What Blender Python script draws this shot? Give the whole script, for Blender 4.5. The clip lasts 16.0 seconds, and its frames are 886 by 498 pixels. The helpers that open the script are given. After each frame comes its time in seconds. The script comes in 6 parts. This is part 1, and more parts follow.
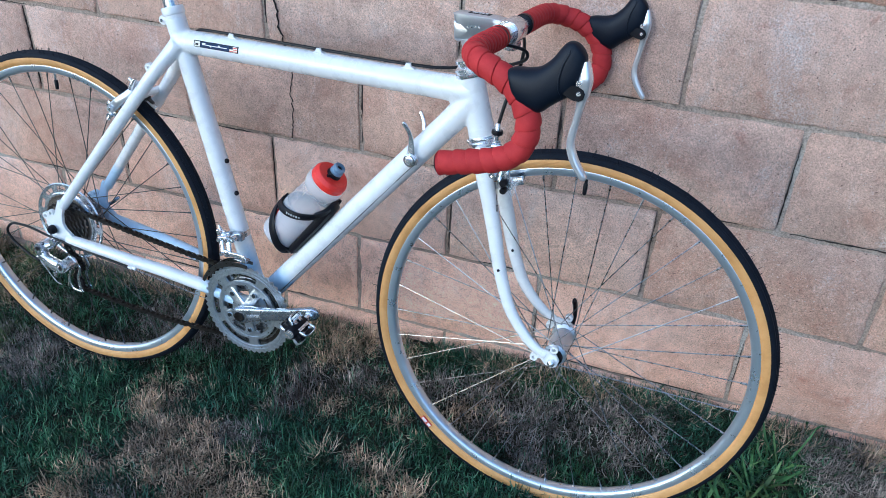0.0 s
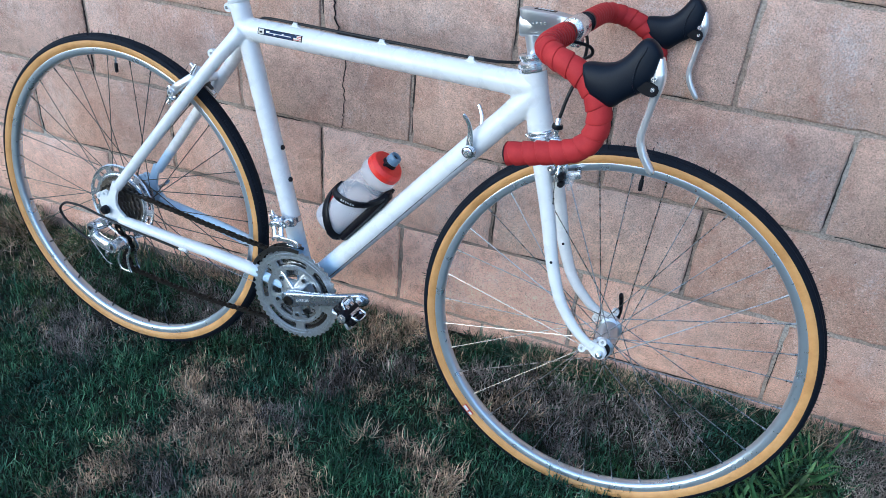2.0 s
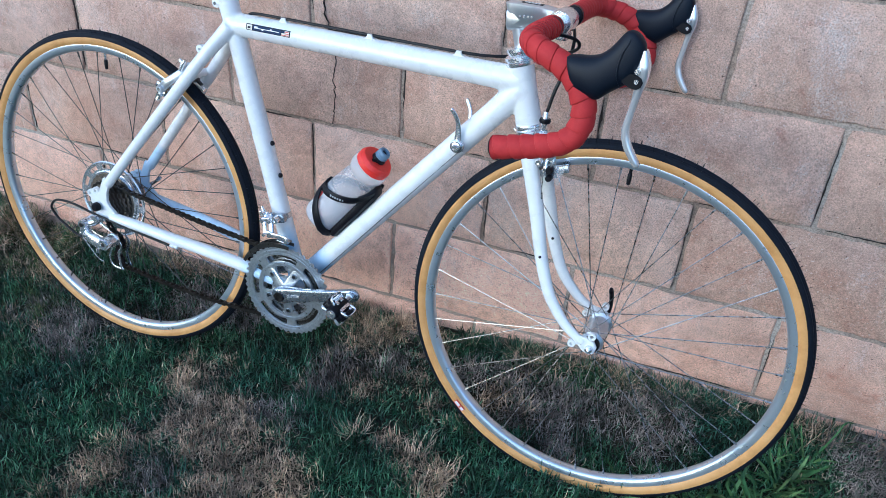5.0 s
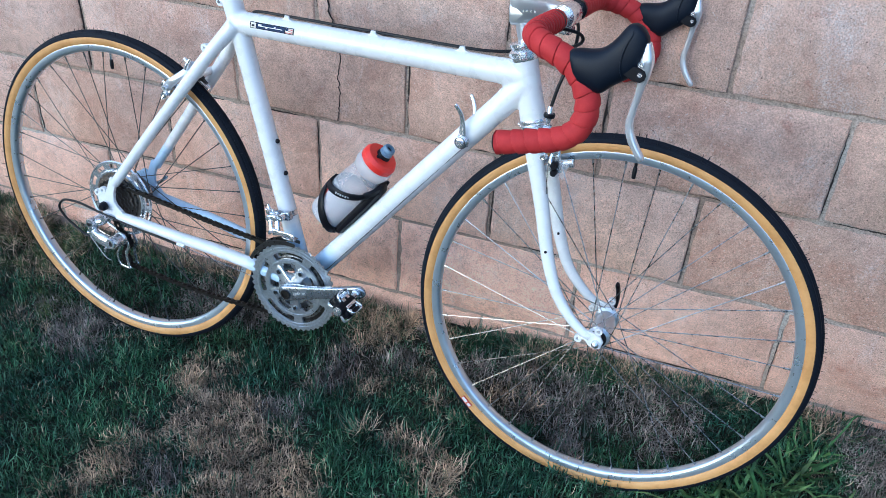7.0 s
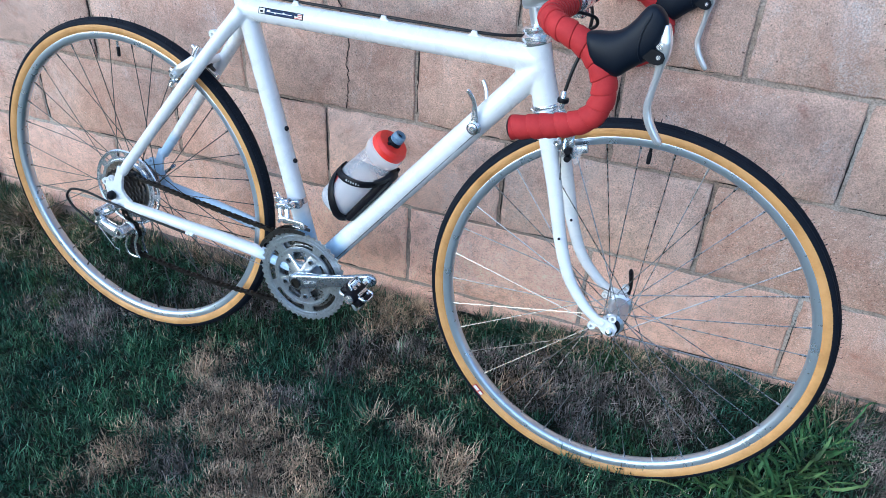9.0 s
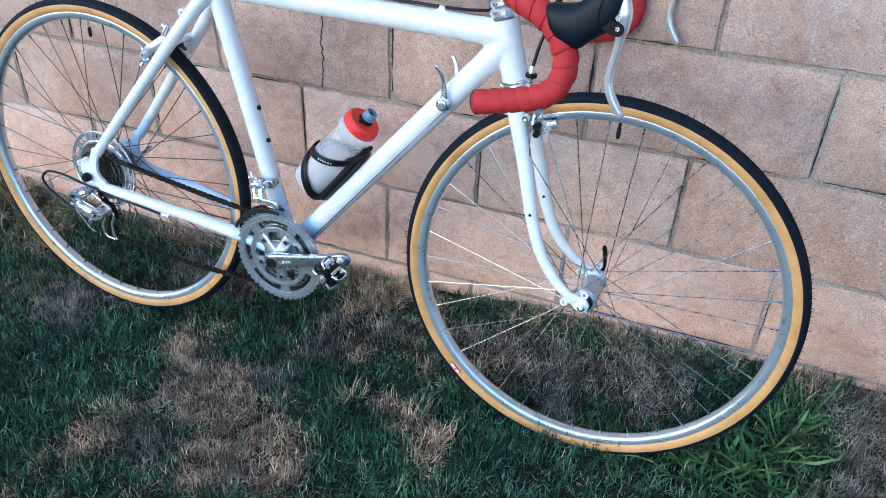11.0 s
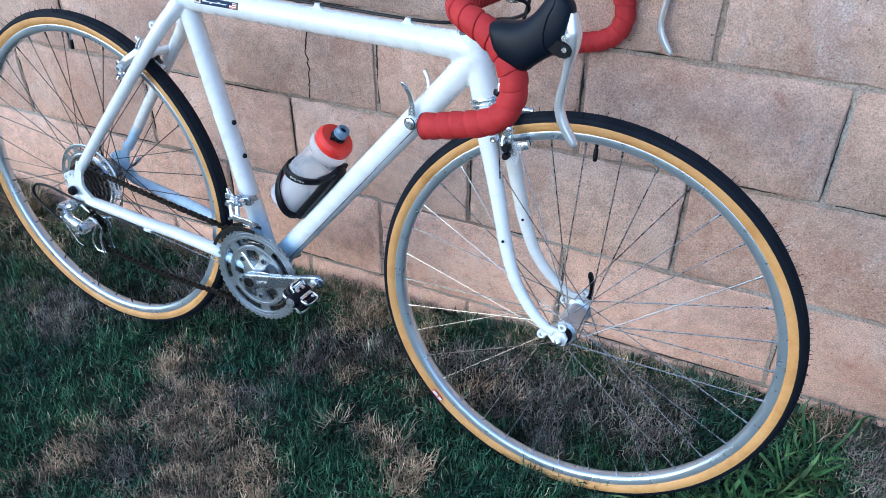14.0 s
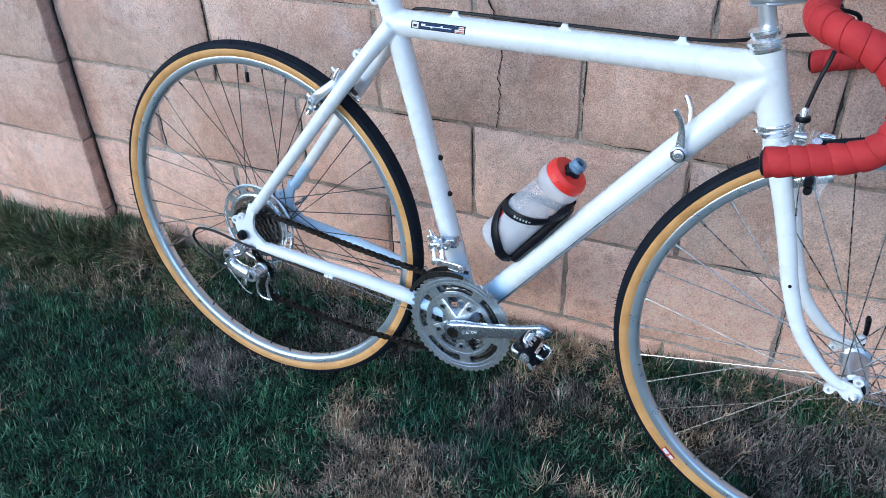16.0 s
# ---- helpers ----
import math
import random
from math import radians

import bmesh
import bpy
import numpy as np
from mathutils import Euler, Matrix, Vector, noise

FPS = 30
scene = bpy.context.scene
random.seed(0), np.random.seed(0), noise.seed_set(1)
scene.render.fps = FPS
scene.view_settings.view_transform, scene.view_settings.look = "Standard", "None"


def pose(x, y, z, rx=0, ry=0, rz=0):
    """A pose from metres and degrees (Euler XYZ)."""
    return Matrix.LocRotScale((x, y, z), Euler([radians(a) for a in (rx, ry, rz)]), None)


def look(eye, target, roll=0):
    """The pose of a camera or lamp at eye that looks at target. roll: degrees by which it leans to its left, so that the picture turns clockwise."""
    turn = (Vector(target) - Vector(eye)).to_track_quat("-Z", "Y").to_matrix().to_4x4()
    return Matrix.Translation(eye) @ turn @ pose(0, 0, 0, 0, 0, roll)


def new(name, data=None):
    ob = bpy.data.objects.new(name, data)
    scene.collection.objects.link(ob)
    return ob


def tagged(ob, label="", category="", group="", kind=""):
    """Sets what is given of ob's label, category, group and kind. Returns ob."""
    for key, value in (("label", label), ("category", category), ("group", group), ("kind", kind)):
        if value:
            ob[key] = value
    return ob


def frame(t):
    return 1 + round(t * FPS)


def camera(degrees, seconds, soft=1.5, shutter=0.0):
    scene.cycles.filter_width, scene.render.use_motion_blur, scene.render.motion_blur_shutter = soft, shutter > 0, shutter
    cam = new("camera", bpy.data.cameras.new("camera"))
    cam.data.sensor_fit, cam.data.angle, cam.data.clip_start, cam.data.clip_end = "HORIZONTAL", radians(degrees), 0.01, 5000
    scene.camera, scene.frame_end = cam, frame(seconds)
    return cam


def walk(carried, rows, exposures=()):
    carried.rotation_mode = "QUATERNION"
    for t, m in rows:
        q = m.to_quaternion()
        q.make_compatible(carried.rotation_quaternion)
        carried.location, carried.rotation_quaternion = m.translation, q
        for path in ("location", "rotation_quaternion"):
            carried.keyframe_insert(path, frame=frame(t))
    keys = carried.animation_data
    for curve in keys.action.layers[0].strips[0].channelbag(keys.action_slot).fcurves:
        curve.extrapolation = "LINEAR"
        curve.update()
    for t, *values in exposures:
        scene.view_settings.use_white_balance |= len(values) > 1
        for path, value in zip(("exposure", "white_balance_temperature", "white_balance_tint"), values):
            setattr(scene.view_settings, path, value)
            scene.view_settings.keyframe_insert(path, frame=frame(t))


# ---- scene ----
cam = camera(59.7, 16.0, soft=0.5)
PATH = [
    (0, (0.819, -1.332, 1.106), (0.303, 0.284, 0.046), 3.0),
    (0.5, (0.8, -1.345, 1.106), (0.279, 0.268, 0.045), 3.5),
    (1, (0.766, -1.373, 1.099), (0.237, 0.237, 0.037), 3.9),
    (1.5, (0.75, -1.393, 1.109), (0.22, 0.217, 0.048), 4.5),
    (2, (0.752, -1.391, 1.101), (0.225, 0.221, 0.041), 4.7),
    (2.5, (0.763, -1.381, 1.099), (0.242, 0.233, 0.04), 4.8),
    (3, (0.771, -1.381, 1.101), (0.251, 0.234, 0.042), 4.8),
    (3.5, (0.778, -1.383, 1.101), (0.259, 0.232, 0.041), 4.8),
    (4, (0.775, -1.385, 1.098), (0.253, 0.228, 0.037), 4.7),
    (6.5, (0.773, -1.382, 1.095), (0.227, 0.218, 0.027), 3.8),
    (7, (0.779, -1.383, 1.094), (0.229, 0.214, 0.024), 3.5),
    (7.5, (0.779, -1.382, 1.092), (0.229, 0.213, 0.018), 3.2),
    (8, (0.764, -1.391, 1.088), (0.214, 0.203, 0.011), 3.1),
    (8.5, (0.761, -1.386, 1.086), (0.21, 0.202, 0.001), 3.2),
    (11, (0.808, -1.367, 1.076), (0.267, 0.193, -0.053), 2.6),
    (11.5, (0.846, -1.325, 1.086), (0.323, 0.236, -0.051), 2.5),
    (12, (0.909, -1.241, 1.09), (0.408, 0.326, -0.047), 2.5),
    (12.5, (0.946, -1.172, 1.073), (0.449, 0.392, -0.071), 2.5),
    (13, (0.955, -1.169, 1.076), (0.376, 0.363, -0.071), 1.2),
    (13.5, (0.941, -1.19, 1.074), (0.278, 0.304, -0.079), -0.3),
    (14, (0.909, -1.222, 1.082), (0.226, 0.264, -0.069), 0.1),
    (14.5, (0.836, -1.289, 1.076), (0.125, 0.186, -0.073), -0.1),
    (15, (0.758, -1.375, 1.091), (0.045, 0.102, -0.054), -2.5),
    (15.5, (0.68, -1.367, 1.077), (-0.037, 0.111, -0.064), -2.8),
    (16, (0.53, -1.243, 1.048), (-0.197, 0.248, -0.069), -2.2),
]
LIGHTEN = [(0, 0.35), (2, 0.33), (4, 0.35), (6.5, 0.44), (8.5, 0.51), (11, 0.57), (12, 0.48), (12.5, 0.43), (14, 0.53), (14.5, 0.62), (15, 0.61), (16, 0.41)]
walk(cam, [(t, look(eye, target, roll)) for t, eye, target, roll in PATH], exposures=[(t, s, 4350, 3) for t, s in LIGHTEN])

# world, sun and exposure
world = bpy.data.worlds.new("world")
scene.world = world
world.use_nodes = True
wn = world.node_tree.nodes
sky = wn.new("ShaderNodeTexSky")
sky.sky_type, sky.sun_disc = "NISHITA", False
sky.sun_elevation, sky.sun_rotation = radians(18), radians(214)
sky.air_density, sky.dust_density, sky.ozone_density = 1.0, 3.0, 1.0
world.node_tree.links.new(sky.outputs[0], wn["Background"].inputs[0])
wn["Background"].inputs[1].default_value = 0.12
sun_data = bpy.data.lights.new("sun", "SUN")
sun_data.energy, sun_data.angle, sun_data.color = 1.32, radians(145), (1.0, 0.97, 0.94)
sun = new("sun", sun_data)
sun.matrix_world = look((-3.0, -4.6, 1.95), (0.2, 0, 0.2))


# ---- materials ----
class Nodes:
    """A small builder for a Principled material."""

    def __init__(self, name, color=(0.5, 0.5, 0.5), rough=0.5, metal=0.0, **more):
        self.mat = bpy.data.materials.new(name)
        self.mat.use_nodes = True
        self.t = self.mat.node_tree
        self.b = self.t.nodes["Principled BSDF"]
        self.b.inputs["Base Color"].default_value = (*color, 1)
        self.b.inputs["Roughness"].default_value = rough
        self.b.inputs["Metallic"].default_value = metal
        for key, value in more.items():
            self.b.inputs[key.replace("_", " ")].default_value = value

    def link(self, a, b):
        self.t.links.new(a, b)

    def coord(self, kind="Object", shift=0.0):
        c = self.t.nodes.new("ShaderNodeTexCoord").outputs[kind]
        if not shift:
            return c
        r = self.t.nodes.new("ShaderNodeObjectInfo").outputs["Random"]
        m = self.t.nodes.new("ShaderNodeVectorMath")
        m.operation = "MULTIPLY_ADD"
        m.inputs[1].default_value = (1, 1, 1)
        self.link(c, m.inputs[0])
        s = self.t.nodes.new("ShaderNodeMath")
        s.operation = "MULTIPLY"
        s.inputs[1].default_value = shift
        self.link(r, s.inputs[0])
        self.link(s.outputs[0], m.inputs[2])
        return m.outputs[0]

    def noise(self, co, scale, detail=4.0, rough=0.55, dist=0.0):
        n = self.t.nodes.new("ShaderNodeTexNoise")
        n.inputs["Scale"].default_value, n.inputs["Detail"].default_value = scale, detail
        n.inputs["Roughness"].default_value, n.inputs["Distortion"].default_value = rough, dist
        self.link(co, n.inputs["Vector"])
        return n.outputs[0]

    def voronoi(self, co, scale, feature="F1"):
        n = self.t.nodes.new("ShaderNodeTexVoronoi")
        n.feature = feature
        n.inputs["Scale"].default_value = scale
        self.link(co, n.inputs["Vector"])
        return n.outputs["Distance"]

    def ramp(self, fac, *stops):
        r = self.t.nodes.new("ShaderNodeValToRGB")
        e = r.color_ramp.elements
        while len(e) < len(stops):
            e.new(0.5)
        for el, (p, c) in zip(e, stops):
            el.position = p
            el.color = (*c, 1) if isinstance(c, tuple) else (c, c, c, 1)
        self.link(fac, r.inputs[0])
        return r.outputs[0]

    def mix(self, fac, a, b, mode="MIX"):
        m = self.t.nodes.new("ShaderNodeMix")
        m.data_type, m.blend_type = "RGBA", mode
        for slot, v in ((0, fac), (6, a), (7, b)):
            if isinstance(v, tuple):
                m.inputs[slot].default_value = (*v, 1)
            elif isinstance(v, float):
                m.inputs[slot].default_value = v
            else:
                self.link(v, m.inputs[slot])
        return m.outputs[2]

    def math(self, op, a, b=0.0):
        m = self.t.nodes.new("ShaderNodeMath")
        m.operation = op
        for slot, v in ((0, a), (1, b)):
            if isinstance(v, float):
                m.inputs[slot].default_value = v
            else:
                self.link(v, m.inputs[slot])
        return m.outputs[0]

    def base(self, c):
        self.link(c, self.b.inputs["Base Color"])

    def roughness(self, c):
        self.link(c, self.b.inputs["Roughness"])

    def bump(self, height, strength=0.3, distance=0.002, under=None):
        n = self.t.nodes.new("ShaderNodeBump")
        n.inputs["Strength"].default_value, n.inputs["Distance"].default_value = strength, distance
        self.link(height, n.inputs["Height"])
        if under is not None:
            self.link(under, n.inputs["Normal"])
        self.link(n.outputs[0], self.b.inputs["Normal"])
        return n.outputs[0]


def make_block():
    m = Nodes("block_concrete", rough=0.95)
    co = m.coord("Object", 37.0)
    rnd = m.t.nodes.new("ShaderNodeObjectInfo").outputs["Random"]
    base = m.ramp(rnd, (0.0, (0.60, 0.425, 0.332)), (0.35, (0.645, 0.474, 0.387)), (0.7, (0.62, 0.450, 0.363)), (1.0, (0.65, 0.502, 0.42)))
    block_tone = m.t.nodes.new("ShaderNodeObjectInfo").outputs["Color"]
    base = m.mix(1.0, base, block_tone, "MULTIPLY")
    cloud = m.ramp(m.noise(co, 7, 6, 0.66), (0.3, (0.78, 0.73, 0.71)), (0.5, (1.02, 0.99, 0.96)), (0.7, (1.17, 1.13, 1.10)))
    c = m.mix(0.8, base, cloud, "MULTIPLY")
    mottle = m.ramp(m.noise(co, 34, 6, 0.7, 0.3), (0.34, (0.80, 0.77, 0.75)), (0.5, (1.02, 1.01, 1.0)), (0.66, (1.16, 1.15, 1.14)))
    c = m.mix(0.8, c, mottle, "MULTIPLY")
    rust = m.ramp(m.noise(co, 5.2, 8, 0.78, 0.8), (0.50, 0.0), (0.60, 1.0))
    c = m.mix(m.math("MULTIPLY", rust, 0.40), c, (0.43, 0.225, 0.150))
    grime = m.ramp(m.noise(co, 4.1, 7, 0.74, 0.6), (0.55, 0.0), (0.68, 1.0))
    c = m.mix(m.math("MULTIPLY", grime, 0.15), c, (0.25, 0.185, 0.155))
    red = m.ramp(m.noise(co, 15, 6, 0.75, 0.5), (0.60, 0.0), (0.69, 1.0))
    c = m.mix(m.math("MULTIPLY", red, 0.5), c, (0.38, 0.16, 0.105))
    # lime bloom, grainy and streaked downwards
    streak = m.t.nodes.new("ShaderNodeMapping")
    streak.inputs["Scale"].default_value = (1.0, 1.0, 0.45)
    m.link(co, streak.inputs["Vector"])
    chalk = m.ramp(m.noise(streak.outputs[0], 8, 9, 0.80, 0.4), (0.52, 0.0), (0.66, 1.0))
    dust = m.ramp(m.noise(co, 300, 2, 0.6), (0.40, 0.15), (0.58, 1.0))
    c = m.mix(m.math("MULTIPLY", m.math("MULTIPLY", chalk, dust), 0.75), c, (0.74, 0.66, 0.61))
    grain = m.ramp(m.noise(co, 330, 2, 0.6), (0.32, 0.48), (0.44, 0.93), (0.60, 1.14), (0.70, 1.45))
    c = m.mix(0.58, c, grain, "MULTIPLY")
    fine = m.ramp(m.noise(co, 640, 1, 0.5), (0.33, 0.45), (0.43, 0.98), (0.62, 1.30))
    c = m.mix(0.45, c, fine, "MULTIPLY")
    sand = m.ramp(m.noise(co, 210, 1, 0.5), (0.70, 0.0), (0.74, 1.0))
    c = m.mix(m.math("MULTIPLY", sand, 0.6), c, (0.78, 0.70, 0.63))
    # pits in clusters, and larger scattered chips
    patch = m.ramp(m.noise(co, 11, 4, 0.6), (0.42, 0.0), (0.62, 0.085))
    pit = m.ramp(m.math("SUBTRACT", m.math("ADD", m.voronoi(co, 130), m.math("MULTIPLY", m.noise(co, 60, 4, 0.7), 0.46)), patch), (0.238, 1.0), (0.266, 0.0))
    c = m.mix(m.math("MULTIPLY", pit, 0.88), c, (0.085, 0.048, 0.040))
    speck = m.ramp(m.math("ADD", m.voronoi(co, 58), m.math("MULTIPLY", m.noise(co, 170, 3, 0.7), 0.50)), (0.268, 1.0), (0.300, 0.0))
    c = m.mix(m.math("MULTIPLY", speck, 0.85), c, (0.075, 0.042, 0.036))
    # reddish soil splashed over the lowest courses; colour also lightened for bounced light
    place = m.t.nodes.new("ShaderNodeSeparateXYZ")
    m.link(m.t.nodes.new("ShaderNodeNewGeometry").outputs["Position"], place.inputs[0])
    splash_lift = m.ramp(m.math("ADD", place.outputs[2], m.math("MULTIPLY", m.noise(co, 7, 6, 0.7), 0.5)), (0.34, 1.0), (0.66, 0.0))
    c = m.mix(m.math("MULTIPLY", splash_lift, 0.60), c, m.mix(1.0, c, (1.38, 1.19, 1.05), "MULTIPLY"))
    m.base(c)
    n1 = m.bump(m.noise(co, 300, 4, 0.75), 0.95, 0.0030)
    n2 = m.bump(m.math("SUBTRACT", 1.0, m.math("MAXIMUM", pit, speck)), 0.7, 0.0022, n1)
    m.bump(m.noise(co, 28, 4), 0.35, 0.006, n2)
    return m.mat


def make_mortar():
    m = Nodes("mortar", rough=0.95)
    co = m.coord("Object")
    c = m.ramp(m.noise(co, 3.2, 6, 0.68), (0.33, (0.19, 0.140, 0.108)), (0.43, (0.34, 0.260, 0.200)), (0.56, (0.42, 0.345, 0.28)), (0.66, (0.46, 0.42, 0.37)))
    g = m.ramp(m.noise(co, 300, 3, 0.7), (0.34, 0.45), (0.5, 1.0), (0.66, 1.45))
    m.base(m.mix(0.8, c, g, "MULTIPLY"))
    m.bump(m.noise(co, 180, 5, 0.75), 0.7, 0.004)
    return m.mat


def make_concrete():
    m = Nodes("footing_concrete", rough=0.95)
    co = m.coord("Object")
    c = m.ramp(m.noise(co, 6, 6, 0.7), (0.3, (0.15, 0.11, 0.085)), (0.6, (0.30, 0.23, 0.18)), (0.8, (0.42, 0.35, 0.30)))
    g = m.ramp(m.noise(co, 200, 3, 0.7), (0.3, 0.7), (0.7, 1.15))
    m.base(m.mix(0.8, c, g, "MULTIPLY"))
    m.bump(m.noise(co, 90, 6, 0.75), 0.8, 0.006)
    return m.mat


def make_soil():
    m = Nodes("soil", rough=1.0)
    co = m.coord("Object")
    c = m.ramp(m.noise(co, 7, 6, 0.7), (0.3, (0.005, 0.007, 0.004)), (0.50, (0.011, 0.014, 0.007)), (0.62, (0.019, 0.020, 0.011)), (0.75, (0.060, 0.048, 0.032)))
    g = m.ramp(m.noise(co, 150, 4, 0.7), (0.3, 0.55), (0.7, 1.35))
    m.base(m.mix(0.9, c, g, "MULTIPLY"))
    m.bump(m.noise(co, 70, 6, 0.75), 0.9, 0.012)
    return m.mat


def make_blade(name, tint, *colors):
    m = Nodes(name, rough=0.55, Specular_IOR_Level=0.3)
    isl = m.t.nodes.new("ShaderNodeNewGeometry").outputs["Random Per Island"]
    k = len(colors) - 1
    c = m.ramp(isl, *[(i / k, col) for i, col in enumerate(colors)])
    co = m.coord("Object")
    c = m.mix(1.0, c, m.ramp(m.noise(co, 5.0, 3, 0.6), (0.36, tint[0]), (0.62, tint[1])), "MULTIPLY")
    # tuft-scale dark and pale patches put the shading between tufts into the colour
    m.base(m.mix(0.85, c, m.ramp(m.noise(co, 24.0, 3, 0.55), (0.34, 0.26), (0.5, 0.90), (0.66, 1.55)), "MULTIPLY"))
    return m.mat


def make_paint():
    """White paint that fades to pale blue round the bottom bracket, the far dropout and the far stays."""
    m = Nodes("white_paint", rough=0.28, Coat_Weight=0.35, Coat_Roughness=0.12)
    co = m.coord("Object")
    pale_blue = None
    for x, y, z, r in ((0.445, 0.0, -0.078, 0.140), (0.02, 0.14, 0.01, 0.17), (0.18, 0.16, -0.03, 0.20), (0.05, 0.080, 0.06, 0.08)):
        v = m.t.nodes.new("ShaderNodeVectorMath")
        v.operation = "DISTANCE"
        v.inputs[1].default_value = (x, y, z)
        m.link(co, v.inputs[0])
        f = m.ramp(m.math("ADD", m.math("DIVIDE", v.outputs["Value"], r), m.math("MULTIPLY", m.noise(co, 30, 3), 0.2)), (0.80, 1.0), (1.12, 0.0))
        pale_blue = f if pale_blue is None else m.math("MAXIMUM", pale_blue, f)
    dirt = m.ramp(m.noise(co, 22, 5, 0.7), (0.45, (0.88, 0.88, 0.87)), (0.75, (0.82, 0.82, 0.81)))
    m.base(m.mix(m.math("MULTIPLY", pale_blue, 0.8), dirt, (0.47, 0.66, 0.88)))
    m.roughness(m.ramp(m.noise(co, 40, 4), (0.3, 0.22), (0.8, 0.4)))
    m.bump(m.noise(co, 160, 2), 0.06, 0.001)
    return m.mat


def metal(name, color, rough, scale=120, spread=0.12, bare=1.0):
    """bare: the share of clean metal against dull oxide."""
    m = Nodes(name, color=color, rough=rough, metal=bare)
    co = m.coord("Object")
    n = m.noise(co, scale, 4, 0.7)
    m.roughness(m.ramp(n, (0.3, max(0.04, rough - spread)), (0.75, rough + spread)))
    d = m.ramp(m.noise(co, 24, 4, 0.6), (0.35, tuple(c * 0.93 for c in color)), (0.65, color))
    m.base(d)
    if spread > 0.05:
        m.bump(n, 0.015, 0.0004)
    return m.mat


def make_ring_metal():
    """Scuffed, stained alloy of the chainset."""
    m = Nodes("scuffed_alloy", rough=0.34, metal=0.88)
    co = m.coord("Object")
    c = m.ramp(m.noise(co, 140, 6, 0.7, 0.6), (0.34, (0.50, 0.54, 0.59)), (0.50, (0.61, 0.66, 0.72)), (0.66, (0.70, 0.75, 0.81)))
    spot = m.ramp(m.noise(co, 420, 4, 0.7), (0.58, 0.0), (0.68, 1.0))
    m.base(m.mix(m.math("MULTIPLY", spot, 0.25), c, (0.16, 0.15, 0.145)))
    m.roughness(m.ramp(m.noise(co, 80, 5, 0.7), (0.3, 0.26), (0.7, 0.36)))
    m.bump(m.noise(co, 260, 4, 0.7), 0.05, 0.0006)
    return m.mat


def plain(name, color, rough, scale=200, amount=0.2, bump=0.1, **more):
    m = Nodes(name, color=color, rough=rough, **more)
    co = m.coord("Object")
    n = m.noise(co, scale, 4, 0.65)
    m.base(m.mix(1.0, color, m.ramp(n, (0.3, 1.0 - amount), (0.7, 1.0 + amount)), "MULTIPLY"))
    m.roughness(m.ramp(m.noise(co, 30, 4), (0.3, rough * 0.85), (0.7, min(1.0, rough * 1.15))))
    if bump:
        m.bump(n, bump, 0.0008)
    return m.mat


def make_tape():
    m = Nodes("red_bar_tape", rough=0.72, Specular_IOR_Level=0.35)
    co = m.coord("Object")
    c = m.ramp(m.noise(co, 45, 5, 0.65), (0.3, (0.38, 0.021, 0.023)), (0.7, (0.50, 0.035, 0.033)))
    m.base(c)
    m.bump(m.noise(co, 700, 2, 0.6), 0.25, 0.0006)
    return m.mat


def make_tan():
    m = Nodes("gum_sidewall", rough=0.55)
    co = m.coord("Object")
    c = m.ramp(m.noise(co, 20, 6, 0.7), (0.28, (0.46, 0.235, 0.065)), (0.5, (0.60, 0.325, 0.10)), (0.75, (0.66, 0.38, 0.14)))
    scuff = m.ramp(m.noise(co, 55, 5, 0.75, 1.0), (0.68, 0.0), (0.78, 1.0))
    m.base(m.mix(m.math("MULTIPLY", scuff, 0.35), c, (0.22, 0.12, 0.05)))
    m.bump(m.noise(co, 300, 3), 0.12, 0.0008)
    return m.mat


def make_bottle():
    """Milky round the grip, clearer towards the shoulder."""
    m = Nodes("frosted_plastic", color=(0.90, 0.91, 0.94), rough=0.28, Transmission_Weight=0.35, IOR=1.2)
    co = m.coord("Object")
    up = m.t.nodes.new("ShaderNodeVectorMath")
    up.operation = "DOT_PRODUCT"
    up.inputs[1].default_value = (math.cos(radians(51.6)), 0, math.sin(radians(51.6)))
    m.link(co, up.inputs[0])
    m.link(m.ramp(up.outputs["Value"], (0.164, 0.46), (0.180, 0.26), (0.228, 0.22), (0.240, 0.34)), m.b.inputs["Alpha"])
    m.roughness(m.ramp(m.noise(co, 60, 4), (0.3, 0.32), (0.7, 0.48)))
    return m.mat


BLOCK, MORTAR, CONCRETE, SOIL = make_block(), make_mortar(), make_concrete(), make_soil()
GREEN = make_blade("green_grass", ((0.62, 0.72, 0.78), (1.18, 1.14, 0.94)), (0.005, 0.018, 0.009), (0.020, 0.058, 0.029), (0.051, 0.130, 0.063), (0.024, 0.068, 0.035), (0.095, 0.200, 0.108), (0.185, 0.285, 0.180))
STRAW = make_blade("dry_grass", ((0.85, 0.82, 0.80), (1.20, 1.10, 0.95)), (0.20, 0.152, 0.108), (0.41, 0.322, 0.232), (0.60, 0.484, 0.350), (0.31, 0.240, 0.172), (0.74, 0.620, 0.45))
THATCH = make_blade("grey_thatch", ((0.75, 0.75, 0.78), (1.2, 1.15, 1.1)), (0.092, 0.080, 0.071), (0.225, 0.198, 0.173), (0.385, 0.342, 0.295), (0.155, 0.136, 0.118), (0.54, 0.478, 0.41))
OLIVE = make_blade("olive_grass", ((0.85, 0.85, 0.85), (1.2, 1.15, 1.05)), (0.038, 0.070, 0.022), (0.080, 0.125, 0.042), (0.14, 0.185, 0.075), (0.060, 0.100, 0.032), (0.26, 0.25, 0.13))
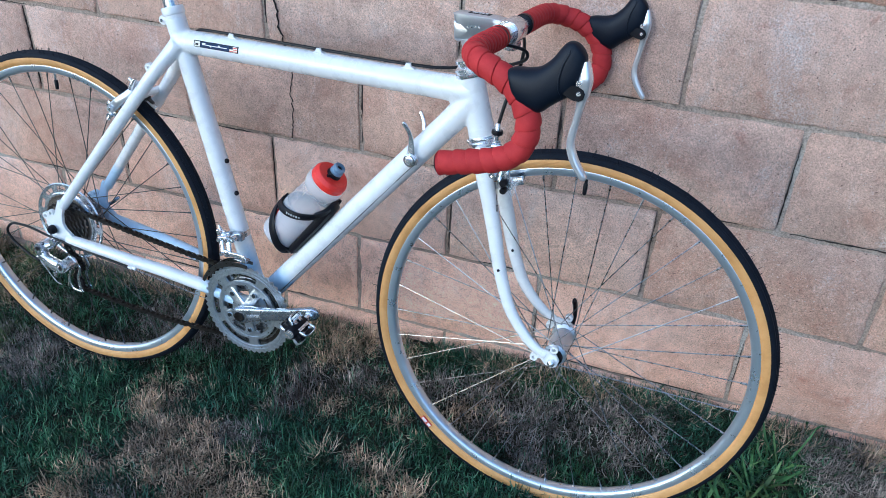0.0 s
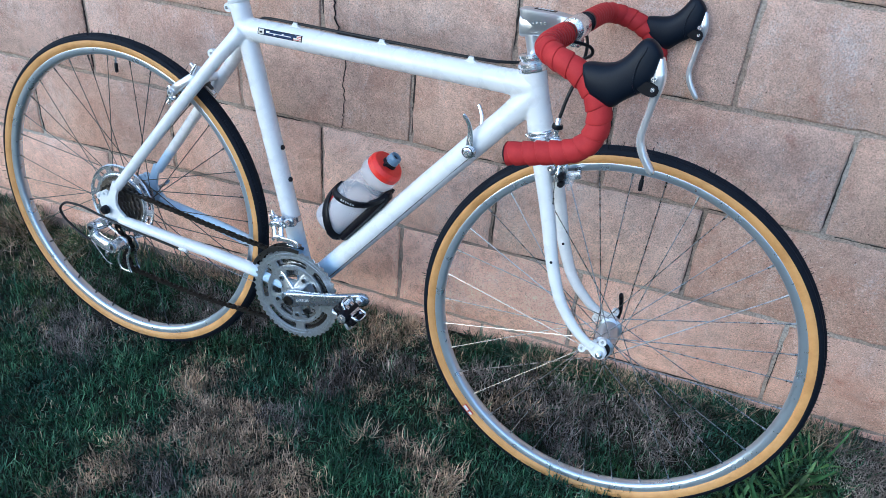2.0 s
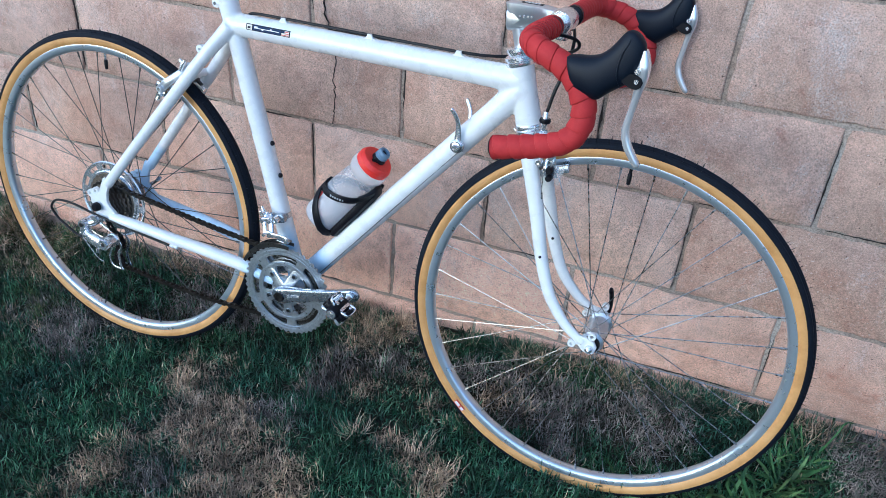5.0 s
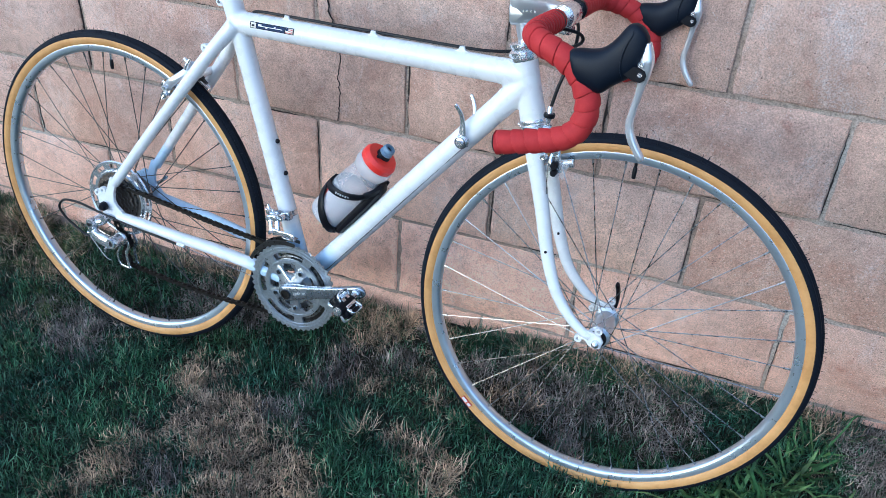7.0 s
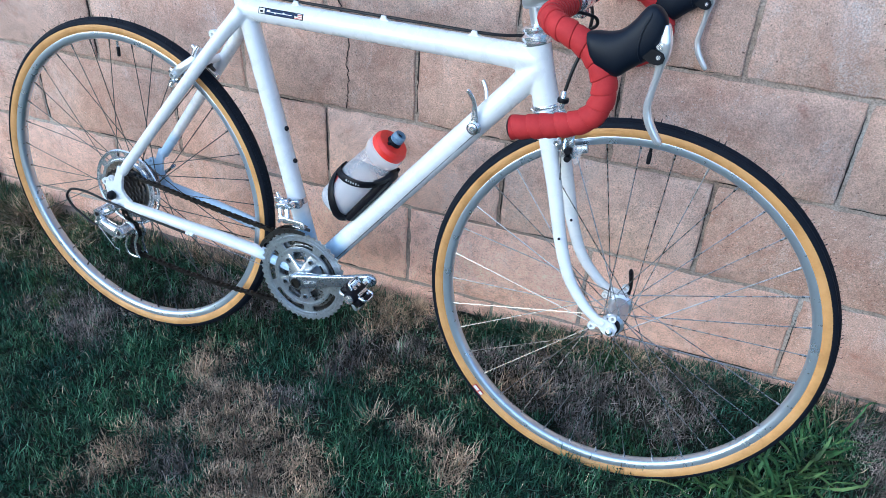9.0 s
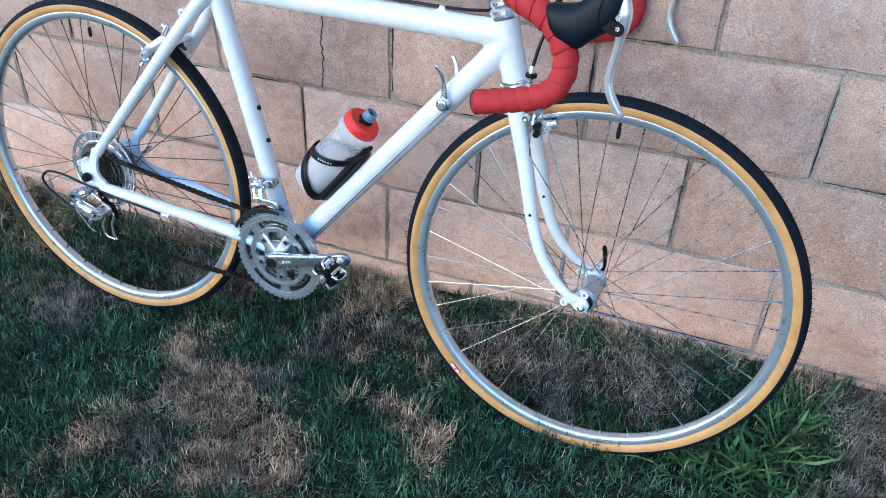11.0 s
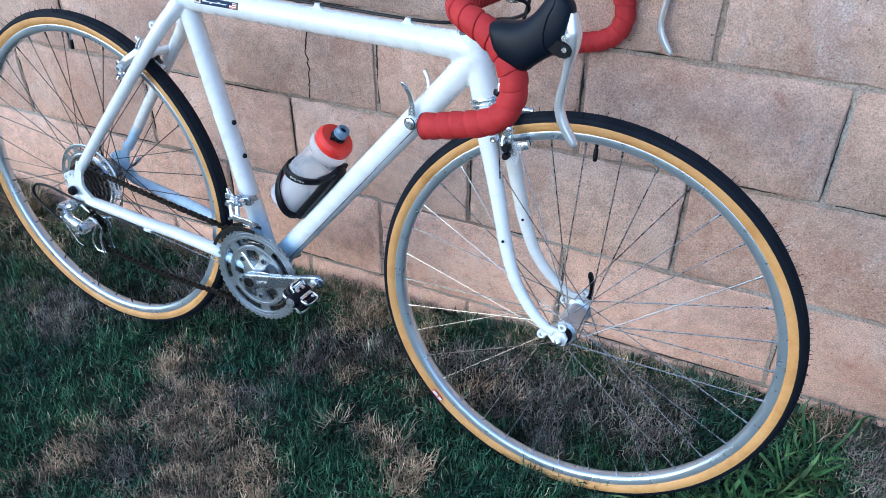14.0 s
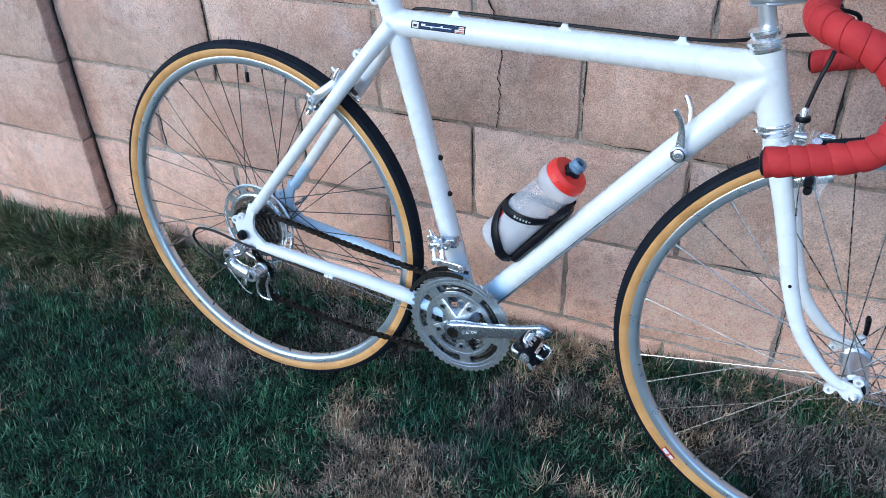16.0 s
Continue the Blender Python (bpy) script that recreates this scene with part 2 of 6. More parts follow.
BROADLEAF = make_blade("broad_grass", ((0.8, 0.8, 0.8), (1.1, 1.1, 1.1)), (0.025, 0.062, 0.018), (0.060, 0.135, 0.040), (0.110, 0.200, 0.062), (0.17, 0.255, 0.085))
PAINT = make_paint()
SILVER = metal("polished_alloy", (0.86, 0.87, 0.89), 0.24, 50, 0.02, 0.85)
SATIN = metal("satin_alloy", (0.74, 0.76, 0.79), 0.30, 40, 0.02, 0.8)
CHROME = metal("chrome", (0.86, 0.87, 0.88), 0.14, 40, 0.03, 0.85)
RIM = metal("brushed_alloy_rim", (0.68, 0.76, 0.85), 0.30, 40, 0.04, 0.80)
LEVER = metal("lacquered_alloy", (0.94, 0.93, 0.92), 0.16, 30, 0.02, 0.66)
GREY_ALLOY = metal("grey_alloy", (0.46, 0.50, 0.56), 0.27, 60, 0.03, 0.9)
RING = make_ring_metal()
DULL_STEEL = metal("dull_steel", (0.13, 0.13, 0.135), 0.34)
STEEL = metal("spoke_steel", (0.40, 0.395, 0.39), 0.30)
REAR_STEEL = metal("rear_spoke_steel", (0.11, 0.105, 0.10), 0.42)
DARK_STEEL = metal("oily_steel", (0.070, 0.066, 0.064), 0.40)
COG = metal("cog_steel", (0.34, 0.30, 0.26), 0.36)
RUBBER = plain("tread_rubber", (0.006, 0.008, 0.014), 0.7, 240, 0.3, 0.25, Specular_IOR_Level=0.2)
HOOD = plain("hood_rubber", (0.003, 0.006, 0.014), 0.5, 500, 0.2, 0.15, Specular_IOR_Level=0.26)
BLACK = plain("black_plastic", (0.006, 0.006, 0.009), 0.42, 200, 0.2, 0.08, Specular_IOR_Level=0.2)
CABLE = plain("cable_housing", (0.007, 0.007, 0.009), 0.45, 200, 0.2, 0.0, Specular_IOR_Level=0.25)
TAN, TAPE, BOTTLE = make_tan(), make_tape(), make_bottle()
RED_CAP = plain("red_plastic", (0.72, 0.035, 0.022), 0.36, 150, 0.08, 0.05)
BLUE_GREY = plain("blue_grey_plastic", (0.16, 0.24, 0.34), 0.4, 150, 0.1, 0.05)
RED_INK = plain("red_ink", (0.55, 0.05, 0.04), 0.5, 150, 0.1, 0.0)
WHITE_INK = plain("white_ink", (0.75, 0.75, 0.75), 0.5, 150, 0.1, 0.0)
PALE_INK = plain("pale_grey_ink", (0.42, 0.42, 0.43), 0.5, 150, 0.1, 0.0)
BLUE_INK = plain("blue_ink", (0.010, 0.028, 0.085), 0.4, 150, 0.1, 0.0, Specular_IOR_Level=0.15)
CREAM_INK = plain("cream_ink", (0.70, 0.66, 0.56), 0.4, 150, 0.1, 0.0)
SKIRT_CLEAR = Nodes("clear_plastic", color=(0.86, 0.88, 0.90), rough=0.15, Alpha=0.16).mat
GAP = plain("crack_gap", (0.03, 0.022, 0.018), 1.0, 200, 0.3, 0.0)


# ---- mesh tools ----
class Geo:
    """Vertices and faces of one mesh."""

    def __init__(self):
        self.v, self.f = [], []

    def add(self, verts, faces):
        k = len(self.v)
        self.v += [tuple(p) for p in verts]
        self.f += [tuple(i + k for i in q) for q in faces]
        return self

    def moved(self, m):
        self.v = [tuple(m @ Vector(p)) for p in self.v]
        return self

    def mesh(self, name, mat, sharp=38):
        me = bpy.data.meshes.new(name)
        me.from_pydata(self.v, [], self.f)
        bm = bmesh.new()
        bm.from_mesh(me)
        bmesh.ops.recalc_face_normals(bm, faces=bm.faces)
        bm.to_mesh(me)
        bm.free()
        me.materials.append(mat)
        me.shade_smooth()
        me.set_sharp_from_angle(angle=radians(sharp))
        return me


def part(name, geo, mat, parent=None, label="", sharp=38):
    ob = new(name, geo.mesh(name, mat, sharp))
    ob.parent = parent
    return tagged(ob, label)


def spline(points, steps=6):
    """A smooth line through the points (numbers past the third ride along)."""
    p = [np.array(q, float) for q in points]
    p = [2 * p[0] - p[1]] + p + [2 * p[-1] - p[-2]]
    out = []
    for i in range(1, len(p) - 2):
        a, b, c, d = p[i - 1:i + 3]
        for s in range(steps):
            t = s / steps
            out.append(0.5 * (2 * b + (c - a) * t + (2 * a - 5 * b + 4 * c - d) * t * t + (3 * b - a - 3 * c + d) * t ** 3))
    out.append(p[-2])
    return out


def sweep(geo, points, radius, sides=12, caps=True, flat=1.0, up=None, shape=None):
    """A tube along points; radius one number, or one a point; flat: its width across 'up' against its height along it."""
    p = [Vector(q[:3]) for q in points]
    r = radius if isinstance(radius, (list, tuple, np.ndarray)) else [radius] * len(p)
    ref = Vector(up) if up else None
    verts, faces = [], []
    side = None
    for i, q in enumerate(p):
        t = (p[min(i + 1, len(p) - 1)] - p[max(i - 1, 0)]).normalized()
        if ref is not None:
            b = (ref - t * ref.dot(t)).normalized()
        elif side is None:
            b = t.orthogonal().normalized()
        else:
            b = (side - t * side.dot(t)).normalized()
        side = b
        a = t.cross(b)
        for k in range(sides):
            w = 2 * math.pi * k / sides
            c, s = math.cos(w), math.sin(w)
            if shape:
                c, s = math.copysign(abs(c) ** shape, c), math.copysign(abs(s) ** shape, s)
            ri = r[i][k] if isinstance(r[i], list) else r[i]
            verts.append(q + b * (ri * c) + a * (ri * flat * s))
    n = len(p)
    for i in range(n - 1):
        for k in range(sides):
            j = (k + 1) % sides
            faces.append((i * sides + k, i * sides + j, (i + 1) * sides + j, (i + 1) * sides + k))
    if caps:
        faces.append(tuple(range(sides))[::-1])
        faces.append(tuple((n - 1) * sides + k for k in range(sides)))
    return geo.add(verts, faces)


def lathe(geo, profile, center, axis=(0, 1, 0), sides=24, closed=False):
    """Turns (radius, along) round the axis through center."""
    ax = Vector(axis).normalized()
    a = ax.orthogonal().normalized()
    b = ax.cross(a)
    c = Vector(center)
    verts, faces = [], []
    for r, h in profile:
        for k in range(sides):
            w = 2 * math.pi * k / sides
            verts.append(c + ax * h + (a * math.cos(w) + b * math.sin(w)) * r)
    n = len(profile)
    for i in range(n if closed else n - 1):
        i2 = (i + 1) % n
        for k in range(sides):
            j = (k + 1) % sides
            faces.append((i * sides + k, i * sides + j, i2 * sides + j, i2 * sides + k))
    if not closed:
        for i in (0, n - 1):
            if profile[i][0] > 1e-6:
                faces.append(tuple(i * sides + k for k in range(sides)))
    return geo.add(verts, faces)


def slab(geo, outline, y0, y1, bevel=0.0):
    """A plate of an outline in x and z, between two depths, with its rim rounded off."""
    o = [Vector((x, 0, z)) for x, z in outline]
    mid = sum(o, Vector()) / len(o)
    rows = [(y0, bevel), (y0 + math.copysign(bevel, y1 - y0), 0), (y1 - math.copysign(bevel, y1 - y0), 0), (y1, bevel)] if bevel else [(y0, 0), (y1, 0)]
    verts, faces = [], []
    n = len(o)
    for y, inset in rows:
        for q in o:
            d = (mid - q)
            verts.append(q + (d.normalized() * inset if inset else Vector()) + Vector((0, y, 0)))
    for i in range(len(rows) - 1):
        for k in range(n):
            j = (k + 1) % n
            faces.append((i * n + k, i * n + j, (i + 1) * n + j, (i + 1) * n + k))
    faces.append(tuple(range(n)))
    faces.append(tuple((len(rows) - 1) * n + k for k in range(n)))
    return geo.add(verts, faces)


def box(geo, center, size, bevel=0.0, m=None):
    bm = bmesh.new()
    bmesh.ops.create_cube(bm, size=1.0)
    bmesh.ops.scale(bm, vec=size, verts=bm.verts)
    if bevel:
        bmesh.ops.bevel(bm, geom=bm.edges[:], offset=bevel, segments=2, affect="EDGES", profile=0.5)
    mat = (m or Matrix.Identity(4))
    bm.verts.index_update()
    geo.add([mat @ v.co + Vector(center) for v in bm.verts], [tuple(v.index for v in f.verts) for f in bm.faces])
    bm.free()
    return geo


def polar_plate(geo, center, radii, n, keep, y0, y1, outer=None):
    """A flat ring in x and z made of cells between the radii; keep(i, k) tells whether a cell is solid; outer(k) shifts the outermost radius (teeth)."""
    cx, _, cz = center
    m = len(radii)
    verts, faces = [], []
    for y in (y0, y1):
        for i, r in enumerate(radii):
            for k in range(n):
                rr = r + (outer(k) if outer and i == m - 1 else 0)
                w = 2 * math.pi * k / n
                verts.append((cx + rr * math.cos(w), y, cz + rr * math.sin(w)))
    vid = lambda s, i, k: s * m * n + i * n + k % n
    solid = [[bool(keep(i, k)) for k in range(n)] for i in range(m - 1)]
    for i in range(m - 1):
        for k in range(n):
            if not solid[i][k]:
                continue
            faces.append((vid(0, i, k), vid(0, i, k + 1), vid(0, i + 1, k + 1), vid(0, i + 1, k)))
            faces.append((vid(1, i, k), vid(1, i + 1, k), vid(1, i + 1, k + 1), vid(1, i, k + 1)))
            if i == 0 or not solid[i - 1][k]:
                faces.append((vid(0, i, k), vid(1, i, k), vid(1, i, k + 1), vid(0, i, k + 1)))
            if i == m - 2 or not solid[i + 1][k]:
                faces.append((vid(0, i + 1, k), vid(0, i + 1, k + 1), vid(1, i + 1, k + 1), vid(1, i + 1, k)))
            if not solid[i][(k - 1) % n]:
                faces.append((vid(0, i, k), vid(0, i + 1, k), vid(1, i + 1, k), vid(1, i, k)))
            if not solid[i][(k + 1) % n]:
                faces.append((vid(0, i, k + 1), vid(1, i, k + 1), vid(1, i + 1, k + 1), vid(0, i + 1, k + 1)))
    return geo.add(verts, faces)


# ---- ground ----
def ground_z(x, y):
    """The lawn falls slightly to the west and has small humps."""
    near = math.exp(-((x / 6) ** 2 + (y / 6) ** 2))
    t = max(0.0, min(1.0, (y + 0.20) / 0.18))
    bank = (0.032 + 0.018 / (1 + math.exp(-max(-3.0, min(3.0, x - 0.45)) * 14)) + 0.012 / (1 + math.exp(max(-3.0, min(3.0, x + 0.8)) * 8))) * t * t * (3 - 2 * t)
    return -0.062 + near * (bank + 0.0225 * (max(-2.5, min(2.5, x)) - 0.7) + 0.010 * noise.noise(Vector((x * 2.2, y * 2.2, 3))) + 0.004 * noise.noise(Vector((x * 9, y * 9, 7))))


def make_ground():
    def axis():
        near = [round(-3.2 + 0.08 * i, 3) for i in range(81)]
        far = [3.6, 4.4, 6, 9, 14, 25, 50, 120, 300, 900]
        return [-q for q in far[::-1]] + near + far
    xs, ys = axis(), axis()
    g = Geo()
    verts = [(x, y, ground_z(x, y)) for y in ys for x in xs]
    w = len(xs)
    faces = [(j * w + i, j * w + i + 1, (j + 1) * w + i + 1, (j + 1) * w + i) for j in range(len(ys) - 1) for i in range(w - 1)]
    g.add(verts, faces)
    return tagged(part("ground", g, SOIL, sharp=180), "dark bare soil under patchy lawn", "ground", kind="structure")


make_ground()

# ---- block wall ----
LONG, HIGH, BED = 0.4064, 0.2032, 0.0136
CORNER = -1.057
wall_geo = Geo()
EAST = 11 * LONG
box(wall_geo, ((CORNER + EAST) / 2, 0.10 + 0.0045, 0.83), (EAST - CORNER, 0.20, 2.06))
wall = tagged(part("wall_north", wall_geo, MORTAR), "tan concrete block garden wall with grey mortar joints", "wall", kind="structure")


def block_mesh(length, seed, wide=0.19):
    """A block with chipped, slightly uneven edges."""
    r = random.Random(seed)
    c = 0.0026
    hx, hz = length / 2 - 0.0042, HIGH / 2 - 0.0042
    g = Geo()
    n = 19
    j = lambda s: r.uniform(-s, s)
    rim = [(-hx + 2 * hx * i / n, -hz) for i in range(n)] + [(hx, -hz + 2 * hz * i / 10) for i in range(10)]
    rim += [(hx - 2 * hx * i / n, hz) for i in range(n)] + [(-hx, hz - 2 * hz * i / 10) for i in range(10)]
    shake = [(j(0.0016), j(0.0016), r.choice((0, 0, 0, 0.0010, 0.0022, 0.0038))) for _ in rim]
    m = len(rim)
    verts = []
    for y, inset in ((0.03, 0.0), (c, 0.0), (0.0, c)):
        for (x, z), (sx, sz, chip) in zip(rim, shake):
            k = inset + (chip if y < 0.02 else 0) * (0.5 if y else 1.0)
            verts.append((x * (1 - k / hx) + sx, y + (chip * 0.5 if y == 0.0 else 0), z * (1 - k / hz) + sz))
    faces = [(a * m + i, a * m + (i + 1) % m, (a + 1) * m + (i + 1) % m, (a + 1) * m + i) for a in range(2) for i in range(m)]
    faces.append(tuple(2 * m + i for i in range(m)))
    g.add(verts, faces)
    return g.mesh("block", BLOCK, 60)


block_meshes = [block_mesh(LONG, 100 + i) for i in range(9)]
special = {}


def lay_block(x0, x1, z0, y, parent, rnd):
    length = round(x1 - x0, 4)
    if abs(length - LONG) < 0.002:
        me = rnd.choice(block_meshes)
    else:
        if length not in special:
            special[length] = block_mesh(length, int(length * 1e4))
        me = special[length]
    ob = new("block", me)
    ob.parent = parent
    ob.matrix_local = pose((x0 + x1) / 2, y + rnd.uniform(-0.0012, 0.0012), z0 + HIGH / 2, 0, rnd.uniform(-0.12, 0.12), 0)
    return ob


# joints that stand off the even bond: course and half-block count, metres along the wall
STRAY = {(0, 1): -0.008, (0, 3): -0.003, (0, 5): 0.007, (1, 0): -0.003, (1, 2): -0.004, (2, 1): 0.002, (2, 5): 0.0035, (3, 4): -0.002}

# blocks set paler or darker than the rest, by course and half-block count
BLOCK_TONE = {(0, 1): 1.26, (1, 0): 1.15, (0, -1): 1.22, (1, -2): 1.06, (1, 2): 1.06, (0, 5): 0.84, (1, 4): 0.86, (1, 6): 0.90, (2, 5): 0.90, (3, 4): 0.95, (1, -4): 0.96, (0, 7): 0.88}


def joint(row, x):
    return x + STRAY.get((row, round(2 * x / LONG)), 0.0)


def build_wall():
    rnd = random.Random(5)
    for row in range(-1, 9):
        z = BED + row * HIGH
        start = CORNER
        first = LONG * math.ceil((CORNER + 0.05 - (0.5 * LONG if row % 2 == 0 else 0)) / LONG) + (0.5 * LONG if row % 2 == 0 else 0)
        x = first
        lay_block(start - 0.004, joint(row, x), z, 0.0, wall, rnd)
        while x < EAST - 0.05:
            ob = lay_block(joint(row, x), min(EAST, joint(row, x + LONG)), z, 0.0, wall, rnd)
            tone = BLOCK_TONE.get((row, round(2 * x / LONG)), 1.0)
            ob.color = (tone, tone * 0.99, tone * 0.97, 1)
            x += LONG
    # the pier that stands forward at the wall's west end
    pier_geo = Geo()
    box(pier_geo, (CORNER - 0.205, 0.085, 0.83), (0.404, 0.23, 2.06))
    pier = tagged(part("wall_pier", pier_geo, MORTAR), "projecting tan block pier at the wall's end", "wall pier", kind="structure")
    side_block = Geo()
    hz = HIGH / 2 - 0.0042
    box(side_block, (0, 0, 0), (0.03, 0.036, 2 * hz), 0.003)
    side_me = side_block.mesh("block", BLOCK, 60)
    for row in range(-1, 9):
        z = BED + row * HIGH
        lay_block(CORNER - LONG - 0.004, CORNER + 0.004, z, -0.038, pier, rnd)
        ob = new("block", side_me)
        ob.parent = pier
        ob.matrix_local = pose(CORNER - 0.0155, -0.0165, z + HIGH / 2)
    far = Geo()
    box(far, (CORNER - 3.5 * LONG, 0.107, 0.83), (5 * LONG, 0.2, 2.06))
    west = tagged(part("wall_west", far, MORTAR), "tan concrete block wall beyond the pier", "wall", kind="structure")
    for row in range(-1, 9):
        x = CORNER - LONG - (0.0 if row % 2 else LONG / 2)
        if row % 2 == 0:
            lay_block(x, x + LONG / 2, BED + row * HIGH, 0.0, west, rnd)
        end = CORNER - 6 * LONG
        while x > end + 0.05:
            lay_block(max(end, x - LONG), x, BED + row * HIGH, 0.0, west, rnd)
            x -= LONG


build_wall()


def make_footing():
    g = Geo()
    xs = [-4 + 0.06 * i for i in range(168)]
    verts, faces = [], []
    for x in xs:
        out = -0.011 - 0.010 * noise.noise(Vector((x * 5, 0, 0))) - (0.04 if x < CORNER else 0)
        top = -0.012 + 0.020 * noise.noise(Vector((x * 4, 4, 0))) - 0.026 / (1 + math.exp((x - 0.35) * 20))
        verts += [(x, 0.008, top), (x, -0.002 + (-0.03 if x < CORNER else 0), top), (x, out, top - 0.010), (x, out - 0.012, -0.12), (x, 0.008, -0.12)]
    for i in range(len(xs) - 1):
        for k in range(5):
            faces.append((i * 5 + k, i * 5 + (k + 1) % 5, (i + 1) * 5 + (k + 1) % 5, (i + 1) * 5 + k))
    g.add(verts, faces)
    return tagged(part("footing", g, CONCRETE, sharp=60), "rough grey mortar spill along the wall's foot", "wall footing", kind="structure")


make_footing()


def make_crack():
    rnd = random.Random(11)
    knots = [(0.045, 0.424), (0.052, 0.468), (0.049, 0.518), (0.055, 0.578), (0.040, 0.620), (0.030, 0.675), (0.022, 0.74), (0.026, 0.80), (0.018, 0.826)]
    line = spline([(x, 0, z) for x, z in knots], 10)
    verts, faces = [], []
    for i, q in enumerate(line):
        w = 0.00015 + 0.0006 * rnd.random() ** 2
        x = q[0] + 0.006 * noise.noise(Vector((0, q[2] * 60, 2))) + rnd.uniform(-0.0022, 0.0022)
        verts += [(x - w, -0.0022, q[2]), (x + w, -0.0022, q[2]), (x + w, 0.004, q[2]), (x - w, 0.004, q[2])]
        if i:
            a = 4 * i
            faces += [(a - 4 + k, a - 4 + (k + 1) % 4, a + (k + 1) % 4, a + k) for k in range(4)]
    g = Geo().add(verts, faces)
    return part("crack", g, GAP, wall, "thin dark crack through two blocks")


make_crack()


def make_joint_gaps():
    """Dark open lines where the mortar has come away from the blocks."""
    rnd = random.Random(31)
    g = Geo()

    def gap(a, b, wide=1.0, face=0.0020):
        n = max(4, int((Vector(a) - Vector(b)).length / 0.008))
        flat = abs(a[0] - b[0]) > abs(a[1] - b[1])
        verts, faces = [], []
        for i in range(n + 1):
            t = i / n
            x, z = a[0] + (b[0] - a[0]) * t + rnd.uniform(-0.0008, 0.0008), a[1] + (b[1] - a[1]) * t + rnd.uniform(-0.0008, 0.0008)
            w = wide * (0.0002 + 0.0012 * rnd.random() * max(0.0, 0.5 + noise.noise(Vector((x * 30, z * 30, 4))))) * min(1.0, 6 * t, 6 * (1 - t)) + 0.0001
            dx, dz = (0, w) if flat else (w, 0)
            verts += [(x - dx, face, z - dz), (x + dx, face, z + dz), (x + dx, face + 0.004, z + dz), (x - dx, face + 0.004, z - dz)]
            if i:
                k = 4 * i
                faces += [(k - 4 + j, k - 4 + (j + 1) % 4, k + (j + 1) % 4, k + j) for j in range(4)]
        g.add(verts, faces)
    for row in range(0, 6):
        z = BED + row * HIGH
        x = LONG * (-2 if row % 2 else -1.5)
        while x < 2.2:
            # upright joints have opened most in the west half
            if rnd.random() < (0.95 if x < 0.6 else 0.6):
                lo, hi = rnd.uniform(0.005, 0.05), rnd.uniform(0.14, 0.198)
                off = rnd.choice((-0.0026, 0.0026))
                gap((joint(row, x) + off, z + lo), (joint(row, x) + off, z + hi), rnd.uniform(1.2, 2.6) if x < 0.6 or row == 2 else 1.0)
            if rnd.random() < 0.7:
                a, b = sorted((rnd.uniform(0, LONG), rnd.uniform(0, LONG)))
                if b - a > 0.03:
                    off = rnd.choice((0.0034, 0.0034, -0.0030))
                    gap((x + a, z + off), (x + b, z + off))
            x += LONG
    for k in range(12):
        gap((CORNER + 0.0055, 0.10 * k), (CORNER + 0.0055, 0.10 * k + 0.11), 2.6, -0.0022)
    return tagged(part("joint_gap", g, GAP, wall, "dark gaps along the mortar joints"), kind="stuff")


make_joint_gaps()

# ---- bicycle ----
# its own axes: x forward from the rear axle, y to its left (the wall), z up in the plane of the frame
BIKE = Matrix(((0.99931, 0.03706, -0.00392, -0.34648), (-0.03651, 0.9947, 0.09607, -0.23031), (0.00746, -0.09587, 0.99537, 0.26132), (0, 0, 0, 1)))
bike = tagged(new("bicycle"), "white road bicycle with red bar tape leaning on the wall", "bicycle")
bike.matrix_world = BIKE
BASE = 1.047
BB = Vector((0.445, 0, -0.078))
HT_TOP, HT_BOT = Vector((0.844, 0, 0.434)), Vector((0.870, 0, 0.348))
STEER = (HT_TOP - HT_BOT).normalized()
ST_TOP = Vector((0.2905, 0, 0.456))
SEAT = (ST_TOP - BB).normalized()
DT_END = Vector((0.855, 0, 0.402))
DOWN = (DT_END - BB).normalized()


def line(a, b, n=8):
    return [Vector(a).lerp(Vector(b), i / (n - 1)) for i in range(n)]


def weld(name, rods, parent, voxel=0.0023, rounds=9):
    """The smooth fillet where tubes run into one another; its far ends sink into the plain tubes."""
    g = Geo()
    for a, b, ra, rb in rods:
        sweep(g, line(a, b, 6), [ra + (rb - ra) * i / 5 for i in range(6)], 32)
    ob = part(name, g, PAINT, parent, sharp=180)
    m = ob.modifiers.new("blend", "REMESH")
    m.mode, m.voxel_size, m.use_smooth_shade = "VOXEL", voxel, True
    m = ob.modifiers.new("soften", "SMOOTH")
    m.factor, m.iterations = 0.5, rounds
    return ob


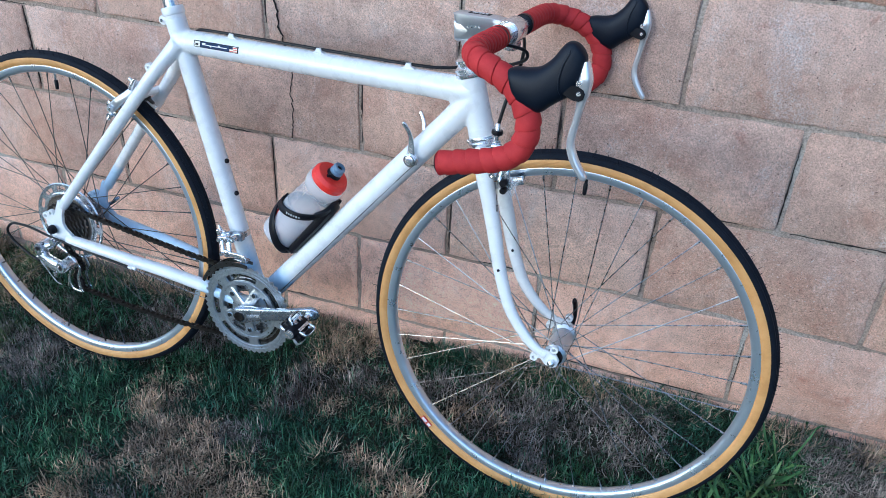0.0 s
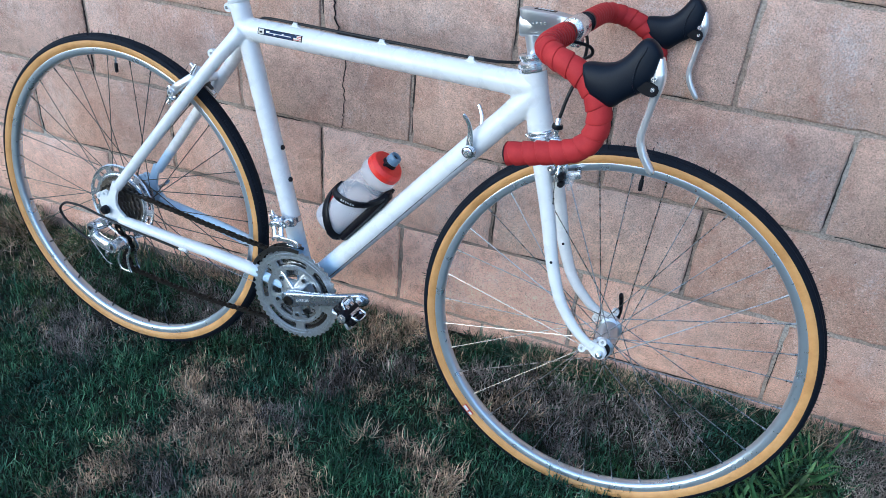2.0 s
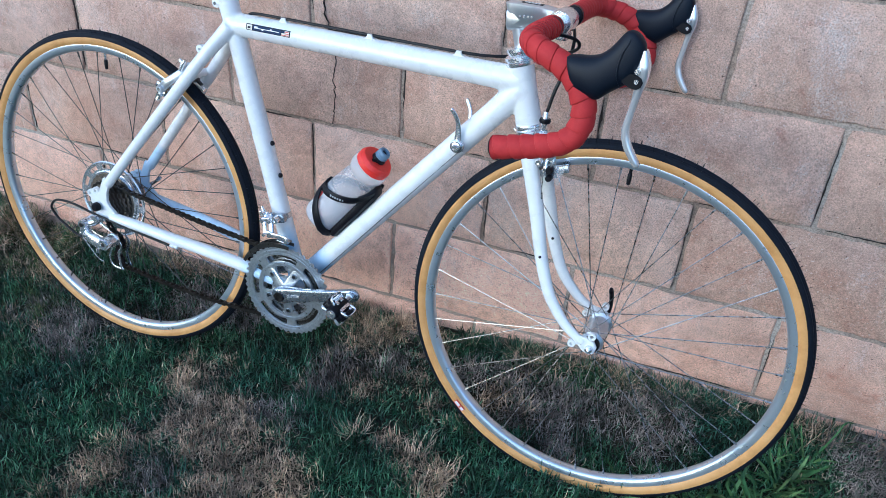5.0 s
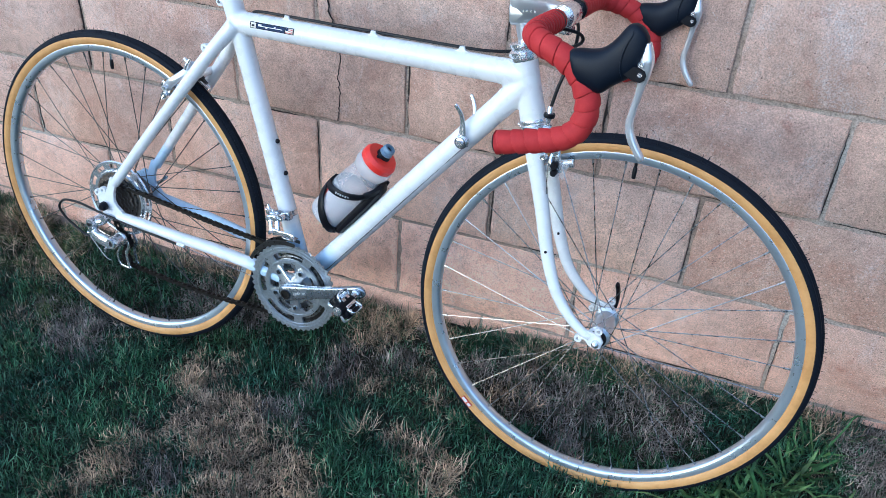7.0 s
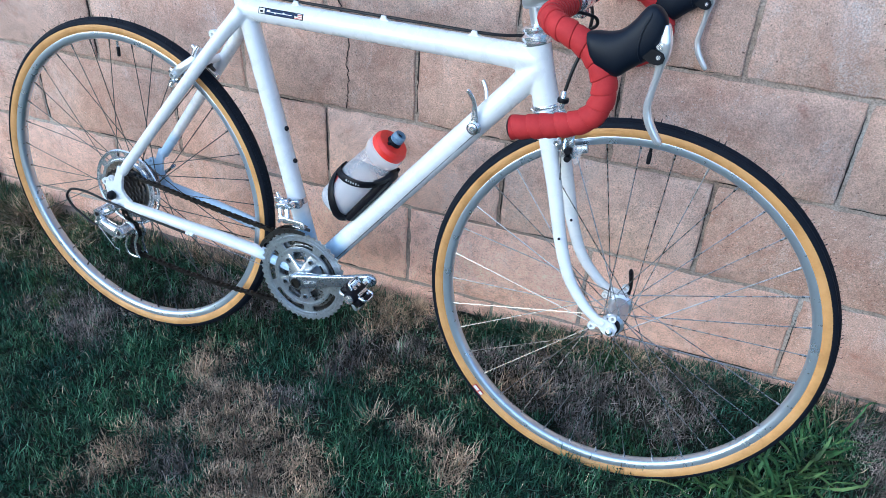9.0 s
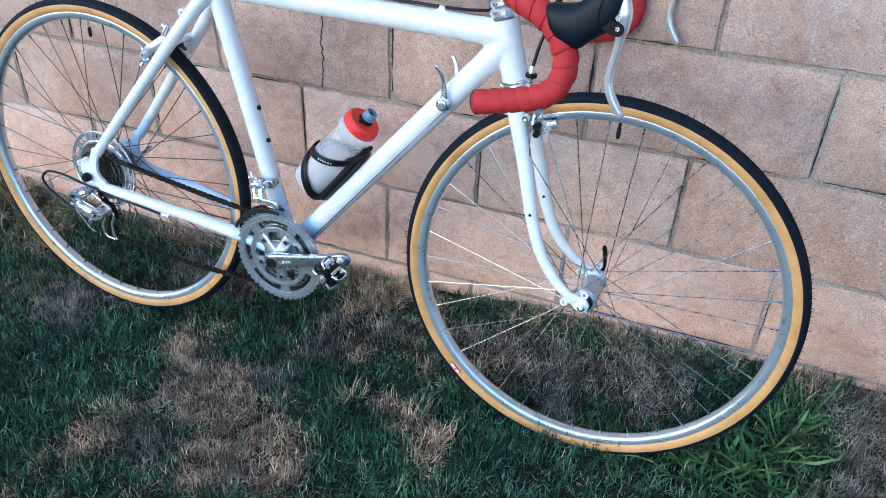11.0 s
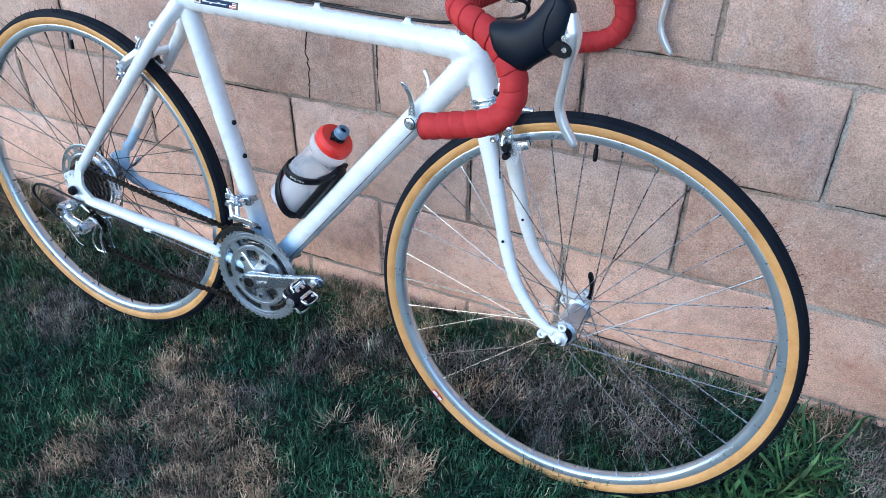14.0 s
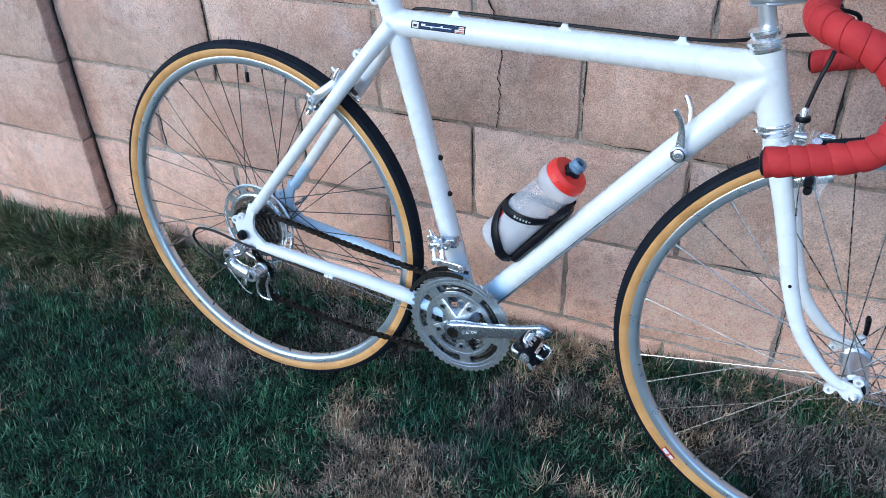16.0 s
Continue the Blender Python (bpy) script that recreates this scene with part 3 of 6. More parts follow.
def make_frame():
    g = Geo()
    lathe(g, [(0.0, -0.036), (0.019, -0.036), (0.0215, -0.034), (0.0215, 0.034), (0.019, 0.036), (0.0, 0.036)], BB, sides=24)
    frame_ob = part("frame", g, PAINT, bike, "white painted frame, pale blue showing at the bottom bracket")
    g = Geo()
    sweep(g, line((0.298, 0, 0.4130), (0.846, 0, 0.4115), 12), 0.0205, 28)
    part("top_tube", g, PAINT, frame_ob, sharp=70)
    g = Geo()
    sweep(g, line(BB, DT_END - DOWN * 0.004, 12), 0.0205, 28)
    part("down_tube", g, PAINT, frame_ob, sharp=70)
    g = Geo()
    sweep(g, line(BB, ST_TOP, 10), 0.0180, 26)
    lathe(g, [(0.0, -0.0), (0.0190, 0.0), (0.0198, 0.002), (0.0198, 0.012), (0.0185, 0.014), (0.0, 0.014)], ST_TOP, SEAT, 18)
    part("seat_tube", g, PAINT, frame_ob, sharp=70)
    # binder ears behind the seat tube
    g = Geo()
    for s in (-1, 1):
        c = ST_TOP + SEAT * -0.012 + Vector((-0.021, s * 0.007, 0.001))
        lathe(g, [(0.0, -0.0035), (0.008, -0.0035), (0.0085, 0.0), (0.008, 0.0035), (0.0, 0.0035)], c, sides=14)
        sweep(g, [c, c + Vector((0.012, 0, 0))], 0.0055, 10)
    part("binder_lug", g, PAINT, frame_ob)
    g = Geo()
    lathe(g, [(0.0, -0.014), (0.003, -0.014), (0.003, 0.014), (0.0, 0.014)], ST_TOP + SEAT * -0.012 + Vector((-0.021, 0, 0.001)), sides=10)
    part("binder_bolt", g, CHROME, frame_ob)
    g = Geo()
    sweep(g, line(HT_BOT - STEER * 0.004, HT_TOP + STEER * 0.002, 8), [0.0218, 0.0215, 0.0206, 0.0206, 0.0206, 0.0206, 0.0214, 0.0216], 28)
    part("head_tube", g, PAINT, frame_ob, sharp=70)
    top_end = Vector((0.848, 0, 0.4115))
    weld("head_joint", [(HT_BOT + STEER * 0.004, HT_TOP - STEER * 0.004, 0.0209, 0.0209), (top_end, Vector((0.765, 0, 0.4117)), 0.0222, 0.0198), (DT_END, DT_END - DOWN * 0.105, 0.0228, 0.0198), (Vector((0.842, 0, 0.405)), Vector((0.815, 0, 0.391)), 0.0205, 0.0130)], frame_ob)
    weld("seat_joint", [(ST_TOP - SEAT * 0.004, ST_TOP - SEAT * 0.085, 0.0187, 0.0172), (Vector((0.300, 0, 0.4130)), Vector((0.350, 0, 0.4128)), 0.0212, 0.0198), (Vector((0.304, -0.012, 0.410)), Vector((0.252, -0.034, 0.3425)), 0.0150, 0.0112), (Vector((0.304, 0.012, 0.410)), Vector((0.252, 0.034, 0.3425)), 0.0150, 0.0112)], frame_ob)
    weld("bracket_joint", [(BB, BB + SEAT * 0.060, 0.0190, 0.0172), (BB, BB + DOWN * 0.062, 0.0214, 0.0198), (BB + Vector((0, -0.034, 0)), BB + Vector((0, 0.034, 0)), 0.0216, 0.0216)], frame_ob)
    for s in (-1, 1):
        g = Geo()
        pts = spline([(0.298, s * 0.014, 0.402), (0.262, s * 0.032, 0.355), (0.150, s * 0.048, 0.212), (0.028, s * 0.062, 0.055)], 5)
        sweep(g, pts, [0.0132 - 0.0030 * i / (len(pts) - 1) for i in range(len(pts))], 14)
        part("seat_stay", g, PAINT, frame_ob)
        g = Geo()
        pts = spline([(0.030, s * 0.062, -0.019), (0.110, s * 0.057, -0.0265), (0.177, s * 0.053, -0.034), (0.248, s * 0.046, -0.042), (0.340, s * 0.037, -0.057), (0.425, s * 0.030, -0.073)], 4)
        sweep(g, pts, [0.0108 + 0.003 * i / (len(pts) - 1) for i in range(len(pts))], 14)
        part("chain_stay", g, PAINT, frame_ob)
        # forged dropout with two eyelets and, on the drive side, the hanger
        g = Geo()
        out = [(0.022, 0.016), (0.028, 0.004), (0.042, -0.008), (0.046, -0.018), (0.040, -0.029), (0.020, -0.026), (0.008, -0.022), (-0.004, -0.020), (-0.012, -0.010), (-0.020, 0.004), (-0.022, 0.018), (-0.014, 0.026), (0.002, 0.030), (0.018, 0.066), (0.034, 0.062), (0.024, 0.036)]
        if s < 0:
            out[6:8] = [(0.012, -0.024), (0.008, -0.034), (-0.004, -0.036), (-0.012, -0.026)]
        slab(g, out, s * 0.0575, s * 0.0645, 0.0012)
        for ex, ez in ((-0.020, 0.024), (-0.006, 0.032)):
            lathe(g, [(0.0035, -0.004), (0.0075, -0.004), (0.0080, 0.0), (0.0075, 0.004), (0.0035, 0.004)], (ex, s * 0.061, ez), sides=14, closed=True)
        part("dropout", g, PAINT, frame_ob)
    # brake bridge, rack bosses on the stays
    g = Geo()
    sweep(g, line((0.212, -0.038, 0.302), (0.212, 0.038, 0.302), 6), 0.0075, 12)
    part("brake_bridge", g, PAINT, frame_ob)
    for s in (-1, 1):
        g = Geo()
        c = Vector((0.252, s * 0.030, 0.364))
        lathe(g, [(0.003, -0.005), (0.0075, -0.005), (0.0082, 0.0), (0.0075, 0.005), (0.003, 0.005)], c, sides=14, closed=True)
        sweep(g, [c + Vector((0.005, 0, -0.004)), c + Vector((0.012, 0, -0.006)), c + Vector((0.020, 0, -0.008))], [0.0050, 0.0070, 0.010], 12)
        part("rack_boss", g, PAINT, frame_ob)
    # cable stops on the top tube
    for x in (0.409, 0.578, 0.739):
        g = Geo()
        pts = [(x - 0.013, 0, 0.4310), (x - 0.006, 0, 0.4350), (x - 0.004, 0, 0.4400), (x + 0.004, 0, 0.4400), (x + 0.006, 0, 0.4350), (x + 0.013, 0, 0.4310)]
        slab(g, [(a, c) for a, _, c in pts], -0.006, 0.004, 0.001)
        part("cable_stop", g, PAINT, frame_ob)
    # bottle bosses on the seat tube
    for d in (0.287, 0.2235):
        g = Geo()
        c = BB + SEAT * d + Vector((0.0178, -0.001, 0.0055))
        lathe(g, [(0.0, -0.003), (0.0046, -0.003), (0.0046, 0.002), (0.0030, 0.0040), (0.0, 0.0040)], c, (0.93, -0.2, 0.29), 12)
        part("bottle_boss", g, BLACK, frame_ob, "black bottle-cage bolt")
    # name decal on the drive side of the top tube
    def decal(name, x0, x1, z0, z1, mat, lift):
        g = Geo()
        verts, faces = [], []
        x0, x1 = (0.3430 + (q - 0.354) * 1.11 for q in (x0, x1))
        z0, z1 = ((q - 0.002) * 0.83 - 0.0005 for q in (z0, z1))
        for i in range(7):
            for k in range(4):
                x = x0 + (x1 - x0) * i / 6
                z = z0 + (z1 - z0) * k / 3
                y = -math.sqrt(max(1e-6, 0.0205 ** 2 - z * z)) - lift
                for off in (0.0, 0.0004):
                    verts.append((x, y + off, 0.4128 + z))
        idx = lambda i, k, o: (i * 4 + k) * 2 + o
        for i in range(6):
            for k in range(3):
                for o in (0, 1):
                    faces.append((idx(i, k, o), idx(i + 1, k, o), idx(i + 1, k + 1, o), idx(i, k + 1, o)))
        g.add(verts, faces)
        return part(name, g, mat, frame_ob)
    decal("decal", 0.354, 0.435, 0.0020, 0.0150, BLACK, 0.0007)
    decal("decal_panel", 0.3558, 0.3655, 0.0034, 0.0136, CREAM_INK, 0.0012)
    decal("decal_panel", 0.3668, 0.4185, 0.0034, 0.0136, BLUE_INK, 0.0012)
    decal("decal_panel", 0.4200, 0.4332, 0.0034, 0.0136, CREAM_INK, 0.0012)
    decal("decal_stripe", 0.4200, 0.4255, 0.0088, 0.0136, BLUE_INK, 0.0017)
    for k in range(3):
        decal("decal_stripe", 0.4262 if k > 0 else 0.4200, 0.4332, 0.0042 + 0.0034 * k, 0.0055 + 0.0034 * k, RED_INK, 0.0017)
    decal("decal_stripe", 0.3700, 0.4150, 0.0080, 0.0092, WHITE_INK, 0.0017)
    decal("decal_stripe", 0.3700, 0.3760, 0.0092, 0.0120, WHITE_INK, 0.0017)
    decal("decal_stripe", 0.3840, 0.3870, 0.0060, 0.0080, WHITE_INK, 0.0017)
    decal("decal_stripe", 0.3990, 0.4020, 0.0092, 0.0116, WHITE_INK, 0.0017)
    decal("decal_stripe", 0.3580, 0.3630, 0.0060, 0.0100, BLACK, 0.0017)
    return frame_ob


make_frame()


def make_seat_post():
    g = Geo()
    sweep(g, line(ST_TOP - SEAT * 0.03, ST_TOP + SEAT * 0.16, 6), 0.0135, 18)
    return part("seat_post", g, SILVER, bike, "polished alloy seat post")


make_seat_post()


def make_headset():
    g = Geo()
    lathe(g, [(0.012, 0.0), (0.0225, 0.0), (0.0235, 0.003), (0.0235, 0.006), (0.0215, 0.0075), (0.0215, 0.009), (0.0235, 0.010), (0.0235, 0.014), (0.019, 0.017), (0.018, 0.018), (0.0185, 0.022), (0.0205, 0.0225), (0.0205, 0.027), (0.017, 0.029), (0.012, 0.029)], HT_TOP + STEER * 0.001, STEER, 24)
    part("headset_cup", g, SILVER, bike, "chromed headset bearing cup")
    g = Geo()
    lathe(g, [(0.012, 0.0), (0.0235, 0.0), (0.0245, -0.003), (0.0235, -0.0065), (0.0225, -0.008), (0.0245, -0.0095), (0.0235, -0.014), (0.020, -0.017), (0.012, -0.017)], HT_BOT - STEER * 0.003, STEER, 24)
    part("headset_cup", g, SILVER, bike, "chromed headset bearing cup")


make_headset()


def make_fork():
    g = Geo()
    crown = HT_BOT - STEER * 0.020
    # crown with sloping shoulders
    sweep(g, [crown + STEER * 0.002, crown - STEER * 0.010, crown - STEER * 0.026, crown - STEER * 0.034], [0.017, 0.019, 0.018, 0.010], 16)
    sweep(g, spline([crown + Vector((0.003, -0.034, -0.030)), crown + Vector((0.001, -0.020, -0.014)), crown + Vector((0.001, 0, -0.010)), crown + Vector((0.001, 0.020, -0.014)), crown + Vector((0.003, 0.034, -0.030))], 4), 0.0135, 14)
    fork = part("fork", g, PAINT, bike, "white raked fork")
    for s in (-1, 1):
        g = Geo()
        knots = [(0.880, s * 0.030, 0.325), (0.890, s * 0.032, 0.292), (0.9065, s * 0.0355, 0.242), (0.9205, s * 0.038, 0.1935), (0.9360, s * 0.041, 0.137), (0.9610, s * 0.0465, 0.0750), (0.9945, s * 0.052, 0.0330), (1.0215, s * 0.055, 0.0130), (1.035, s * 0.056, 0.0080)]
        pts = spline(knots, 5)
        r = [0.0148 - 0.0078 * (i / (len(pts) - 1)) ** 1.1 for i in range(len(pts))]
        sweep(g, pts, r, 16, flat=0.80, up=(1, 0, 0.3))
        part("fork_blade", g, PAINT, fork)
        g = Geo()
        out = [(x + BASE - 1.0413, z + 0.001) for x, z in ((1.022, 0.018), (1.034, 0.016), (1.047, 0.012), (1.053, 0.002), (1.050, -0.010), (1.041, -0.014), (1.030, -0.010), (1.022, -0.002), (1.016, 0.006))]
        slab(g, out, s * 0.0525, s * 0.0585, 0.0012)
        for ex, ez in ((BASE + 0.001, 0.023), (BASE - 0.031, 0.000)):
            lathe(g, [(0.003, -0.004), (0.0068, -0.004), (0.0072, 0.0), (0.0068, 0.004), (0.003, 0.004)], (ex, s * 0.0555, ez), sides=14, closed=True)
        sweep(g, [(BASE - 0.021, s * 0.0555, 0.004), (BASE - 0.030, s * 0.0555, 0.000)], 0.004, 8)
        part("fork_end", g, PAINT, fork)
        # rack hole in the blade
        g = Geo()
        lathe(g, [(0.0, -0.001), (0.0022, -0.001), (0.0025, 0.0004), (0.0, 0.0008)], (0.936, s * 0.0412 - 0.0098, 0.140), sides=10)
        part("rack_eye", g, BLACK, fork)


make_fork()


def make_wheel(name, cx, label, rear):
    c = Vector((cx, 0, 0))
    g = Geo()
    lathe(g, [(0.3062, -0.0060), (0.3078, -0.0088), (0.3105, -0.0104), (0.3190, -0.0114), (0.3208, -0.0110), (0.3215, -0.0098), (0.3180, -0.0085), (0.3120, -0.0060), (0.3120, 0.0060), (0.3180, 0.0085), (0.3215, 0.0098), (0.3208, 0.0110), (0.3190, 0.0114), (0.3105, 0.0104), (0.3078, 0.0088), (0.3062, 0.0060), (0.3052, 0.0)], c, sides=160, closed=True)
    wheel = part(name, g, RIM, bike, label, sharp=50)
    wheel.matrix_local = Matrix.Translation(c) @ Matrix.Diagonal((1.0056, 1, 1.0056, 1)) @ Matrix.Translation(-c)
    # casing with gum sidewalls
    g = Geo()
    side = [(0.3185, 0.0096), (0.3225, 0.0132), (0.3275, 0.0152), (0.3335, 0.0150), (0.3385, 0.0132)]
    lathe(g, [(r, -y) for r, y in side] + [(0.3420, -0.0095), (0.3420, 0.0095)] + side[::-1] + [(0.3120, 0.0060), (0.3120, -0.0060)], c, sides=160, closed=True)
    part("tyre", g, TAN, wheel, "tan gum-wall tyre", sharp=60)
    g = Geo()
    prof = [(0.3345, 0.0150), (0.3352, 0.0156), (0.3374, 0.0153), (0.3380, 0.0147), (0.3400, 0.0140), (0.3425, 0.0116), (0.3432, 0.0092), (0.3428, 0.0086), (0.3448, 0.0068), (0.3453, 0.0056), (0.3449, 0.0051), (0.3464, 0.0032), (0.3461, 0.0026), (0.3470, 0.0012)]
    lathe(g, [(r, -y) for r, y in prof] + [(r, y) for r, y in prof[::-1]] + [(0.3380, 0.0100), (0.3380, -0.0100)], c, sides=160, closed=True)
    part("tread", g, RUBBER, wheel, "black ribbed tread", sharp=25)
    # moulding whiskers
    rnd = random.Random(3 + rear)
    g = Geo()
    for i in range(130):
        w = 2 * math.pi * (i + rnd.uniform(-0.3, 0.3)) / 130
        for y, lean in ((-0.0105, -0.35), (0.0105, 0.35), (0.0, 0.0)):
            if rnd.random() < 0.3:
                continue
            d = Vector((math.cos(w), lean + rnd.uniform(-0.3, 0.3), math.sin(w))).normalized()
            p = c + Vector((math.cos(w) * 0.3425, y, math.sin(w) * 0.3425))
            p2 = p + d * rnd.uniform(0.004, 0.0085)
            p3 = p2 + (d + Vector((rnd.uniform(-0.6, 0.6), 0, rnd.uniform(-0.6, 0.6)))).normalized() * 0.002
            sweep(g, [p, p2, p3], [0.0006, 0.0005, 0.0003], 3, caps=False)
    tagged(part("whisker_fringe", g, RUBBER, wheel, "fine rubber whiskers on the new tread"), kind="stuff")
    # hub
    g = Geo()
    if rear:
        prof = [(0.0, -0.050), (0.009, -0.050), (0.009, -0.042), (0.017, -0.040), (0.017, -0.020), (0.033, -0.0185), (0.033, -0.0155), (0.016, -0.013), (0.014, 0.0), (0.016, 0.030), (0.033, 0.0325), (0.033, 0.0355), (0.015, 0.038), (0.009, 0.046), (0.009, 0.056), (0.0, 0.056)]
        fl, yr, yl = 0.030, -0.017, 0.034
    else:
        prof = [(0.0, -0.048), (0.010, -0.048), (0.012, -0.044), (0.0145, -0.040), (0.0195, -0.036), (0.0195, -0.033), (0.0165, -0.029), (0.0172, -0.018), (0.0186, -0.006), (0.0188, 0.006), (0.0176, 0.018), (0.0165, 0.029), (0.0215, 0.033), (0.0215, 0.036), (0.0165, 0.042), (0.012, 0.044), (0.010, 0.048), (0.0, 0.048)]
        fl, yr, yl = 0.019, -0.0345, 0.0345
    lathe(g, prof, c, sides=28)
    part("hub", g, GREY_ALLOY if rear else SATIN, wheel, "polished alloy hub")
    # axle, lock nuts and quick release
    g = Geo()
    lathe(g, [(0.0, -0.070), (0.004, -0.068), (0.0062, -0.066), (0.0066, -0.059), (0.0055, -0.058), (0.0055, 0.058), (0.010, 0.059), (0.010, 0.071), (0.006, 0.075), (0.0, 0.075)], c, sides=18)
    part("axle", g, SILVER, wheel, "chromed axle with end nut")
    if rear:
        g = Geo()
        lathe(g, [(0.0, -0.079), (0.0062, -0.079), (0.0085, -0.077), (0.0095, -0.073), (0.0095, -0.068), (0.0, -0.066)], c, sides=18)
        part("axle_nut", g, BLACK, wheel, "black axle nut")
    g = Geo()
    tip = Vector((0.003, 0.0, 0.055)) if not rear else Vector((0.048, 0.0, 0.030))
    sweep(g, spline([c + Vector((0.006, 0.070, 0.0)), c + tip * 0.35 + Vector((0.006, 0.078, 0)), c + tip * 0.75 + Vector((0.003, 0.072, 0)), c + tip + Vector((0, 0.064, 0))], 4), [0.0065] * 4 + [0.0062] * 3 + [0.0068] * 5 + [0.0045], 12, flat=0.6, up=(0, 1, 0))
    part("quick_release", g, BLACK if not rear else GREY_ALLOY, wheel, "black quick-release lever" if not rear else "grey quick-release lever")
    if not rear:
        g = Geo()
        lathe(g, [(0.009, -0.050), (0.0135, -0.049), (0.0148, -0.046), (0.0148, -0.041), (0.009, -0.038)], c, sides=20)
        part("dust_cap", g, BLACK, wheel, "black rubber hub seal")
    # spokes: thirty-six, three-cross, in four shared shapes
    for y, start in ((yr, 13.0), (yl, 3.1)):
        for turn in (-1, 1):
            a0 = radians(start + (20 if turn == (-1 if y < 0 else 1) else 0) + (1.6 if rear else 0))
            lead = radians(62) * turn
            h = Vector((fl * math.cos(a0 + lead), y + (0.0018 * turn), fl * math.sin(a0 + lead)))
            e = Vector((0.3070 * math.cos(a0), y * 0.03, 0.3070 * math.sin(a0)))
            d = (e - h).normalized()
            g = Geo()
            sweep(g, [h, e - d * 0.012], 0.00095, 6)
            sweep(g, [e - d * 0.013, e - d * 0.004, e], [0.0017, 0.0019, 0.0019], 6)
            # rear spokes take a darker steel than the front ones
            me = g.mesh("spoke", REAR_STEEL if rear else STEEL, 50)
            for k in range(9):
                ob = new("spoke", me)
                ob.parent = wheel
                ob.matrix_local = Matrix.Translation(c) @ pose(0, 0, 0, 0, 40 * k, 0)
    # valve
    w = radians(90.2 if not rear else 91)
    d = Vector((math.cos(w), 0, math.sin(w)))
    up = 0.007 if rear else 0.012
    g = Geo()
    lathe(g, [(0.0, 0.0), (0.0046, 0.0), (0.0046, 0.0018), (0.0026, 0.0022), (0.0024, 0.0180 - up * 0.3), (0.0, 0.0180 - up * 0.3)], c + d * 0.3075, tuple(-d), 12)
    valve = part("valve", g, SILVER if rear else BLACK, wheel, "bright valve stem" if rear else "black valve stem")
    g = Geo()
    sweep(g, [c + d * (0.285 + up), c + d * (0.284 + up), c + d * (0.275 + up), c + d * (0.267 + up), c + d * (0.266 + up)], [0.0026, 0.0034, 0.0036, 0.0032, 0.002], 12)
    part("valve_cap", g, BLACK, valve, "black valve cap")
    if not rear:
        # red maker's mark on the sidewall, as plain frames
        a = math.atan2(-0.246, 0.817 - BASE)
        for off, wid in ((-0.022, 0.046), (0.0180, 0.028)):
            g = Geo()
            for r0, r1, s0, s1 in ((0.3240, 0.3249, -1, 1), (0.3321, 0.3330, -1, 1), (0.3240, 0.3330, -1, -0.82), (0.3240, 0.3330, 0.82, 1)):
                verts, faces = [], []
                for i in range(5):
                    w = a + off + wid / 2 * (s0 + (s1 - s0) * i / 4)
                    for r in (r0, r1):
                        yy = -0.0140 - 0.0014 * math.sin(math.pi * (r - 0.3215) / 0.0135)
                        verts += [c + Vector((r * math.cos(w), yy - 0.0018, r * math.sin(w))), c + Vector((r * math.cos(w), yy + 0.001, r * math.sin(w)))]
                    if i:
                        b = 4 * i
                        faces += [(b - 4, b, b + 2, b - 2), (b - 3, b - 1, b + 3, b + 1), (b - 4, b - 3, b + 1, b), (b - 2, b + 2, b + 3, b - 1)]
                g.add(verts, faces)
            part("tyre_mark", g, RED_INK, wheel, "red mark on the sidewall")
            g = Geo()
            verts, faces = [], []
            for i in range(5):
                w = a + off + wid / 2 * 0.8 * (-1 + i / 2)
                for r in (0.3252, 0.3285, 0.3318):
                    yy = -0.0140 - 0.0014 * math.sin(math.pi * (r - 0.3215) / 0.0135)
                    verts += [c + Vector((r * math.cos(w), yy - 0.0012, r * math.sin(w))), c + Vector((r * math.cos(w), yy + 0.001, r * math.sin(w)))]
                if i:
                    b = 6 * i
                    faces += [(b - 6, b, b + 2, b - 4), (b - 4, b + 2, b + 4, b - 2), (b - 5, b - 3, b + 3, b + 1), (b - 3, b - 1, b + 5, b + 3)]
            g.add(verts, faces)
            part("tyre_mark", g, WHITE_INK, wheel, "white panel in the sidewall mark")
    return wheel


make_wheel("front_wheel", BASE, "spoked front wheel with silver alloy rim", False)
rear_wheel = make_wheel("rear_wheel", 0.0, "spoked rear wheel with silver alloy rim", True)


def make_freewheel():
    # spoke protector disc with slots
    g = Geo()
    n = 120
    polar_plate(g, (0, 0, 0), [0.030, 0.055, 0.061, 0.068, 0.0765, 0.081], n, lambda i, k: not (i == 3 and k % 10 < 6), -0.0235, -0.0215)
    lathe(g, [(0.056, -0.0235), (0.059, -0.0275), (0.062, -0.0275), (0.064, -0.0235)], (0, 0, 0), sides=60, closed=True)
    lathe(g, [(0.0795, -0.0235), (0.082, -0.0255), (0.0838, -0.0235), (0.082, -0.021)], (0, 0, 0), sides=60, closed=True)
    part("spoke_guard", g, SILVER, rear_wheel, "slotted chromed spoke guard")
    for i, (teeth, y) in enumerate(((28, -0.026), (24, -0.0312), (21, -0.0364), (18, -0.0416), (16, -0.0468), (14, -0.052))):
        r = teeth * 0.0127 / (2 * math.pi)
        g = Geo()
        n = teeth * 4
        polar_plate(g, (0, 0, 0), [0.017, r * 0.72, r - 0.004, r + 0.001], n, lambda a, k: not (a == 1 and k % 16 < 7 and r > 0.045), y - 0.001, y + 0.001, lambda k: (0.0032, 0.0012, -0.002, 0.0012)[k % 4])
        part("sprocket", g, COG, rear_wheel, "oily brown sprocket")


make_freewheel()

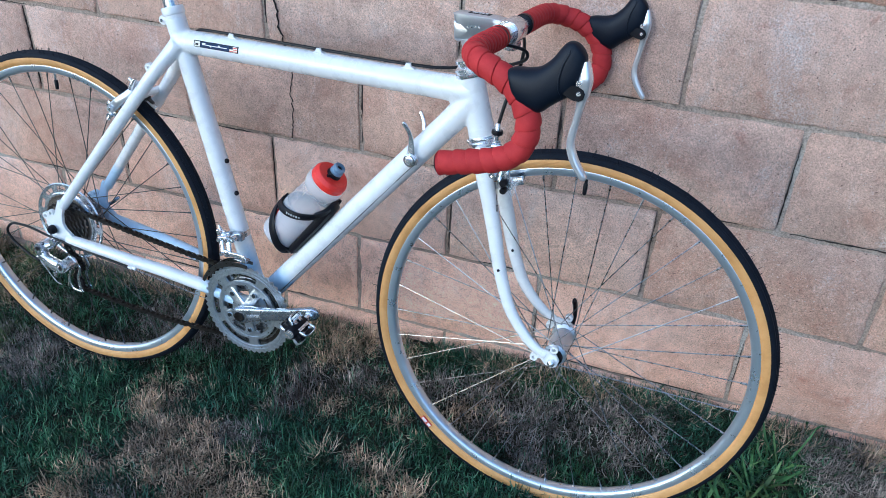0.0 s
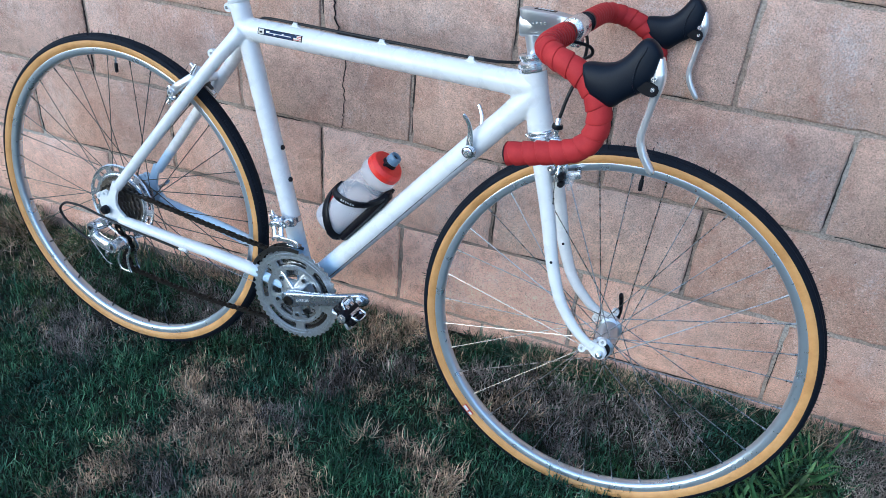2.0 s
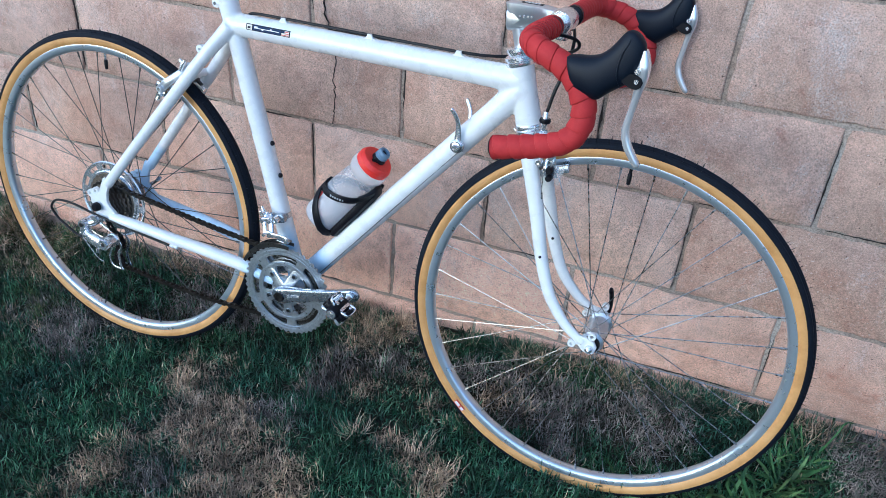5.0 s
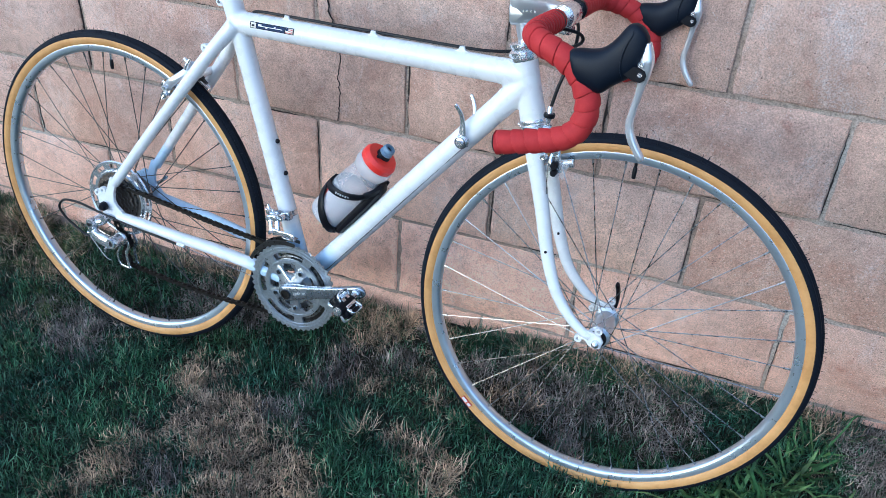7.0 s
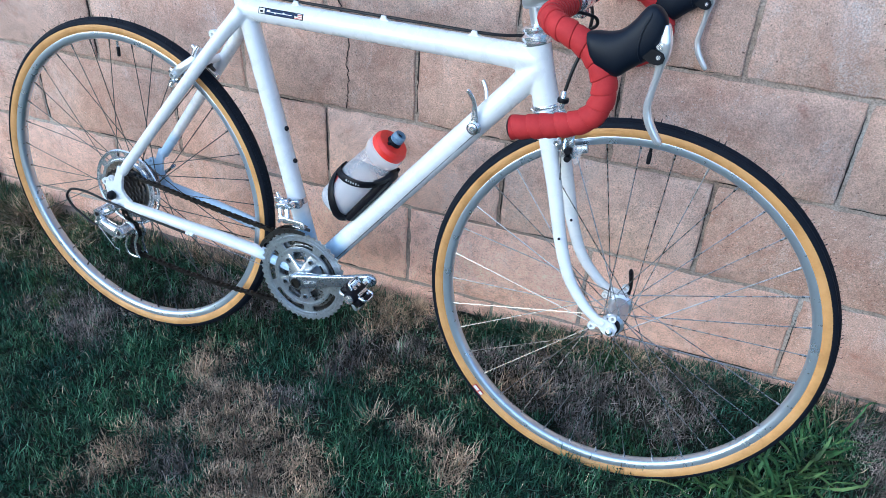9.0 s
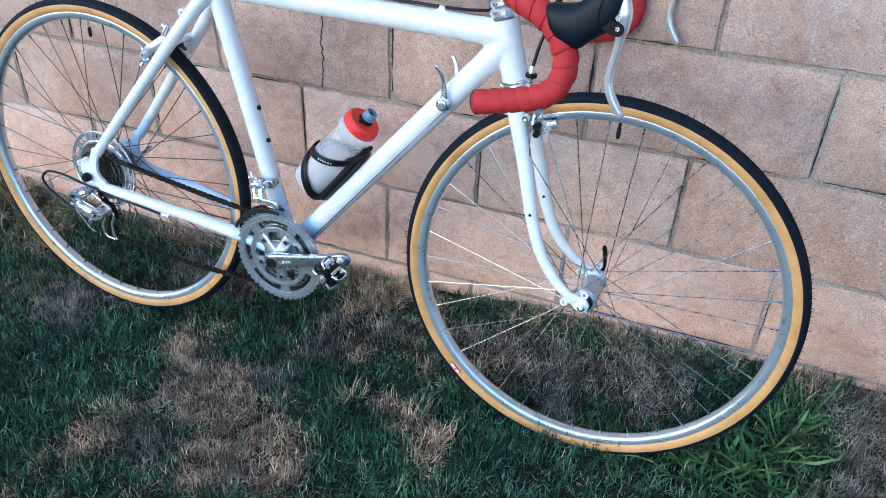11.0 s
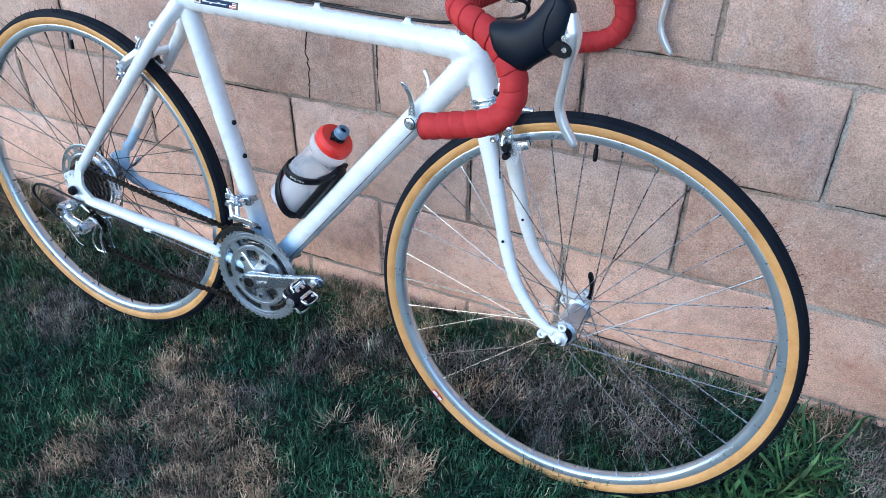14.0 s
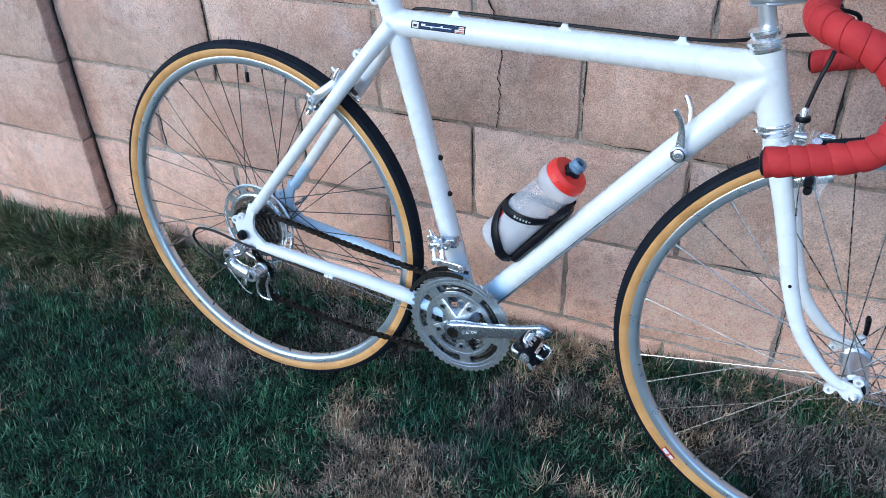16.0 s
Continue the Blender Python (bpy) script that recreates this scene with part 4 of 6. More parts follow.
# ---- cranks and chain ----
RING_Y = -0.0465


def make_crankset():
    n = 192
    g = Geo()
    def keep(i, k):
        th = (360 * k / n - 27 + 36) % 72
        if i in (7, 8):
            return not 8 <= th <= 64
        if i in (6, 9):
            return not 10 <= th <= 62
        if i in (2, 3, 4):
            return not (15, 16, 20)[i - 2] <= th <= (57, 56, 52)[i - 2]
        return True
    # one face of outer ring and spider, with long slots and five windows
    polar_plate(g, BB, [0.0150, 0.0250, 0.0330, 0.0430, 0.0500, 0.0545, 0.0640, 0.0652, 0.0710, 0.0765, 0.0778, 0.0850, 0.0910, 0.0940], n, keep, RING_Y - 0.0018, RING_Y + 0.0018, lambda k: (0.0024, 0.0004, -0.0022, 0.0004)[k % 4])
    for r, h in ((0.0600, 0.0008), (0.0808, 0.0009), (0.0872, 0.0008)):
        lathe(g, [(r - 0.0022, RING_Y - 0.0017), (r - 0.0016, RING_Y - 0.0017 - h), (r + 0.0016, RING_Y - 0.0017 - h), (r + 0.0022, RING_Y - 0.0017)], BB, sides=96, closed=True)
    crankset = part("crankset", g, RING, bike, "scuffed grey alloy triple chainset", sharp=30)
    for teeth, y, inner in ((38, RING_Y + 0.0080, 0.0500), (28, RING_Y + 0.0150, 0.0370)):
        r = teeth * 0.0127 / (2 * math.pi)
        g = Geo()
        polar_plate(g, BB, [inner, (inner + r) / 2, r - 0.004, r + 0.001], teeth * 4, lambda i, k: True, y - 0.0016, y + 0.0016, lambda k: (0.0034, 0.0012, -0.0034, 0.0012)[k % 4])
        part("chainring", g, STEEL, crankset, "toothed inner chainring", sharp=30)
    arm_dir = Vector((math.cos(radians(19.0)), 0, math.sin(radians(19.0))))
    # spider
    for i in range(5):
        w = radians(27 + 72 * i + 36)
        d = Vector((math.cos(w), 0, math.sin(w)))
        g = Geo()
        pts = [BB + Vector((0, -0.0520, 0)) + d * 0.004, BB + Vector((0, -0.0510, 0)) + d * 0.018, BB + Vector((0, -0.0488, 0)) + d * 0.032, BB + Vector((0, -0.0465, 0)) + d * 0.054]
        sweep(g, spline(pts, 3), [0.0125, 0.0122, 0.0118, 0.0114, 0.0110, 0.0106, 0.0104, 0.0102, 0.0098, 0.0085], 16, flat=0.26, up=tuple(Vector((0, 1, 0)).cross(d)), shape=0.45)
        part("spider_arm", g, RING, crankset)
        g = Geo()
        c = BB + d * 0.0430
        lathe(g, [(0.0034, -0.0522), (0.0050, -0.0522), (0.0056, -0.0512), (0.0056, -0.047), (0.0034, -0.047)], c, sides=14, closed=True)
        ring_bolt = part("ring_bolt", g, GREY_ALLOY, crankset)
        g = Geo()
        lathe(g, [(0.0, -0.0508), (0.0036, -0.0508), (0.0036, -0.048), (0.0, -0.048)], c, sides=10)
        part("bolt_socket", g, DARK_STEEL, ring_bolt, "dark hexagon socket")
    # crank arms
    for s, d in ((-1, arm_dir), (1, -arm_dir)):
        g = Geo()
        b = BB + Vector((0, s * 0.066, 0))
        side = Vector((0, s, 0))
        pts = [b - d * 0.018, b - d * 0.012, b, b + d * 0.025, b + d * 0.07 + side * 0.006, b + d * 0.12 + side * 0.011, b + d * 0.155 + side * 0.013, b + d * 0.170 + side * 0.014, b + d * 0.180 + side * 0.014, b + d * 0.186 + side * 0.014]
        sweep(g, pts, [0.007, 0.0150, 0.0175, 0.0148, 0.0122, 0.0112, 0.0122, 0.0130, 0.0105, 0.004], 20, flat=0.50, up=tuple(Vector((0, 1, 0)).cross(d)), shape=0.45)
        part("crank_arm", g, GREY_ALLOY if s < 0 else SILVER, crankset, "polished alloy crank arm", sharp=50)
        g = Geo()
        lathe(g, [(0.0062, 0.0), (0.0098, 0.0), (0.0105, 0.0015), (0.0098, 0.003), (0.0062, 0.003)], b + side * 0.0080, (0, s, 0), sides=20, closed=True)
        lathe(g, [(0.0, 0.0005), (0.0064, 0.0005), (0.0064, 0.0), (0.0, -0.002)], b + side * 0.0085, (0, s, 0), sides=16)
        part("crank_bolt", g, DARK_STEEL, crankset, "dark recessed crank bolt")
        make_pedal(crankset, b + d * 0.170 + side * 0.014, s)
    # word on the drive-side arm
    cu = bpy.data.curves.new("crank_lettering", "FONT")
    cu.body, cu.size, cu.extrude, cu.align_x, cu.align_y = "CUSTOM", 0.0076, 0.0002, "LEFT", "CENTER"
    cu.materials.append(WHITE_INK)
    tx = new("lettering", cu)
    tx.parent = crankset
    p = BB + arm_dir * 0.019 + Vector((0, -0.0752, 0))
    tx.matrix_local = Matrix.Translation(p) @ pose(0, 0, 0, 90, 0, 0) @ pose(0, 0, 0, 0, 0, 19.0) @ pose(0, 0, 0, 0, -4.8, 0)
    tagged(tx, "small pale lettering on the crank arm")


def make_pedal(parent, at, s):
    """A small double-sided clip-in pedal."""
    tilt = pose(0, 0, 0, 0, 38, 0)
    def spot(x, y, z):
        return at + tilt.to_3x3() @ Vector((x * 0.58, s * (0.008 + 0.78 * y), z * 0.85))
    g = Geo()
    lathe(g, [(0.0, 0.0), (0.0075, 0.0), (0.0085, 0.003), (0.0085, 0.010), (0.0062, 0.012), (0.0055, 0.03), (0.0085, 0.033), (0.0095, 0.055), (0.0085, 0.078), (0.0, 0.080)], at, (0, s, 0), 16)
    part("pedal_spindle", g, CHROME, parent, "bright pedal axle")
    turned = tilt.to_3x3()
    g = Geo()
    lathe(g, [(0.0, -0.024), (0.0100, -0.024), (0.0125, -0.020), (0.0118, 0.0), (0.0125, 0.020), (0.0100, 0.024), (0.0, 0.024)], spot(0, 0.056, 0), (0, 1, 0), 18)
    for f in (1, -1):
        box(g, spot(f * 0.022, 0.054, 0), (0.016, 0.040, 0.015), 0.004, tilt)
        box(g, spot(f * 0.034, 0.054, f * 0.003), (0.010, 0.028, 0.020), 0.004, tilt)
    pedal = part("pedal_body", g, BLACK, parent, "black clip-in pedal body")
    for f in (1, -1):
        bright = CHROME if f * s < 0 else SATIN
        # front claw, hinged rear plate, its two arms
        for x in (0.038, -0.034):
            g = Geo()
            pts = spline([spot(x * 0.45, 0.034, f * 0.012), spot(x, 0.036, f * 0.017), spot(x * 1.12, 0.054, f * 0.018), spot(x, 0.072, f * 0.017), spot(x * 0.45, 0.074, f * 0.012)], 4)
            sweep(g, pts, 0.0030, 8, flat=0.55, up=tuple(turned @ Vector((0, 0, 1))))
            part("pedal_binding", g, bright, pedal, "steel cleat binding", sharp=50)
        g = Geo()
        box(g, spot(0.012, 0.054, f * 0.0145), (0.006, 0.030, 0.0025), 0.0006, tilt)
        box(g, spot(-0.014, 0.046, f * 0.0150), (0.008, 0.008, 0.0030), 0.0008, tilt)
        box(g, spot(-0.014, 0.064, f * 0.0150), (0.008, 0.008, 0.0030), 0.0008, tilt)
        part("cleat_plate", g, bright, pedal, "bright cleat plate")
        for y in (0.040, 0.068):
            g = Geo()
            lathe(g, [(0.0, 0.0), (0.0030, 0.0), (0.0034, 0.001), (0.0026, 0.0022), (0.0, 0.0022)], spot(0.026, y, f * 0.0125), tuple(turned @ Vector((0, 0, f))), 12)
            part("pedal_screw", g, CHROME, pedal)
        g = Geo()
        for k in range(7):
            lathe(g, [(0.0034, 0.0), (0.0046, 0.0008), (0.0034, 0.0016)], spot(-0.024, 0.040 + 0.004 * k, f * 0.0125), (0, s, 0), 12, closed=True)
        part("pedal_spring", g, SATIN, pedal, "coil spring")


make_crankset()


def make_chain():
    """From the middle ring over the freewheel and round the two jockey wheels."""
    ry, sy = RING_Y + 0.0075, -0.0364
    R, r = 0.0740, 0.0425
    path = []
    # wrap on the ring's front, bottom to top
    for k in range(25):
        w = radians(-97 + 190 * k / 24)
        path.append(BB + Vector((R * math.cos(w), ry, R * math.sin(w))))
    for k in range(1, 16):
        t = k / 16
        a, b = path[24], Vector((0.012, sy, 0.0408))
        path.append(a.lerp(b, t) + Vector((0, 0, -0.003 * math.sin(math.pi * t))))
    for k in range(10):
        w = radians(76 + 175 * k / 9)
        path.append(Vector((r * math.cos(w), sy, r * math.sin(w))))
    for p in ((-0.004, -0.060), (0.006, -0.072), (0.020, -0.076), (0.027, -0.088), (0.020, -0.102), (0.008, -0.116), (0.006, -0.136), (0.018, -0.148)):
        path.append(Vector((p[0], sy, p[1])))
    end = path[0]
    for k in range(1, 16):
        t = k / 16
        path.append(Vector((0.018, sy, -0.148)).lerp(end, t) + Vector((0, 0, -0.012 * math.sin(math.pi * t))))
    dense = spline(path + [end], 6)
    dense = [Vector(q) for q in dense]
    # walk the line in pitches
    pins, acc = [dense[0]], 0.0
    for a, b in zip(dense, dense[1:]):
        seg = (b - a).length
        while acc + seg >= 0.0127:
            t = (0.0127 - acc) / seg
            a = a.lerp(b, t)
            seg = (b - a).length
            acc = 0.0
            pins.append(a.copy())
        acc += seg
    g = Geo()
    for i, (a, b) in enumerate(zip(pins, pins[1:])):
        d = (b - a).normalized()
        up = Vector((0, 1, 0)).cross(d).normalized()
        off = 0.0040 if i % 2 else 0.0028
        for s in (-1, 1):
            out = []
            for x, z in ((-0.0035, 0.0), (-0.0020, 0.0040), (0.0030, 0.0036), (0.0063, 0.0026), (0.0097, 0.0036), (0.0147, 0.0040), (0.0162, 0.0), (0.0147, -0.0040), (0.0097, -0.0036), (0.0063, -0.0026), (0.0030, -0.0036), (-0.0020, -0.0040)):
                out.append(a + d * x + up * z)
            m = len(out)
            verts = [q + Vector((0, s * off - 0.0005, 0)) for q in out] + [q + Vector((0, s * off + 0.0005, 0)) for q in out]
            g.add(verts, [tuple(range(m)), tuple(range(m, 2 * m))] + [(k, (k + 1) % m, m + (k + 1) % m, m + k) for k in range(m)])
        lathe(g, [(0.0, -0.0050), (0.0020, -0.0050), (0.0020, -0.0030), (0.0038, -0.0026), (0.0038, 0.0026), (0.0020, 0.0030), (0.0020, 0.0050), (0.0, 0.0050)], a, sides=8)
    return part("chain", g, DARK_STEEL, bike, "oily brown roller chain")


make_chain()


# ---- bars, stem and levers ----
CLAMP = Vector((0.896, 0, 0.509))
# the bars are turned a little towards the drive side
STEERED = Matrix.Translation(HT_TOP + Vector((0.0030, 0.0062, 0.0022))) @ Matrix.Rotation(radians(-1.8), 4, STEER) @ Matrix.Translation(-HT_TOP)


def make_stem():
    g = Geo()
    sweep(g, [HT_TOP + STEER * 0.02, HT_TOP + STEER * 0.055, HT_TOP + STEER * 0.072], [0.0112, 0.0112, 0.0118], 18)
    # forged extension, squared off at the back
    back = HT_TOP + STEER * 0.070
    f = (CLAMP - back)
    pts = [back - f.normalized() * 0.015, back - f.normalized() * 0.012, back + f * 0.25, back + f * 0.6, back + f * 0.86]
    sweep(g, pts, [0.0165, 0.0182, 0.0168, 0.0140, 0.0150], 20, flat=0.74, up=(0, 0, 1), shape=0.6)
    slab(g, [(x - 0.003, z + 0.0065) for x, z in ((0.8075, 0.5180), (0.8125, 0.4990), (0.8170, 0.4870), (0.8240, 0.4830), (0.8400, 0.4830), (0.8480, 0.4870), (0.8680, 0.4910), (0.8890, 0.4920), (0.8890, 0.5180), (0.8720, 0.5205), (0.8130, 0.5205))], -0.0128, 0.0128, 0.004)
    stem = part("stem", g, SATIN, bike, "polished forged alloy handlebar stem", sharp=50)
    stem.matrix_local = STEERED
    g = Geo()
    lathe(g, [(0.0128, -0.023), (0.0178, -0.023), (0.0192, -0.020), (0.0192, 0.020), (0.0178, 0.023), (0.0128, 0.023)], CLAMP, sides=26, closed=True)
    box(g, CLAMP + Vector((0.004, 0, -0.021)), (0.018, 0.030, 0.012), 0.003)
    part("bar_clamp", g, SILVER, stem)
    g = Geo()
    lathe(g, [(0.0, 0.0), (0.0045, 0.0), (0.005, 0.002), (0.005, 0.006), (0.0, 0.006)], CLAMP + Vector((0.005, -0.021, -0.021)), sides=12)
    part("clamp_bolt", g, CHROME, stem)
    g = Geo()
    lathe(g, [(0.0, 0.0), (0.0055, 0.0), (0.0055, 0.004), (0.0035, 0.004), (0.0035, 0.002), (0.0, 0.002)], back + Vector((0.002, 0, 0.016)), (0, 0, 1), 12)
    part("expander_bolt", g, DARK_STEEL, stem)
    # black maker's panel on top and a small engraved mark on the side, as plain bars
    g = Geo()
    box(g, Vector((0.8450, -0.0010, 0.5273)), (0.034, 0.012, 0.0012), 0)
    part("stem_panel", g, BLACK, stem, "black name panel")
    for k in range(5):
        g = Geo()
        box(g, Vector((0.8345 + 0.0052 * k, -0.0010, 0.5280)), (0.0035, 0.006, 0.0010), 0)
        part("stem_panel_bar", g, WHITE_INK, stem)
    for k in range(4):
        g = Geo()
        box(g, back + f * (0.10 + 0.085 * k) + Vector((0, -0.0128, 0.0055)), (0.0030, 0.0006, 0.0032), 0)
        part("stem_mark", g, GREY_ALLOY, stem, "engraved mark")


make_stem()


def bar_line(s):
    knots = [(0.896, s * 0.058, 0.509), (0.897, s * 0.100, 0.510), (0.899, s * 0.150, 0.511), (0.907, s * 0.184, 0.510), (0.928, s * 0.204, 0.505), (0.956, s * 0.211, 0.4955), (0.981, s * 0.214, 0.477), (0.9955, s * 0.215, 0.450), (0.9965, s * 0.216, 0.4245), (0.986, s * 0.217, 0.403), (0.9645, s * 0.217, 0.389), (0.9365, s * 0.218, 0.381), (0.883, s * 0.219, 0.3675)]
    return spline(knots, 14)


def wind_tape(g, pts, s):
    """Overlapping turns of tape: rows of the mesh follow the winding, each turn rising to a thin raised edge."""
    p = [Vector(q) for q in pts]
    length, up = [0.0], []
    side = None
    for i, q in enumerate(p):
        t = (p[min(i + 1, len(p) - 1)] - p[max(i - 1, 0)]).normalized()
        side = t.orthogonal().normalized() if side is None else (side - t * side.dot(t)).normalized()
        up.append((side, t.cross(side)))
        if i:
            length.append(length[-1] + (q - p[i - 1]).length)
    total = length[-1]

    def at(d):
        d = max(0.0, min(total, d))
        k = 0
        while k < len(p) - 2 and length[k + 1] < d:
            k += 1
        f = (d - length[k]) / (length[k + 1] - length[k])
        return p[k].lerp(p[k + 1], f), up[k][0].lerp(up[k + 1][0], f).normalized(), up[k][1].lerp(up[k + 1][1], f).normalized()
    # edges of the turns, closer together on the tops
    rnd = random.Random(40 + s)
    edge, d = [-0.04], -0.04
    while d < total + 0.04:
        d += (0.0135 if d < 0.10 else 0.0205) * rnd.uniform(0.88, 1.12)
        edge.append(d)
    sides = 28
    prof = ((0.0, 0.0), (0.08, 0.0004), (0.35, 0.0013), (0.70, 0.0020), (0.90, 0.0020), (0.97, 0.0015), (0.995, 0.0006))
    m = len(prof)
    verts, faces = [], []
    turns = len(edge) - 1
    for i in range(turns):
        lift = rnd.uniform(-0.0002, 0.0003)
        for f, h in prof:
            for k in range(sides):
                a = k / sides
                lo = edge[i] * (1 - a) + edge[i - 1] * a if i else edge[0]
                hi = edge[i + 1] * (1 - a) + edge[i] * a
                c, u, w = at(lo + (hi - lo) * f)
                t = s * 2 * math.pi * a
                r = 0.0150 + h + lift * (1 - a) + 0.0003 * noise.noise(c * 60)
                verts.append(c + (u * math.cos(t) + w * math.sin(t)) * r)
    rows = turns * m
    for i in range(rows - 1):
        for k in range(sides):
            if k < sides - 1:
                faces.append((i * sides + k, i * sides + k + 1, (i + 1) * sides + k + 1, (i + 1) * sides + k))
            elif i >= m:
                j = i - m
                faces.append((i * sides + k, (j + m - m) * sides, (j + 1) * sides, (i + 1) * sides + k))
    g.add(verts, faces)


def make_handlebar():
    g = Geo()
    sweep(g, line((0.896, -0.075, 0.509), (0.896, 0.075, 0.509), 14), [0.0119] * 3 + [0.0128] * 8 + [0.0119] * 3, 20)
    bar = part("handlebar", g, SILVER, bike, "drop handlebar, bare alloy at the clamp")
    bar.matrix_local = STEERED
    for s in (-1, 1):
        pts = bar_line(s)
        g = Geo()
        wind_tape(g, pts, s)
        part("bar_tape", g, TAPE, bar, "matt red wrapped bar tape", sharp=32)
        g = Geo()
        e, e0 = Vector(pts[-1]), Vector(pts[-6])
        ax = (e - e0).normalized()
        lathe(g, [(0.0, 0.0045), (0.010, 0.0045), (0.0135, 0.003), (0.0152, 0.0), (0.0148, -0.004), (0.0, -0.004)], e, ax, 20)
        part("bar_plug", g, BLACK, bar, "black end plug")
        g = Geo()
        lathe(g, [(0.0158, -0.008), (0.0166, -0.007), (0.0166, 0.007), (0.0158, 0.008)], pts[1], (0, 1, 0), 22)
        part("finishing_tape", g, BLACK, bar, "black finishing tape")
    return bar


make_handlebar()


def make_brake_lever(s):
    y = s * 0.2150
    g = Geo()
    # rubber hood: sections from the bar forward (upper point, lower point, half width), rising to an upturned nose
    sec = [(0.9650, 0.5080, 0.9800, 0.4700, 0.0158), (0.9690, 0.5100, 0.9860, 0.4660, 0.0178), (0.9780, 0.5118, 0.9970, 0.4622, 0.0190), (0.9910, 0.5130, 1.0110, 0.4605, 0.0194), (1.0035, 0.5165, 1.0215, 0.4690, 0.0188), (1.0130, 0.5235, 1.0320, 0.4775, 0.0178), (1.0205, 0.5325, 1.0425, 0.4850, 0.0170), (1.0262, 0.5415, 1.0530, 0.4965, 0.0164), (1.0310, 0.5480, 1.0585, 0.5120, 0.0152), (1.0360, 0.5512, 1.0595, 0.5255, 0.0134), (1.0420, 0.5515, 1.0590, 0.5345, 0.0108), (1.0475, 0.5495, 1.0565, 0.5400, 0.0060)]
    smooth = spline(sec, 4)
    verts, faces, m = [], [], 24
    for tx, tz, bx, bz, w in smooth:
        top, low = Vector((tx, y, tz)), Vector((bx, y, bz))
        for k in range(m):
            t = 2 * math.pi * k / m
            c, q = math.cos(t), math.sin(t)
            c, q = math.copysign(abs(c) ** 0.80, c), math.copysign(abs(q) ** 0.80, q)
            verts.append((top + low) / 2 + (top - low) * (c / 2) + Vector((0, w * q, 0)))
    n = len(smooth)
    for i in range(n - 1):
        for k in range(m):
            j = (k + 1) % m
            faces.append((i * m + k, i * m + j, (i + 1) * m + j, (i + 1) * m + k))
    faces += [tuple(range(m)), tuple((n - 1) * m + k for k in range(m))]
    g.add(verts, faces)
    lever = part("brake_lever", g, HOOD, bike, "brake lever with matt black rubber hood", sharp=60)
    lever.matrix_local = STEERED
    # the moulded edge of the hood's nose, on both cheeks and over the top
    g = Geo()
    for side in (-1, 1):
        edge = [(1.0330, 0.0060, 0.5480), (1.0400, 0.0128, 0.5415), (1.0345, 0.0162, 0.5260), (1.0320, 0.0172, 0.5090), (1.0335, 0.0168, 0.4960), (1.0380, 0.0128, 0.4860)]
        sweep(g, spline([(ex, y + side * ey, ez) for ex, ey, ez in edge], 5), 0.0013, 8)
    part("hood_lip", g, HOOD, lever)
    g = Geo()
    for side in (-1, 1):
        out = [(1.0370, 0.4920), (1.0420, 0.5010), (1.0480, 0.5035), (1.0560, 0.5025), (1.0620, 0.5000), (1.0648, 0.4945), (1.0635, 0.4885), (1.0585, 0.4850), (1.0520, 0.4852), (1.0460, 0.4870)]
        slab(g, out, y + side * 0.0100, y + side * 0.0140, 0.001)
    part("lever_body", g, BLACK, lever, "black pivot bracket")
    g = Geo()
    for px, pz, pr in ((1.0560, 0.5070, 0.0034), (1.0572, 0.4945, 0.0028)):
        lathe(g, [(0.0, -0.0160), (pr, -0.0160), (pr * 1.1, -0.0150), (pr * 1.1, 0.0150), (pr, 0.0160), (0.0, 0.0160)], (px, y, pz), sides=14)
    part("pivot_pin", g, SILVER, lever, "bright pivot pins")
    g = Geo()
    knots = [(1.0590, 0.5320, 0.0028, 0.0075), (1.0600, 0.5240, 0.0055, 0.0100), (1.0610, 0.5100, 0.0085, 0.0118), (1.0610, 0.4950, 0.0078, 0.0105), (1.0600, 0.4830, 0.0058, 0.0080), (1.0585, 0.4680, 0.0048, 0.0070), (1.0560, 0.4490, 0.0048, 0.0068), (1.0545, 0.4290, 0.0053, 0.0070), (1.0600, 0.4115, 0.0054, 0.0072), (1.0695, 0.3970, 0.0050, 0.0068), (1.0765, 0.3880, 0.0044, 0.0060), (1.0790, 0.3850, 0.0022, 0.0036)]
    blade = spline(knots, 4)
    pts = [Vector((q[0], y - s * 0.0 + s * 0.002, q[1])) for q in blade]
    verts, faces, m = [], [], 16
    for i, q in enumerate(pts):
        t = (pts[min(i + 1, len(pts) - 1)] - pts[max(i - 1, 0)]).normalized()
        fwd = t.cross(Vector((0, 1, 0))).normalized()
        for k in range(m):
            a = 2 * math.pi * k / m
            c, z = math.cos(a), math.sin(a)
            c, z = math.copysign(abs(c) ** 0.7, c), math.copysign(abs(z) ** 0.7, z)
            verts.append(q + fwd * (blade[i][2] * c) + Vector((0, blade[i][3] * z, 0)))
    n = len(pts)
    for i in range(n - 1):
        for k in range(m):
            faces.append((i * m + k, i * m + (k + 1) % m, (i + 1) * m + (k + 1) % m, (i + 1) * m + k))
    faces += [tuple(range(m)), tuple((n - 1) * m + k for k in range(m))]
    g.add(verts, faces)
    part("lever_blade", g, LEVER, lever, "curved polished alloy lever blade", sharp=50)


make_brake_lever(-1)
make_brake_lever(1)


